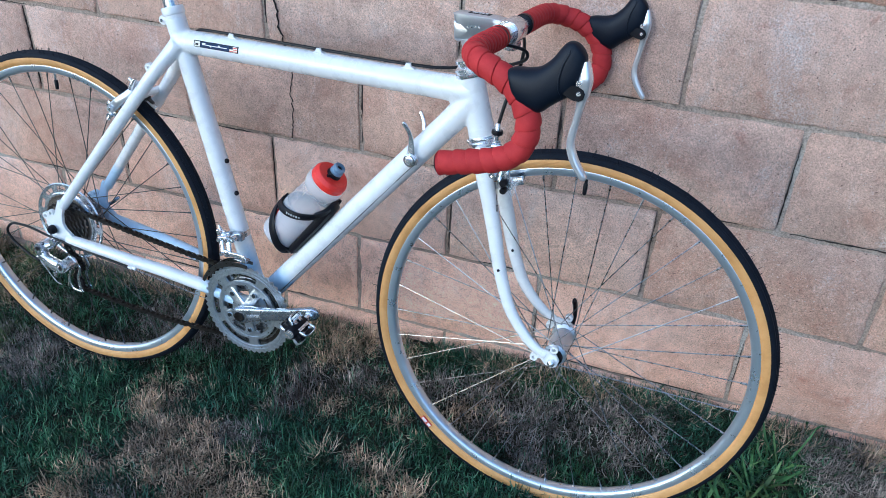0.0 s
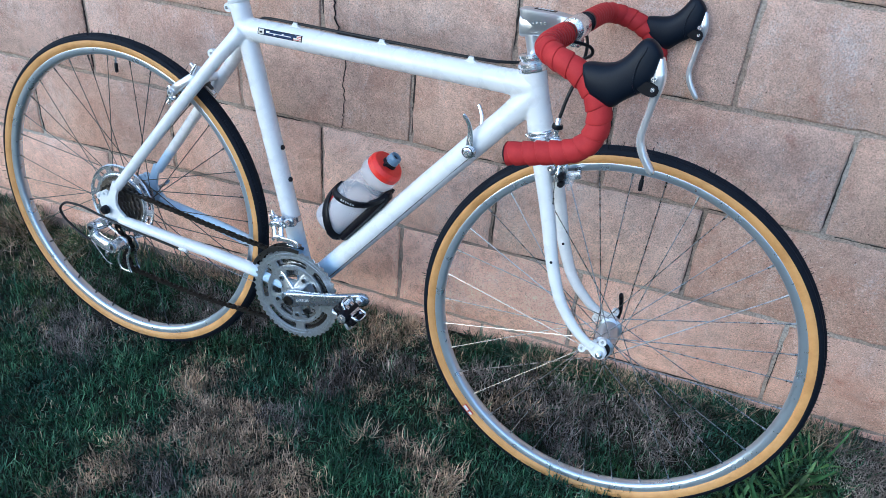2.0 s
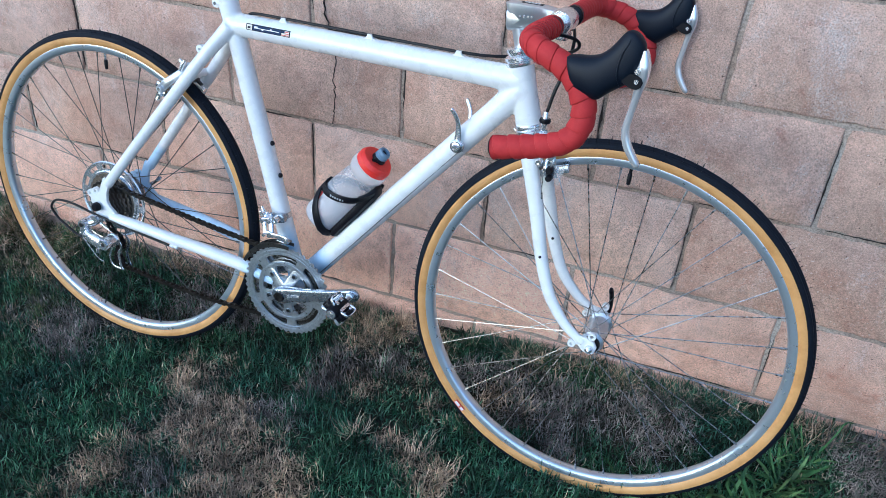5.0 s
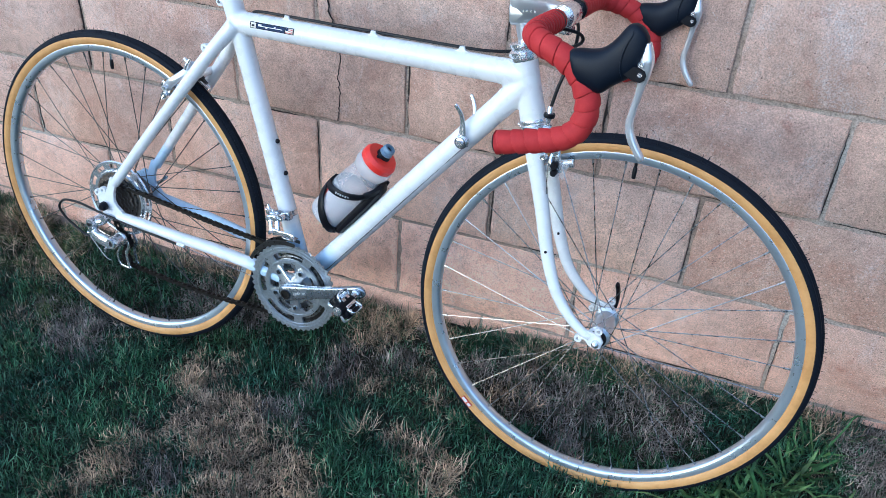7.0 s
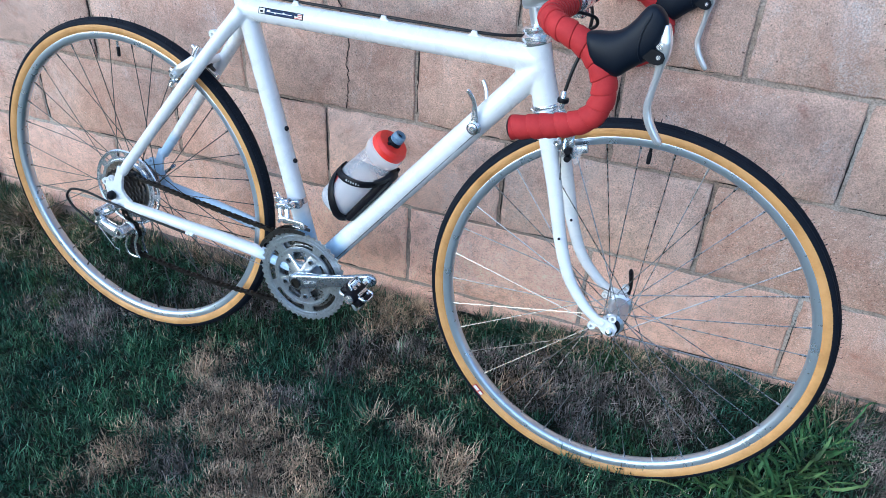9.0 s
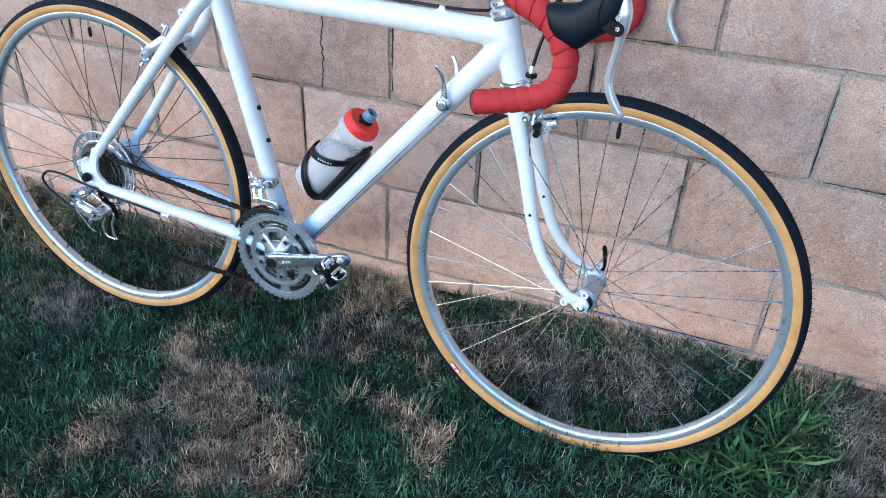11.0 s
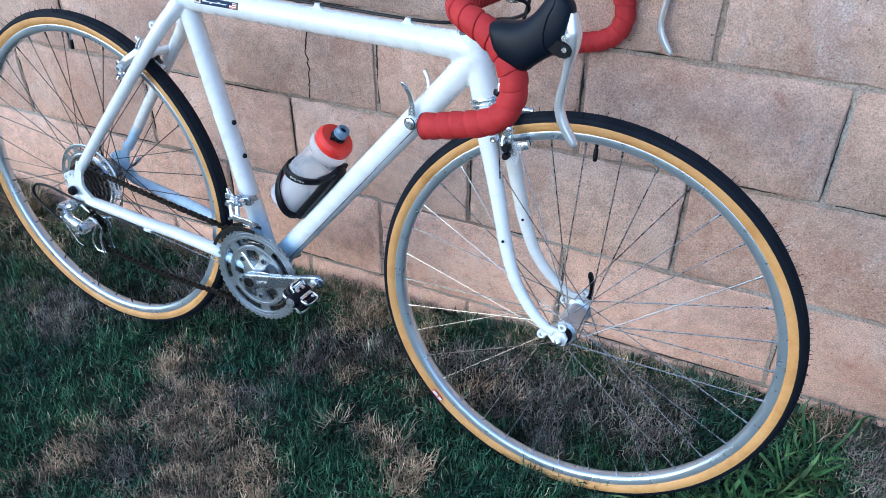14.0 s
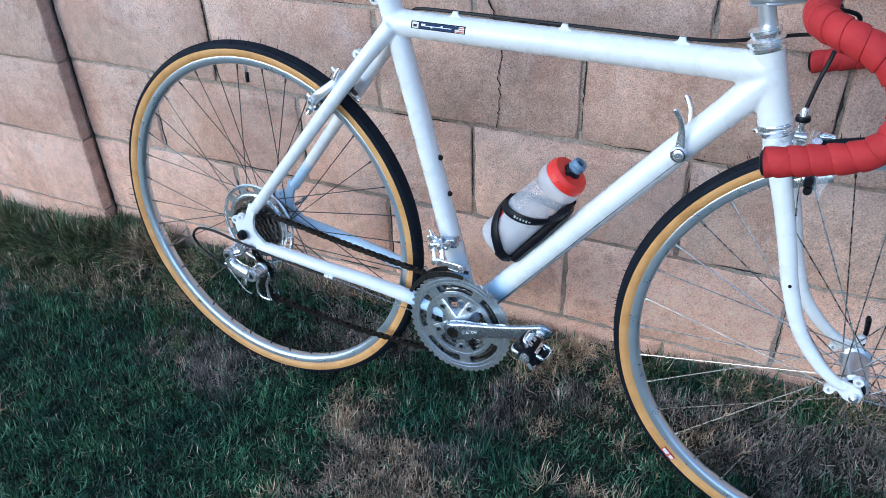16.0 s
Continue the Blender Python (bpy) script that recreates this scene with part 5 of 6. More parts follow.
# ---- brakes ----
def make_front_brake():
    g = Geo()
    c = HT_BOT - STEER * 0.030 + Vector((0.026, 0, 0.002))
    lathe(g, [(0.0, -0.030), (0.0045, -0.030), (0.0045, 0.010), (0.009, 0.012), (0.009, 0.026), (0.0065, 0.028), (0.0065, 0.034), (0.0, 0.034)], c, (1, 0, -0.25), 14)
    brake = part("front_brake", g, CHROME, bike, "polished side-pull front brake")
    # two arms that curve round the tyre
    for s, lift in ((-1, 0.0), (1, 0.004)):
        g = Geo()
        f = Vector((0.016 + lift, 0, 0))
        knots = [c + f + Vector((0, -s * 0.016, 0.012)), c + f + Vector((0, 0.0, 0.004)), c + f + Vector((0.001, s * 0.026, 0.004)), c + f + Vector((0.006, s * 0.037, -0.016)), c + f + Vector((0.010, s * 0.033, -0.036)), c + f + Vector((0.012, s * 0.026, -0.046))]
        pts = spline(knots, 4)
        sweep(g, pts, [0.0065] * 8 + [0.0060] * (len(pts) - 8), 12, flat=0.65, up=(1, 0, 0))
        part("brake_arm", g, SILVER, brake, "polished brake arm", sharp=50)
        # shoe holder and pad
        g = Geo()
        p = Vector((0.930, s * 0.0185, 0.284))
        tng = Vector((0.93, 0, 0.36)).normalized()
        rot = tng.to_track_quat("X", "Z").to_matrix().to_4x4()
        box(g, p + Vector((0, s * 0.005, 0)), (0.050, 0.010, 0.013), 0.002, rot)
        part("shoe_holder", g, SILVER, brake)
        g = Geo()
        box(g, p + Vector((0, s * -0.0015, 0)), (0.048, 0.006, 0.010), 0.001, rot)
        part("brake_pad", g, BLACK, brake, "black rubber brake pad")
        g = Geo()
        lathe(g, [(0.0, 0.0), (0.0062, 0.0), (0.0070, 0.003), (0.0062, 0.007), (0.0, 0.008)], p + Vector((-0.003, s * 0.012, -0.002)), (0, s, 0), 14)
        part("shoe_nut", g, BLACK, brake, "black shoe nut")
    # quick-release cam and cable clamp on the drive side
    g = Geo()
    a = c + Vector((0.020, -0.036, -0.010))
    lathe(g, [(0.0, -0.009), (0.0055, -0.009), (0.0055, 0.008), (0.0, 0.008)], a, (0, 1, 0), 12)
    sweep(g, spline([a, a + Vector((-0.006, -0.006, -0.012)), a + Vector((-0.002, -0.008, -0.026))], 4), [0.0045, 0.004, 0.004, 0.004, 0.0038, 0.004, 0.0045, 0.0048, 0.003], 10)
    part("cable_clamp", g, CHROME, brake)
    # threaded adjuster with a black ring, above the arm
    g = Geo()
    t = Vector((0.903, -0.028, 0.361))
    lathe(g, [(0.0, -0.022), (0.0035, -0.022), (0.0035, -0.006), (0.0050, -0.005), (0.0050, 0.012), (0.0038, 0.016), (0.0, 0.016)], t, (0, 0.05, 1), 12)
    part("cable_adjuster", g, CHROME, brake)
    g = Geo()
    lathe(g, [(0.004, -0.003), (0.0085, -0.0035), (0.0095, 0.0), (0.0085, 0.0035), (0.004, 0.003)], t + Vector((0, 0, 0.002)), (0, 0.05, 1), 16)
    part("adjuster_ring", g, BLACK, brake, "black adjuster ring")
    # arm that carries the adjuster
    g = Geo()
    sweep(g, spline([t + Vector((0, 0, -0.012)), t + Vector((0.002, 0.001, -0.028)), t + Vector((0.004, 0.008, -0.046)), c + Vector((0.014, -0.002, 0.002))], 4), [0.0062, 0.0062, 0.0060, 0.0060, 0.0064, 0.0068, 0.0070, 0.0072, 0.0072, 0.0072, 0.0072, 0.0070, 0.006], 12, flat=0.7, up=(1, 0, 0))
    lathe(g, [(0.0, -0.007), (0.0058, -0.007), (0.0058, 0.007), (0.0, 0.007)], t + Vector((0.002, -0.003, -0.020)), (1, 0, 0), 12)
    part("brake_arm", g, SILVER, brake, "polished brake arm", sharp=50)
    g = Geo()
    slab(g, [(0.9285, 0.2880), (0.9285, 0.2817), (0.9395, 0.2672), (0.9430, 0.2680), (0.9490, 0.2915), (0.9455, 0.3030), (0.9350, 0.3000)], -0.0415, -0.0395, 0.0004)
    part("cable_skirt", g, SKIRT_CLEAR, brake, "clear plastic skirt")
    for kx, kz, kr in ((0.9268, 0.2904, 0.0062), (0.9276, 0.2778, 0.0054)):
        g = Geo()
        lathe(g, [(0.0, -0.007), (kr * 0.8, -0.007), (kr, -0.005), (kr, 0.006), (0.0, 0.006)], (kx, -0.045, kz), sides=16)
        part("rubber_barrel", g, BLACK, brake, "black rubber barrel")
    g = Geo()
    lathe(g, [(0.0, -0.004), (0.0026, -0.005), (0.0045, -0.005), (0.0055, -0.003), (0.0055, 0.010), (0.0, 0.010)], (0.9085, -0.050, 0.3015), sides=14)
    part("anchor_bolt", g, CHROME, brake)
    # acorn bolts fore and aft
    g = Geo()
    lathe(g, [(0.0, 0.0), (0.0062, 0.0), (0.0066, 0.006), (0.0045, 0.012), (0.0045, 0.018), (0.0, 0.019)], c + Vector((0.022, 0.004, 0.012)), (1, 0, 0.05), 14)
    part("brake_bolt", g, CHROME, brake)
    g = Geo()
    lathe(g, [(0.0, 0.0), (0.0052, 0.0), (0.0052, 0.006), (0.0032, 0.007), (0.0028, 0.016), (0.0, 0.017)], c + Vector((-0.042, 0, 0.006)), (-1, 0, 0.2), 12)
    part("brake_bolt", g, CHROME, brake)
    # bare inner wire hanging from the clamp with a crimped end
    g = Geo()
    sweep(g, spline([a + Vector((-0.004, -0.006, 0.0)), a + Vector((-0.008, -0.010, -0.02)), a + Vector((-0.006, -0.011, -0.045)), a + Vector((-0.004, -0.011, -0.062))], 4), 0.0008, 6)
    sweep(g, [a + Vector((-0.004, -0.011, -0.060)), a + Vector((-0.003, -0.011, -0.070))], 0.0014, 8)
    part("inner_wire", g, STEEL, brake)


make_front_brake()


def make_rear_brake():
    d = Vector((0.575, 0, 0.818)).normalized()      # from the axle to the bridge
    t = Vector((-d.z, 0, d.x))                        # backward along the tyre
    c = Vector((0.205, 0, 0.300)) - t * 0.002 - d * 0.004
    g = Geo()
    lathe(g, [(0.0, -0.034), (0.0045, -0.034), (0.0045, 0.004), (0.009, 0.006), (0.009, 0.018), (0.0, 0.022)], c, tuple(t), 14)
    brake = part("rear_brake", g, CHROME, bike, "polished side-pull rear brake")
    for s in (-1, 1):
        g = Geo()
        f = t * (0.009 if s < 0 else 0.014)
        yv = Vector((0, 1, 0))
        knots = [c + f - yv * (s * 0.020) + d * 0.014, c + f + d * 0.004, c + f + yv * (s * 0.028) + d * 0.004, c + f * 1.3 + yv * (s * 0.039) - d * 0.014, c + f * 1.6 + yv * (s * 0.036) - d * 0.032, c + f * 1.8 + yv * (s * 0.028) - d * 0.044]
        if s > 0:
            sweep(g, spline(knots, 4), 0.0058, 12, flat=0.65, up=tuple(t))
        else:
            # forged arm that widens to a slotted end
            near = spline([(0.216, -0.012, 0.324), (0.207, -0.026, 0.3145), (0.193, -0.034, 0.302), (0.178, -0.037, 0.290), (0.167, -0.036, 0.281), (0.158, -0.034, 0.272), (0.155, -0.033, 0.262)], 4)
            sweep(g, near, [0.0055 + 0.0032 * min(1.0, k / 12) for k in range(len(near) - 3)] + [0.0080, 0.0065, 0.0040], 16, flat=0.55, up=(-0.62, 0, 0.78), shape=0.75)
            sweep(g, [(0.214, -0.016, 0.323), (0.202, -0.020, 0.326), (0.1935, -0.020, 0.3325)], [0.0062, 0.0048, 0.0030], 12)
            part_ring = [(0.0030, -0.006), (0.0062, -0.006), (0.0070, -0.004), (0.0070, 0.002), (0.0030, 0.002)]
            lathe(g, part_ring, (0.1615, -0.0385, 0.2750), sides=16, closed=True)
        part("brake_arm", g, SATIN if s < 0 else SILVER, brake, "polished brake arm", sharp=50)
        if s < 0:
            g = Geo()
            lathe(g, [(0.0, -0.0455), (0.0036, -0.0455), (0.0036, -0.036), (0.0, -0.036)], (0.1615, 0, 0.2750), sides=6)
            lathe(g, [(0.0, -0.0420), (0.0060, -0.0420), (0.0060, -0.037), (0.0, -0.037)], (0.1560, 0, 0.2590), sides=12)
            sweep(g, [(0.158, -0.037, 0.263), (0.152, -0.040, 0.252)], [0.0045, 0.0038], 10)
            part("shoe_nut", g, CHROME, brake)
        g = Geo()
        p = d * 0.3105 + t * 0.022 + yv * (s * 0.0185)
        rot = Matrix((t, yv, d)).transposed().to_4x4()
        box(g, p + yv * (s * 0.005), (0.046, 0.010, 0.013), 0.002, rot)
        lathe(g, [(0.0, 0.0), (0.0055, 0.0), (0.0055, 0.008), (0.0, 0.009)], p + yv * (s * 0.010) - t * 0.004, (0, s, 0), 12)
        part("shoe_holder", g, GREY_ALLOY, brake)
        g = Geo()
        box(g, p - yv * (s * 0.0015), (0.044, 0.006, 0.010), 0.001, rot)
        part("brake_pad", g, BLACK, brake, "black rubber brake pad")
    g = Geo()
    a = c + t * 0.012 + Vector((0, -0.030, 0)) + d * 0.016
    sweep(g, [a, a + d * 0.012 + t * 0.002, a + d * 0.024 + t * 0.002], [0.0050, 0.005, 0.0035], 10)
    part("cable_adjuster", g, SILVER, brake)
    g = Geo()
    lathe(g, [(0.0, 0.0), (0.0065, 0.0), (0.0065, 0.006), (0.0040, 0.007), (0.0035, 0.018), (0.0, 0.018)], Vector((0.205, 0.0, 0.300)) - t * 0.008, tuple(-t), 12)
    part("brake_bolt", g, DARK_STEEL, brake)


make_rear_brake()


# ---- gears ----
def make_rear_derailleur():
    g = Geo()
    k = Vector((0.000, -0.066, -0.027))
    lathe(g, [(0.0, -0.014), (0.007, -0.014), (0.0085, -0.010), (0.0085, 0.010), (0.0, 0.010)], k, sides=16)
    der = part("rear_derailleur", g, SILVER, bike, "silver alloy rear derailleur")
    up_k = Vector((-0.030, -0.072, -0.043))
    low = Vector((0.027, -0.080, -0.073))
    g = Geo()
    sweep(g, spline([k, k + Vector((-0.012, -0.004, -0.012)), up_k], 4), [0.009, 0.009, 0.0095, 0.010, 0.010, 0.0105, 0.0105, 0.010, 0.009], 14, flat=0.8, up=(0, 1, 0))
    lathe(g, [(0.0, -0.016), (0.0100, -0.016), (0.0112, -0.013), (0.0112, 0.016), (0.0, 0.016)], up_k, sides=18)
    part("upper_knuckle", g, SILVER, der)
    g = Geo()
    lathe(g, [(0.0, -0.0185), (0.0045, -0.0185), (0.0045, -0.016), (0.0, -0.016)], up_k, sides=12)
    part("pivot_bolt", g, DARK_STEEL, der)
    g = Geo()
    mid = [up_k + Vector((-0.004, -0.002, -0.024)), up_k.lerp(low, 0.42) + Vector((-0.004, -0.006, -0.016)), low + Vector((-0.004, -0.004, -0.004))]
    sweep(g, spline([up_k + Vector((-0.001, -0.004, -0.006))] + mid, 4), [0.009, 0.0100, 0.0110, 0.0115, 0.0120, 0.0122, 0.0124, 0.0126, 0.0128, 0.0130, 0.0132, 0.0132, 0.0128], 16, flat=0.75, up=(0.5, 0, 0.86), shape=0.75)
    part("parallelogram", g, SILVER, der, "bright alloy link body", sharp=50)
    g = Geo()
    lathe(g, [(0.0, -0.011), (0.0055, -0.011), (0.006, -0.014), (0.0110, -0.014), (0.0125, -0.011), (0.0130, 0.014), (0.0150, 0.016), (0.0150, 0.020), (0.0, 0.020)], low, sides=20)
    part("lower_knuckle", g, SILVER, der)
    g = Geo()
    lathe(g, [(0.0, -0.0120), (0.0058, -0.0120), (0.0, -0.0115)], low + Vector((0, -0.0005, 0)), sides=12)
    part("pivot_bolt", g, DARK_STEEL, der)
    # cage: two bent plates and two jockey wheels
    p1, p2 = Vector((0.021, 0, -0.092)), Vector((0.014, 0, -0.136))
    for y in (-0.050, -0.026):
        g = Geo()
        knots = [p1 + Vector((0.004, y, 0.016)), p1 + Vector((0.013, y, -0.002)), p1.lerp(p2, 0.5) + Vector((0.008, y, 0)), p2 + Vector((0.014, y, -0.004)), p2 + Vector((0.018, y, -0.014))]
        sweep(g, spline(knots, 5), 0.0034, 10, flat=0.4, up=(1, 0, 0))
        knots = [p1 + Vector((-0.010, y, 0.008)), p1 + Vector((-0.012, y, -0.010)), p2 + Vector((-0.014, y, 0.012)), p2 + Vector((-0.008, y, -0.010)), p2 + Vector((0.014, y, -0.014))]
        sweep(g, spline(knots, 5), 0.0026, 10, flat=0.4, up=(1, 0, 0))
        part("cage_plate", g, CHROME if y < -0.04 else GREY_ALLOY, der, "curved alloy cage plate")
    for q in (p1, p2):
        g = Geo()
        polar_plate(g, q, [0.004, 0.008, 0.0125, 0.0140], 44, lambda i, k: True, -0.0405, -0.0355, lambda k: (0.0026, 0.0, -0.0022, 0.0)[k % 4])
        part("jockey_wheel", g, BLACK, der, "black plastic jockey wheel")
    g = Geo()
    lathe(g, [(0.0, -0.004), (0.0035, -0.004), (0.0035, 0.004), (0.0, 0.004)], low + Vector((-0.018, -0.010, -0.020)), (0, 0, 1), 10)
    part("limit_screw", g, CHROME, der)
    g = Geo()
    lathe(g, [(0.0, -0.005), (0.0045, -0.005), (0.0045, 0.004), (0.0, 0.004)], up_k + Vector((-0.010, -0.006, -0.026)), (0.8, 0, 0.3), 10)
    part("limit_screw", g, CHROME, der)
    # housing loop behind
    g = Geo()
    loop = [(0.180, -0.060, -0.048), (0.085, -0.066, -0.034), (0.038, -0.071, -0.0245), (-0.006, -0.072, -0.0185), (-0.060, -0.072, -0.0090), (-0.095, -0.072, -0.0085), (-0.1145, -0.072, -0.0145), (-0.1262, -0.072, -0.0310), (-0.1190, -0.072, -0.0460), (-0.1039, -0.073, -0.0576), (-0.0633, -0.075, -0.0770), (-0.0440, -0.076, -0.0800)]
    sweep(g, spline(loop, 6), 0.0026, 8)
    part("gear_cable", g, CABLE, der, "black cable housing loop")
    g = Geo()
    sweep(g, spline([(-0.044, -0.076, -0.080), (-0.016, -0.084, -0.096), (0.008, -0.090, -0.110), (0.022, -0.090, -0.114)], 5), 0.0009, 6)
    part("inner_wire", g, STEEL, der)
    # stop under the chain stay, and the bare wire on to the bottom bracket
    g = Geo()
    for dx in (0.0, 0.010):
        lathe(g, [(0.0, -0.004), (0.0042, -0.004), (0.0042, 0.004), (0.0, 0.004)], (0.180 + dx, -0.060, -0.046), (1, 0, -0.25), 10)
    part("housing_stop", g, PAINT, der)
    g = Geo()
    sweep(g, [(0.185, -0.060, -0.048), (0.42, -0.034, -0.098)], 0.0008, 6)
    part("gear_wire", g, STEEL, der)


make_rear_derailleur()


def make_front_derailleur():
    g = Geo()
    c = BB + SEAT * 0.143
    lathe(g, [(0.0162, -0.0055), (0.0182, -0.0055), (0.0182, 0.0055), (0.0162, 0.0055)], c, tuple(SEAT), 24, closed=True)
    der = part("front_derailleur", g, SILVER, bike, "silver clamp-on front derailleur")
    # clamp block beside the tube
    g = Geo()
    box(g, (0.4150, -0.0235, 0.0645), (0.024, 0.014, 0.0170), 0.0025, pose(0, 0, 0, 0, -12, 0))
    box(g, (0.4010, -0.0300, 0.0650), (0.012, 0.012, 0.0190), 0.003, pose(0, 0, 0, 0, -12, 0))
    part("clamp_body", g, GREY_ALLOY, der, sharp=50)
    # cable finger that points up and back
    g = Geo()
    sweep(g, spline([(0.4020, -0.034, 0.0640), (0.3900, -0.036, 0.0700), (0.3860, -0.036, 0.0770), (0.3810, -0.035, 0.0855)], 4), [0.0062, 0.0060, 0.0058, 0.0056, 0.0054, 0.0050, 0.0046, 0.0042, 0.0038, 0.0034, 0.0030, 0.0026, 0.0020], 12)
    lathe(g, [(0.0, -0.007), (0.0042, -0.007), (0.0048, -0.005), (0.0048, 0.004), (0.0, 0.004)], (0.3870, -0.038, 0.0735), sides=12)
    sweep(g, [(0.3780, -0.036, 0.0735), (0.3960, -0.036, 0.0750)], 0.0026, 10)
    part("cable_finger", g, SILVER, der, sharp=50)
    # two links of the parallelogram
    for x0, z0, x1, z1, r in ((0.3900, 0.0620, 0.3990, 0.0370, 0.0046), (0.4060, 0.0640, 0.4130, 0.0420, 0.0056)):
        g = Geo()
        sweep(g, line((x0, -0.042, z0), (x1, -0.050, z1), 6), [r, r * 1.1, r, r * 0.9, r, r * 1.1, r][:7], 12, flat=0.6, up=(1, 0, 0), shape=0.7)
        link = part("link_arm", g, SILVER, der, "silver pivot link", sharp=50)
        g = Geo()
        lathe(g, [(0.0, -0.006), (0.0040, -0.006), (0.0046, -0.004), (0.0046, 0.003), (0.0, 0.003)], (x0, -0.045, z0), sides=12)
        lathe(g, [(0.0, -0.005), (0.0034, -0.005), (0.0034, 0.003), (0.0, 0.003)], (x1, -0.053, z1), sides=12)
        part("link_pin", g, CHROME, link)
    g = Geo()
    box(g, (0.3975, -0.044, 0.0665), (0.0220, 0.010, 0.0075), 0.0022, pose(0, 0, 0, 0, -14, 0))
    part("link_head", g, SILVER, der, sharp=50)
    g = Geo()
    lathe(g, [(0.0030, -0.0065), (0.0062, -0.0065), (0.0070, -0.005), (0.0070, 0.004), (0.0030, 0.004)], (0.4155, -0.040, 0.0670), sides=16, closed=True)
    lathe(g, [(0.0, -0.0045), (0.0032, -0.0045), (0.0, 0.0)], (0.4155, -0.040, 0.0670), sides=8)
    part("clamp_nut", g, CHROME, der)
    # bright shoulder that flares from the links to the front of the cage
    g = Geo()
    sweep(g, spline([(0.4060, -0.053, 0.0400), (0.4190, -0.0545, 0.0410), (0.4340, -0.0560, 0.0425), (0.4520, -0.0575, 0.0420)], 4), [0.0075, 0.0070, 0.0064, 0.0056, 0.0050, 0.0046, 0.0044, 0.0044, 0.0046, 0.0048, 0.0050, 0.0050, 0.0046], 14, flat=0.45, up=(0, 0, 1), shape=0.6)
    box(g, (0.4500, -0.0575, 0.0385), (0.0080, 0.0040, 0.0120), 0.001)
    part("cage_shoulder", g, SILVER, der, "bright cage shoulder", sharp=50)
    # cage plates that follow the ring
    for y, r0, mat in ((-0.0585, 0.0985, DULL_STEEL), (-0.0390, 0.0985, DULL_STEEL)):
        g = Geo()
        out = []
        for k in range(13):
            w = radians(84 + 68 * k / 12)
            out.append((BB.x + r0 * math.cos(w), BB.z + r0 * math.sin(w)))
        for k in range(13):
            w = radians(152 - 68 * k / 12)
            rr = r0 + 0.006 + 0.004 * math.sin(math.pi * k / 12)
            out.append((BB.x + rr * math.cos(w), BB.z + rr * math.sin(w)))
        verts, faces = [], []
        m = len(out)
        for yy in (y, y + 0.0016):
            verts += [Vector((x, yy, z)) for x, z in out]
        for k in range(12):
            for o in (0, m):
                faces.append((o + k, o + k + 1, o + m - 2 - k, o + m - 1 - k))
        faces += [(k, (k + 1) % m, m + (k + 1) % m, m + k) for k in range(m)]
        g.add(verts, faces)
        part("cage_plate", g, mat, der, "curved cage plate")
    g = Geo()
    box(g, (0.4400, -0.0490, 0.0330), (0.026, 0.018, 0.0026), 0.001, pose(0, 0, 0, 0, 4, 0))
    part("cage_bridge", g, GREY_ALLOY, der)


make_front_derailleur()


def make_shifters():
    for s in (-1, 1):
        c = Vector((0.7615, s * 0.019, 0.2895))
        g = Geo()
        lathe(g, [(0.0, 0.0195), (0.0045, 0.0195), (0.0055, 0.0185), (0.0055, 0.0165), (0.0080, 0.0160), (0.0085, 0.0145), (0.0100, 0.0140), (0.0115, 0.0125), (0.0115, 0.0105), (0.0105, 0.0095), (0.0118, 0.0085), (0.0118, 0.004), (0.0105, 0.003), (0.0105, -0.004), (0.0, -0.004)], c, (0, s, 0), 24)
        sh = part("shift_lever", g, SILVER, bike, "polished down-tube gear lever")
        g = Geo()
        lathe(g, [(0.0075, 0.0152), (0.0088, 0.0158), (0.0096, 0.0152), (0.0088, 0.0144)], c, (0, s, 0), 24, closed=True)
        part("washer", g, DARK_STEEL, sh, "dark washer ring")
        g = Geo()
        y = s * 0.0085
        knots = [c + Vector((0, y, 0)), c + Vector((0.000, y, 0.018)), c + Vector((-0.001, y * 1.1, 0.034)), c + Vector((-0.004, y * 1.5, 0.048)), c + Vector((-0.011, y * 1.9, 0.060)), c + Vector((-0.0145, y * 2.0, 0.0625))]
        pts = spline(knots, 4)
        n = len(pts)
        sweep(g, pts, [0.0075 - 0.0035 * min(1, i / (n * 0.45)) for i in range(n - 1)] + [0.002], 12, flat=0.55, up=(1, 0, 0.2))
        part("lever_arm", g, SILVER, sh, "slim curved lever", sharp=60)
        g = Geo()
        sweep(g, spline([c + Vector((0.012, s * 0.010, -0.006)), c + Vector((-0.012, s * -0.002, -0.028)), BB + DOWN * 0.20 + Vector((0.0105, s * 0.0172, -0.0090)), BB + DOWN * 0.05 + Vector((0.0118, s * 0.0160, -0.0100))], 5), 0.0008, 6)
        part("gear_wire", g, STEEL, sh, "bare gear wire along the tube")


make_shifters()


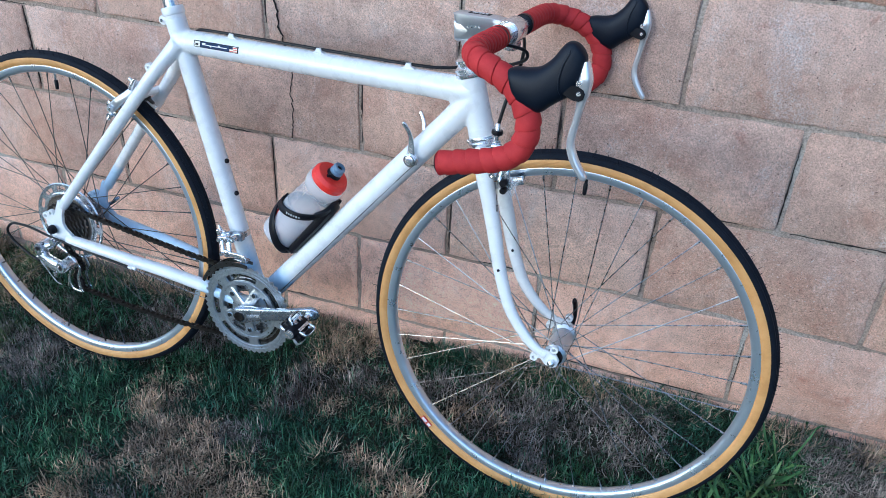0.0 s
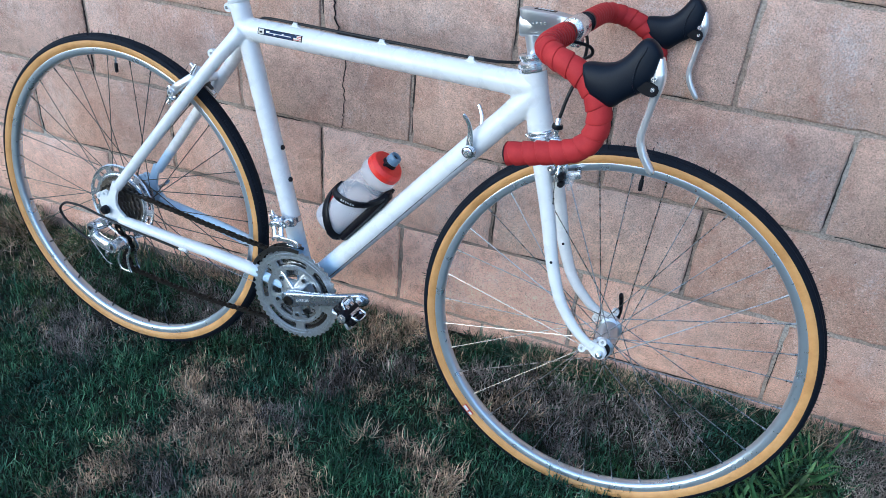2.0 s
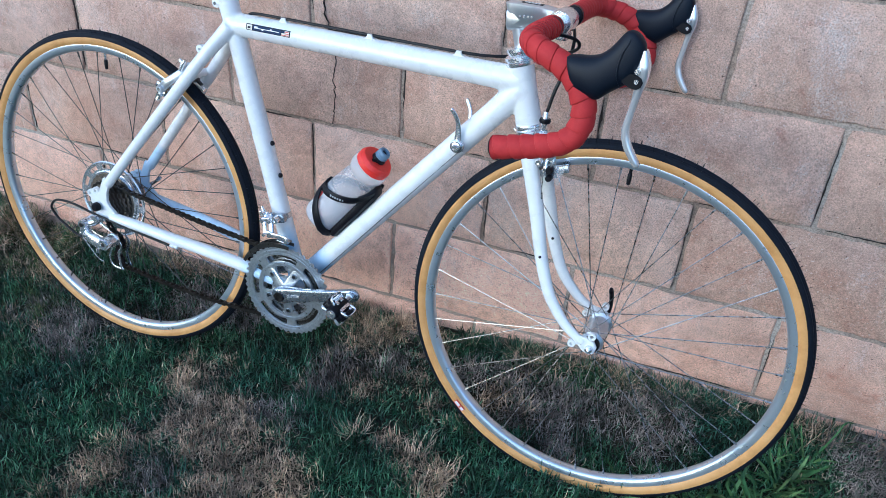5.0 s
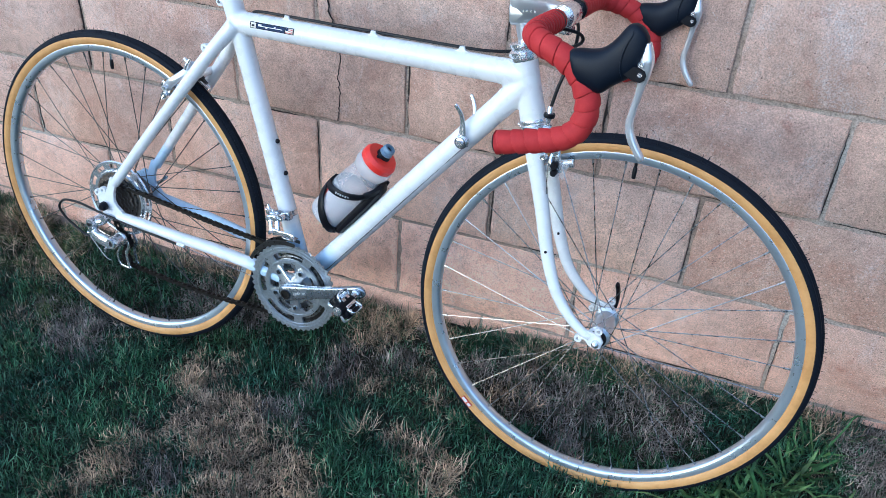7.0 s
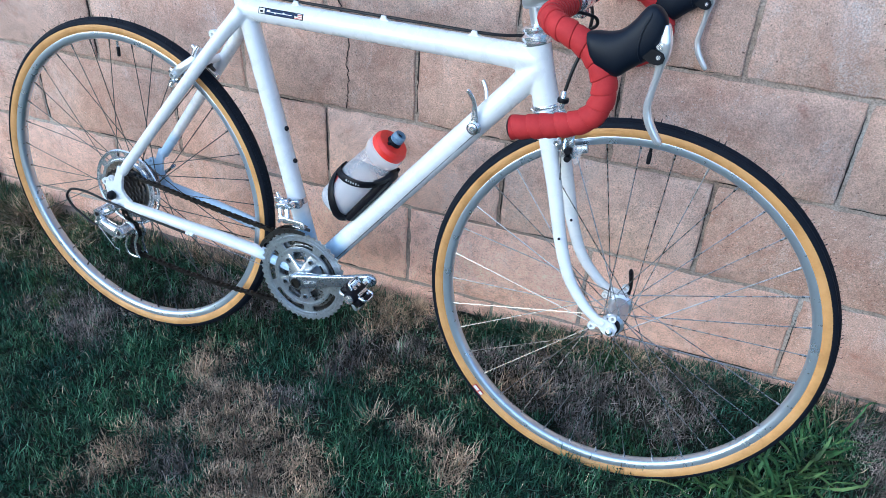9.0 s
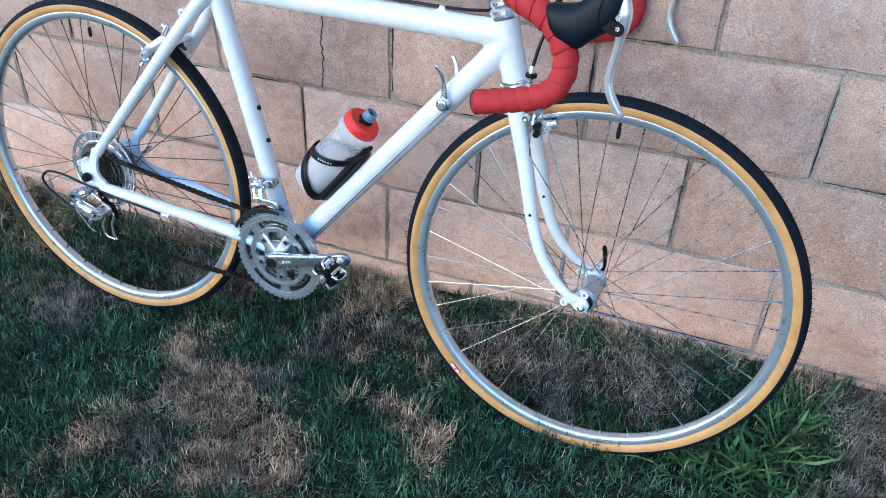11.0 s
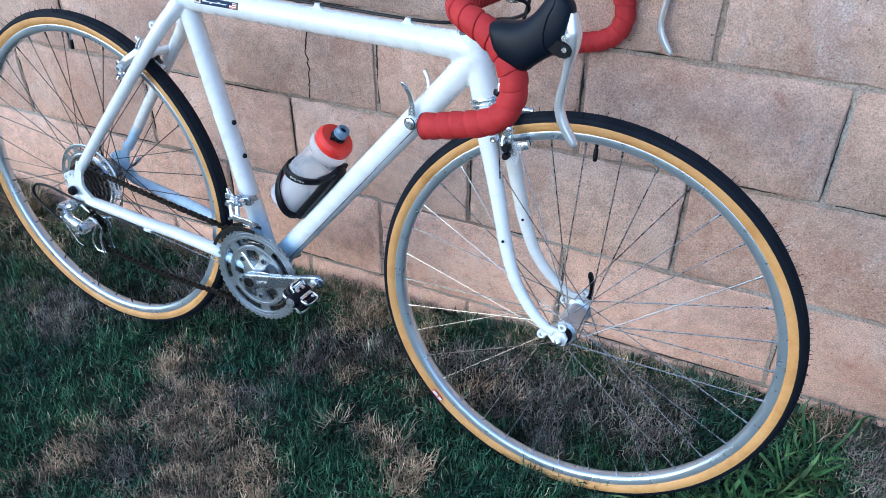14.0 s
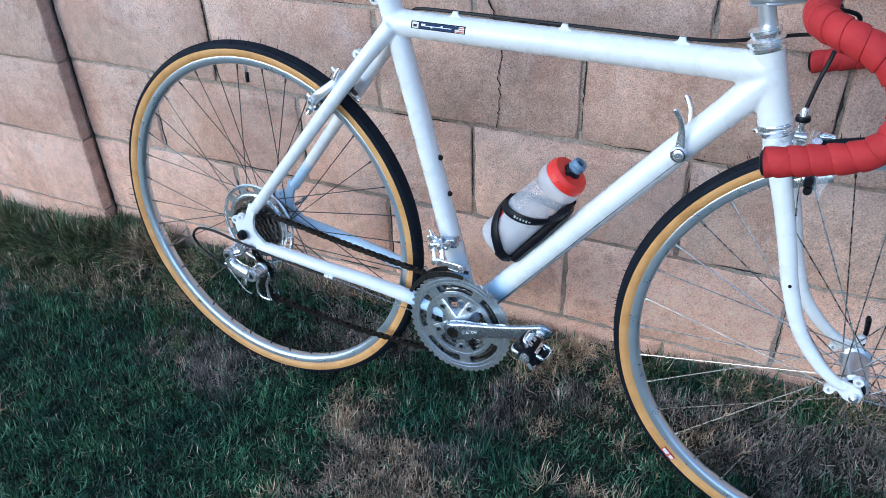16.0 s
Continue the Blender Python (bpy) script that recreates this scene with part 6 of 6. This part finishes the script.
# ---- brake cables ----
def make_cables():
    g = Geo()
    pts = [(0.322, 0.010, 0.423), (0.332, 0.006, 0.4325), (0.350, 0.002, 0.4372), (0.409, -0.001, 0.4384), (0.578, -0.001, 0.4380), (0.739, -0.001, 0.4378), (0.795, 0.010, 0.4385), (0.838, 0.0285, 0.444), (0.875, 0.024, 0.452), (0.910, -0.008, 0.465), (0.935, -0.030, 0.481), (0.934, -0.038, 0.494), (0.914, -0.048, 0.500), (0.898, -0.060, 0.502)]
    sweep(g, spline(pts, 8), 0.0026, 8)
    part("rear_brake_cable", g, CABLE, bike, "black brake cable along the top tube")
    g = Geo()
    pts = [(0.898, 0.062, 0.498), (0.908, 0.046, 0.496), (0.918, 0.018, 0.484), (0.921, -0.006, 0.463), (0.918, -0.020, 0.440), (0.910, -0.026, 0.410), (0.904, -0.028, 0.378)]
    sweep(g, spline(pts, 8), 0.0027, 8)
    part("front_brake_cable", g, CABLE, bike, "black front brake cable")


make_cables()


# ---- bottle and cage ----
AX = Vector((math.cos(radians(51.6)), 0, math.sin(radians(51.6))))
UPN = Vector((-AX.z, 0, AX.x))
BOT0 = Vector((0.481, 0, -0.040)) + UPN * 0.0650 + AX * 0.009


def along(s, across=0.0, y=0.0):
    return BOT0 + AX * s + UPN * across + Vector((0, y, 0))


def band(geo, path, width, thick):
    """A flat strap round the bottle: path gives distance along the axis, angle round it, radius."""
    pts = spline(path, 6)
    ctr, verts, faces = [], [], []
    for s, deg, r in pts:
        a = radians(deg)
        ctr.append((along(s, r * math.cos(a), r * math.sin(a)), UPN * math.cos(a) + Vector((0, math.sin(a), 0))))
    n, m = len(ctr), 8
    for i, (p, rad) in enumerate(ctr):
        t = (ctr[min(i + 1, n - 1)][0] - ctr[max(i - 1, 0)][0]).normalized()
        w = t.cross(rad).normalized()
        for x, y in ((-1, -0.6), (-0.9, -1), (0.9, -1), (1, -0.6), (1, 0.6), (0.85, 1), (-0.85, 1), (-1, 0.6)):
            verts.append(p + w * (x * width / 2) + rad * (y * thick / 2))
    for i in range(n - 1):
        for k in range(m):
            j = (k + 1) % m
            faces.append((i * m + k, i * m + j, (i + 1) * m + j, (i + 1) * m + k))
    faces += [tuple(range(m)), tuple((n - 1) * m + k for k in range(m))]
    return geo.add(verts, faces)


def make_cage():
    g = Geo()
    sweep(g, [along(0.088, -0.036), along(0.096, -0.0390), along(0.17, -0.0400), along(0.221, -0.0395), along(0.233, -0.036)], [0.013, 0.022, 0.0235, 0.022, 0.010], 14, flat=0.42, up=(0, 1, 0), shape=0.7)
    cage = part("bottle_cage", g, BLACK, bike, "black plastic bottle cage on the down tube")
    for s in (-1, 1):
        g = Geo()
        band(g, [(0.213, s * 172, 0.0405), (0.207, s * 150, 0.0420), (0.193, s * 125, 0.0405), (0.176, s * 90, 0.0392), (0.164, s * 55, 0.0392), (0.158, s * 25, 0.0392), (0.156, 0, 0.0392)], 0.0135, 0.0034)
        part("cage_arm", g, BLACK, cage)
        g = Geo()
        band(g, [(0.162, s * 2, 0.0394), (0.152, s * 16, 0.0396), (0.139, s * 36, 0.0396), (0.125, s * 60, 0.0394), (0.112, s * 88, 0.0392), (0.098, s * 120, 0.0392), (0.093, s * 150, 0.0394), (0.094, s * 174, 0.0396)], 0.0145, 0.0036)
        part("cage_arm", g, BLACK, cage)
        # raised tab at the strap's root
        g = Geo()
        band(g, [(0.228, s * 158, 0.0425), (0.220, s * 146, 0.0448), (0.205, s * 136, 0.0425)], 0.014, 0.006)
        part("cage_tab", g, BLACK, cage)
    g = Geo()
    sweep(g, spline([along(0.092, -0.038), along(0.085, -0.032), along(0.084, -0.014), along(0.086, 0.004)], 4), [0.010] * 12 + [0.006], 12, flat=0.35, up=(0, 1, 0))
    for s in (-1, 1):
        sweep(g, spline([along(0.091, -0.036, s * 0.016), along(0.084, -0.028, s * 0.018), along(0.082, -0.018, s * 0.017), along(0.078, -0.012, s * 0.016)], 4), [0.007] * 10 + [0.006, 0.005, 0.003], 10, flat=0.55, up=(0, 1, 0))
    part("cage_foot", g, BLACK, cage)
    for k in range(6):
        g = Geo()
        t = -74 - 6.2 * k
        band(g, [(0.1692 + 0.0024 * k, t, 0.0412), (0.1698 + 0.0024 * k, t - 1.6, 0.0412), (0.1704 + 0.0024 * k, t - 3.4, 0.0412)], 0.0030 if k % 2 else 0.0044, 0.0005)
        part("cage_mark", g, PALE_INK, cage, "pale mark on the strap")
    g = Geo()
    for s in (0.125, 0.195):
        lathe(g, [(0.0, 0.0), (0.0045, 0.0), (0.0045, 0.004), (0.0, 0.005)], along(s, -0.041), tuple(UPN), 12)
    part("cage_bolt", g, CHROME, cage)
    g = Geo()
    lathe(g, [(0.0, 0.0), (0.0022, 0.0), (0.0022, 0.0014), (0.0, 0.0014)], along(0.214, 0.0445 * math.cos(radians(-150)), 0.0445 * math.sin(radians(-150))), (0.2, -1, 0), 10)
    part("cage_rivet", g, CHROME, cage)
    return cage


make_cage()


def make_water_bottle():
    thing = tagged(new("water_bottle"), "frosted clear sports bottle with red lid in the cage", "bottle")
    thing.matrix_world = BIKE @ Matrix.Translation(BOT0)
    z = Vector((0, 0, 0))
    g = Geo()
    prof = [(0.0, 0.088), (0.029, 0.088), (0.0335, 0.090), (0.0352, 0.096), (0.0356, 0.150), (0.0356, 0.172), (0.0350, 0.184), (0.0336, 0.198), (0.0318, 0.212), (0.0312, 0.221), (0.0313, 0.228), (0.0335, 0.236), (0.0352, 0.240), (0.0356, 0.243), (0.0356, 0.253), (0.0345, 0.255)]
    inner = [(r - 0.0014, h) for r, h in prof[1:]]
    lathe(g, prof + [(inner[-1][0], 0.255)] + inner[::-1][1:-1] + [(0.0, 0.0905)], z, tuple(AX), 40)
    body = part("bottle_body", g, BOTTLE, thing, "frosted clear squeeze body", sharp=60)
    g = Geo()
    lathe(g, [(0.030, 0.2545), (0.0328, 0.2545), (0.0335, 0.2555), (0.0335, 0.2655), (0.0325, 0.2675), (0.0296, 0.2725), (0.0288, 0.2732), (0.0150, 0.2735), (0.0, 0.2735)], z, tuple(AX), 44)
    lid = part("lid", g, RED_CAP, thing, "red screw lid", sharp=22)
    g = Geo()
    lathe(g, [(0.0135, 0.2740), (0.0135, 0.2765), (0.0120, 0.279), (0.0105, 0.283), (0.0, 0.283)], z, tuple(AX), 28)
    sweep(g, [AX * 0.2755 + Vector((0, -0.012, 0)), AX * 0.2755 + Vector((0, -0.018, 0)) + UPN * 0.004], 0.003, 8)
    part("spout_collar", g, BLACK, lid, "black collar")
    g = Geo()
    lathe(g, [(0.0095, 0.279), (0.0118, 0.281), (0.0124, 0.284), (0.0108, 0.2865), (0.0118, 0.289), (0.0116, 0.2920), (0.0102, 0.2955), (0.0080, 0.2960), (0.0058, 0.2950), (0.0056, 0.291), (0.0, 0.291)], z, tuple(AX), 28)
    part("spout", g, BLUE_GREY, lid, "blue-grey push-pull spout")
    g = Geo()
    lathe(g, [(0.0, 0.2915), (0.0054, 0.2915), (0.0, 0.2920)], z, tuple(AX), 16)
    part("spout_opening", g, BLACK, lid)
    # printed red stroke on the side
    g = Geo()
    verts, faces = [], []
    for i in range(9):
        t = i / 8
        s = 0.160 - 0.030 * t
        a = radians(-24 - 12 * t)
        for da in (0.0, 0.26):
            r = 0.0360 if s < 0.18 else 0.0356
            p = AX * s + UPN * (r * math.cos(a - da)) + Vector((0, r * math.sin(a - da), 0))
            verts += [p, p * 1.0 - (UPN * math.cos(a - da) + Vector((0, math.sin(a - da), 0))) * 0.0006]
        if i:
            b = 4 * i
            faces += [(b - 4, b, b + 2, b - 2), (b - 3, b - 1, b + 3, b + 1), (b - 4, b - 3, b + 1, b), (b - 2, b + 2, b + 3, b - 1)]
    g.add(verts, faces)
    part("printed_stroke", g, RED_INK, body, "printed red stroke")
    # fine dots moulded in the grip
    g = Geo()
    for i in range(14):
        for k in range(44):
            a = 2 * math.pi * (k + 0.5 * (i % 2)) / 44
            s = 0.096 + 0.0056 * i
            p = AX * s + UPN * (0.0357 * math.cos(a)) + Vector((0, 0.0357 * math.sin(a), 0))
            nrm = (UPN * math.cos(a) + Vector((0, math.sin(a), 0)))
            tan = AX.cross(nrm)
            r = 0.0006
            g.add([p + AX * r, p + tan * r, p - AX * r, p - tan * r, p + nrm * 0.0004], [(0, 1, 4), (1, 2, 4), (2, 3, 4), (3, 0, 4)])
    tagged(part("grip_dots", g, GREY_ALLOY, body, "fine grey grip dots"), kind="stuff")
    return thing


make_water_bottle()


# ---- grass ----
DRY = [(-0.13, -0.33, 0.08), (-0.03, -0.42, 0.06), (0.07, -0.47, 0.06), (0.15, -0.53, 0.07), (0.23, -0.51, 0.05), (0.06, -0.56, 0.04), (-0.13, -0.60, 0.06), (-0.13, -0.68, 0.05), (0.24, -0.25, 0.03), (0.42, -0.39, 0.035), (0.47, -0.42, 0.05), (0.36, -0.36, 0.025), (0.19, -0.04, 0.08), (0.37, -0.06, 0.05), (1.22, -0.03, 0.04), (-0.95, -0.08, 0.08), (-1.40, -0.16, 0.14), (-1.20, -0.15, 0.13), (-1.05, -0.13, 0.12), (-1.55, -0.18, 0.14), (-0.88, -0.13, 0.12), (-0.74, -0.12, 0.09), (0.10, -0.64, 0.06), (-0.08, -0.49, 0.04), (0.22, -0.56, 0.07), (0.17, -0.60, 0.06), (0.02, -0.485, 0.045), (0.13, -0.49, 0.04), (0.48, -0.17, 0.045), (0.53, -0.14, 0.045), (0.57, -0.10, 0.045), (0.33, -0.16, 0.045)]
GREY = [(1.28, -0.06, 0.10), (1.44, -0.10, 0.12), (-0.47, -0.34, 0.07), (-0.62, -0.29, 0.06), (-0.40, -0.38, 0.045), (0.15, -0.35, 0.06), (0.09, -0.39, 0.05), (0.15, -0.21, 0.08), (0.28, -0.14, 0.06), (0.49, -0.12, 0.08), (0.58, -0.10, 0.08), (0.76, -0.12, 0.08), (0.91, -0.05, 0.05), (0.66, -0.17, 0.06), (0.88, -0.12, 0.06), (1.20, -0.03, 0.05), (-0.02, -0.62, 0.05), (-0.20, -0.12, 0.09), (-0.80, -0.16, 0.08), (0.62, -0.14, 0.050), (0.67, -0.14, 0.050), (0.72, -0.09, 0.050), (0.79, -0.10, 0.050), (0.85, -0.08, 0.050), (0.67, -0.22, 0.050), (0.44, -0.11, 0.050), (0.84, -0.19, 0.050), (0.58, -0.19, 0.050), (1.26, -0.15, 0.06), (1.26, -0.22, 0.05)]
LUSH = [(-0.39, -0.54, 0.12), (-0.28, -0.66, 0.11), (-0.26, -0.36, 0.06), (-0.32, -0.42, 0.05), (0.005, -0.575, 0.04), (-0.21, -0.34, 0.04), (0.03, -0.28, 0.06), (0.01, -0.21, 0.06), (0.23, -0.35, 0.08), (0.25, -0.44, 0.07), (0.33, -0.49, 0.07), (0.32, -0.27, 0.06), (0.50, -0.33, 0.07), (0.60, -0.34, 0.08), (0.46, -0.03, 0.06), (0.68, -0.03, 0.06), (0.73, -0.18, 0.05), (0.82, -0.02, 0.05), (0.94, -0.08, 0.05), (1.02, -0.03, 0.05), (1.00, -0.22, 0.08), (-0.69, -0.56, 0.14), (-0.52, -0.66, 0.16), (-0.99, -0.36, 0.12), (-0.85, -0.80, 0.20), (0.58, -0.26, 0.045), (0.77, -0.23, 0.045), (0.59, 0.05, 0.045), (0.40, -0.02, 0.045), (0.49, 0.04, 0.045)]


def heap(spots, x, y):
    return sum(math.exp(-((x - a) ** 2 + (y - b) ** 2) / (r * r)) for a, b, r in spots if abs(x - a) < 2.5 * r and abs(y - b) < 2.5 * r)


def dryness(x, y):
    """How dead the grass is, and how grey."""
    v = 0.26 + 0.26 * noise.noise(Vector((x * 5.5, y * 5.5, 1.5))) + 0.30 * noise.noise(Vector((x * 14, y * 14, 5.5))) + 0.24 * noise.noise(Vector((x * 31, y * 31, 8.5)))
    gold, grey = heap(DRY, x, y), heap(GREY, x, y)
    return v + 0.52 * max(gold, grey) - 0.50 * min(1.0, heap(LUSH, x, y)), grey - gold + 0.8 * noise.noise(Vector((x * 3.5, y * 3.5, 12.5)))


def grow(name, mat, blades, label, category):
    """blades: root, length, width, heading, lean, curl."""
    n = len(blades)
    b = np.array(blades)
    root = b[:, :3]
    L, W, head, lean, curl = (b[:, i:i + 1] for i in range(3, 8))
    d = np.concatenate([np.cos(head), np.sin(head), np.zeros_like(head)], 1)
    side = np.concatenate([-np.sin(head), np.cos(head), np.zeros_like(head)], 1)
    up = np.array([[0, 0, 1.0]])
    rows = []
    pos = root.copy()
    ang = lean.copy()
    turn = np.random.default_rng(n).normal(0, 0.62, (n, 1))
    for k, (step, w) in enumerate(((0.0, 1.0), (0.40, 0.9), (0.35, 0.62), (0.25, 0.0))):
        pos = pos + (d * np.sin(ang) + up * np.cos(ang)) * L * step
        ang = ang + curl
        if k:
            d, side = d * np.cos(turn) + side * np.sin(turn), side * np.cos(turn) - d * np.sin(turn)
        if w:
            rows += [pos - side * W * w / 2, pos + side * W * w / 2]
        else:
            rows += [pos]
    verts = np.stack(rows, 1).reshape(-1, 3)
    base = (np.arange(n) * 7)[:, None]
    quads = np.concatenate([base + np.array([[0, 1, 3, 2]]), base + np.array([[2, 3, 5, 4]])], 0)
    tris = base + np.array([[4, 5, 6]])
    me = bpy.data.meshes.new(name)
    me.from_pydata(verts.tolist(), [], quads.tolist() + tris.tolist())
    me.materials.append(mat)
    me.shade_smooth()
    ob = new(name, me)
    return tagged(ob, label, category, kind="stuff")


def seed_lawn():
    rnd = random.Random(77)
    green, straw, thatch, tall = [], [], [], []
    x0, x1, y0, y1 = -1.66, 1.66, -0.90, -0.012
    nx, ny = 124, 34
    for iy in range(ny):
        for ix in range(nx):
            for _ in range(2):
                cx = x0 + (x1 - x0) * (ix + rnd.random()) / nx
                cy = y0 + (y1 - y0) * (iy + rnd.random()) / ny
                v, grey = dryness(cx, cy)
                v += rnd.uniform(-0.14, 0.14)
                dead = thatch if grey + rnd.uniform(-0.3, 0.3) > 0 else straw
                if cx < -0.55 and cy > -0.32 and rnd.random() < 0.5:
                    dead = tall
                z = ground_z(cx, cy) - 0.003
                flow = 2.4 * noise.noise(Vector((cx * 4, cy * 4, 2))) - 1.2
                vigour = rnd.uniform(0.6, 1.1) + 0.75 * max(-0.3, noise.noise(Vector((cx * 17, cy * 17, 31))))
                dry = v > 0.48
                bare = v > 0.42 and noise.noise(Vector((cx * 11, cy * 11, 21))) > 0.32
                count = (26 if bare else 56) if dry else 42
                for _ in range(count):
                    d, h = abs(rnd.gauss(0, 0.017)), rnd.uniform(0, 6.2832)
                    x, y = cx + d * math.cos(h), min(-0.008, cy + d * math.sin(h))
                    if dry and rnd.random() < 0.86 or (not dry and rnd.random() < (0.10 if v > 0.2 else 0.02)):
                        head = flow + rnd.gauss(0, 0.8) if rnd.random() < 0.6 else h + rnd.gauss(0, 0.7)
                        dead.append((x, y, z + rnd.uniform(0, 0.006), rnd.uniform(0.014, 0.036) * vigour, rnd.uniform(0.0010, 0.0020), head, rnd.uniform(0.60, 1.60), rnd.uniform(-0.75, 0.85)))
                    else:
                        green.append((x, y, z, rnd.uniform(0.018, 0.041) * vigour, rnd.uniform(0.0017, 0.0031), h + rnd.gauss(0, 1.2), min(1.45, 0.70 + d * 28 * rnd.uniform(0.5, 1.5)), rnd.uniform(-0.45, 1.05)))
    # thinner cover on the rest of the lawn
    for _ in range(60000):
        x, y = rnd.uniform(-3.2, 4.2), rnd.uniform(-3.2, -0.02)
        if x0 < x < x1 and y > y0:
            continue
        row = (x, y, ground_z(x, y), rnd.uniform(0.03, 0.055), rnd.uniform(0.003, 0.006), rnd.uniform(0, 6.283), rnd.uniform(0.1, 1.2), rnd.uniform(0.05, 0.5))
        (straw if dryness(x, y)[0] + rnd.uniform(-0.2, 0.2) > 0.45 else green).append(row)
    # taller straw and green along the foot of the wall
    for _ in range(5200):
        x, y = rnd.uniform(-1.7, 1.8), -abs(rnd.gauss(0, 0.022)) - 0.022
        if x < CORNER:
            y -= 0.045
        k = noise.noise(Vector((x * 6, 0, 3)))
        if -0.25 < k < 0.05:
            continue
        west = x < -0.85
        z = ground_z(x, y)
        row = (x, y, z, rnd.uniform(0.03, 0.075 if west else 0.058), rnd.uniform(0.0014, 0.0028), rnd.uniform(0, 6.283), rnd.uniform(0.05, 0.8), rnd.uniform(0.05, 0.5))
        (green if k > 0.12 and rnd.random() < 0.75 else straw).append(row)
    # tall tufts by the pier
    for _ in range(190):
        a, b = rnd.uniform(-1.66, -0.86), -abs(rnd.gauss(0, 0.03)) - 0.03
        if a < CORNER:
            b -= 0.045
        lush = noise.noise(Vector((a * 5, 0, 8))) > -0.05
        for _ in range(55):
            d, h = abs(rnd.gauss(0, 0.02)), rnd.uniform(0, 6.283)
            row = (a + d * math.cos(h), min(-0.02 - (0.045 if a < CORNER else 0), b + d * math.sin(h)), ground_z(a, b), rnd.uniform(0.045, 0.070 + 0.075 * max(0.0, noise.noise(Vector((a * 9, 3, 8))) + 0.2)), rnd.uniform(0.0016, 0.0034), h, 0.1 + d * 14, rnd.uniform(0.05, 0.5))
            (tall if rnd.random() < (0.85 if lush else 0.3) else straw).append(row)
    # bushy clumps at the corner of the pier
    for a, b, tallest in ((-1.17, -0.115, 0.135), (-1.13, -0.105, 0.115), (-1.21, -0.120, 0.10), (-1.10, -0.10, 0.10), (-1.01, -0.06, 0.115), (-0.97, -0.055, 0.10), (-0.93, -0.06, 0.075), (-1.29, -0.12, 0.085), (-1.36, -0.12, 0.08), (-1.05, -0.085, 0.09), (-0.70, -0.04, 0.06)):
        for _ in range(330):
            d, h = abs(rnd.gauss(0, 0.024)), rnd.uniform(0, 6.283)
            x, y = a + d * math.cos(h), b + d * math.sin(h)
            row = (x, min(-0.05 if x < CORNER else -0.012, y), ground_z(x, y), tallest * rnd.uniform(0.35, 1.0), rnd.uniform(0.0016, 0.0032), h, 0.08 + d * 12, rnd.uniform(0.05, 0.5))
            (green if rnd.random() < 0.45 else tall if rnd.random() < 0.75 else straw).append(row)
    # small tufts against the blocks
    for _ in range(170):
        a, b = rnd.uniform(-0.8, 1.6), -abs(rnd.gauss(0, 0.018)) - 0.018
        lush = noise.noise(Vector((a * 5, 0, 8))) > -0.02
        if a > 1.0 and rnd.random() < 0.6:
            continue
        for _ in range(36):
            d, h = abs(rnd.gauss(0, 0.014)), rnd.uniform(0, 6.283)
            row = (a + d * math.cos(h), min(-0.012, b + d * math.sin(h)), ground_z(a, b), rnd.uniform(0.018, 0.048), rnd.uniform(0.0011, 0.0022), h, 0.1 + d * 22, rnd.uniform(0.0, 0.6))
            (green if lush and rnd.random() < 0.8 else straw).append(row)
    # pale upstanding tufts
    for a, b in ((0.49, -0.39), (0.42, -0.37), (0.47, -0.43), (-0.13, -0.36), (0.58, -0.16), (-0.83, -0.62), (0.28, -0.36)):
        for _ in range(46):
            straw.append((a + rnd.gauss(0, 0.014), b + rnd.gauss(0, 0.014), ground_z(a, b), rnd.uniform(0.03, 0.055), 0.0018, rnd.uniform(0, 6.283), rnd.uniform(0.2, 1.0), rnd.uniform(0, 0.3)))
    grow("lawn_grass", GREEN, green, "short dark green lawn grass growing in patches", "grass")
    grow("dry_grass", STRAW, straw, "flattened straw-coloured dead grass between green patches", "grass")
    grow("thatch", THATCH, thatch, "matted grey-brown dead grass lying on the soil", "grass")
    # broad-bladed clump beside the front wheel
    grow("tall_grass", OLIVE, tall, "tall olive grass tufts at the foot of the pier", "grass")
    broad = []
    for a, b, n in ((1.10, -0.155, 15), (1.12, -0.12, 13), (1.07, -0.19, 12), (1.10, -0.175, 11), (1.14, -0.10, 9), (1.03, -0.26, 15), (1.00, -0.29, 13), (1.05, -0.28, 12), (0.96, -0.32, 13), (1.06, -0.235, 11), (1.12, -0.20, 9), (1.00, -0.25, 8), (0.93, -0.28, 8), (1.09, -0.31, 9), (0.80, -0.31, 6), (1.19, -0.05, 6), (1.36, -0.05, 6)):
        for k in range(n):
            h = 6.2832 * (k + rnd.uniform(-0.4, 0.4)) / n
            x, y = a + 0.010 * math.cos(h), min(-0.03, b + 0.010 * math.sin(h))
            broad.append((x, y, ground_z(x, y), rnd.uniform(0.045, 0.115), rnd.uniform(0.0050, 0.0088), h, rnd.uniform(0.25, 1.05), rnd.uniform(0.05, 0.5)))
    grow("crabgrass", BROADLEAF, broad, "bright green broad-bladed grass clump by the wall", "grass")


seed_lawn()
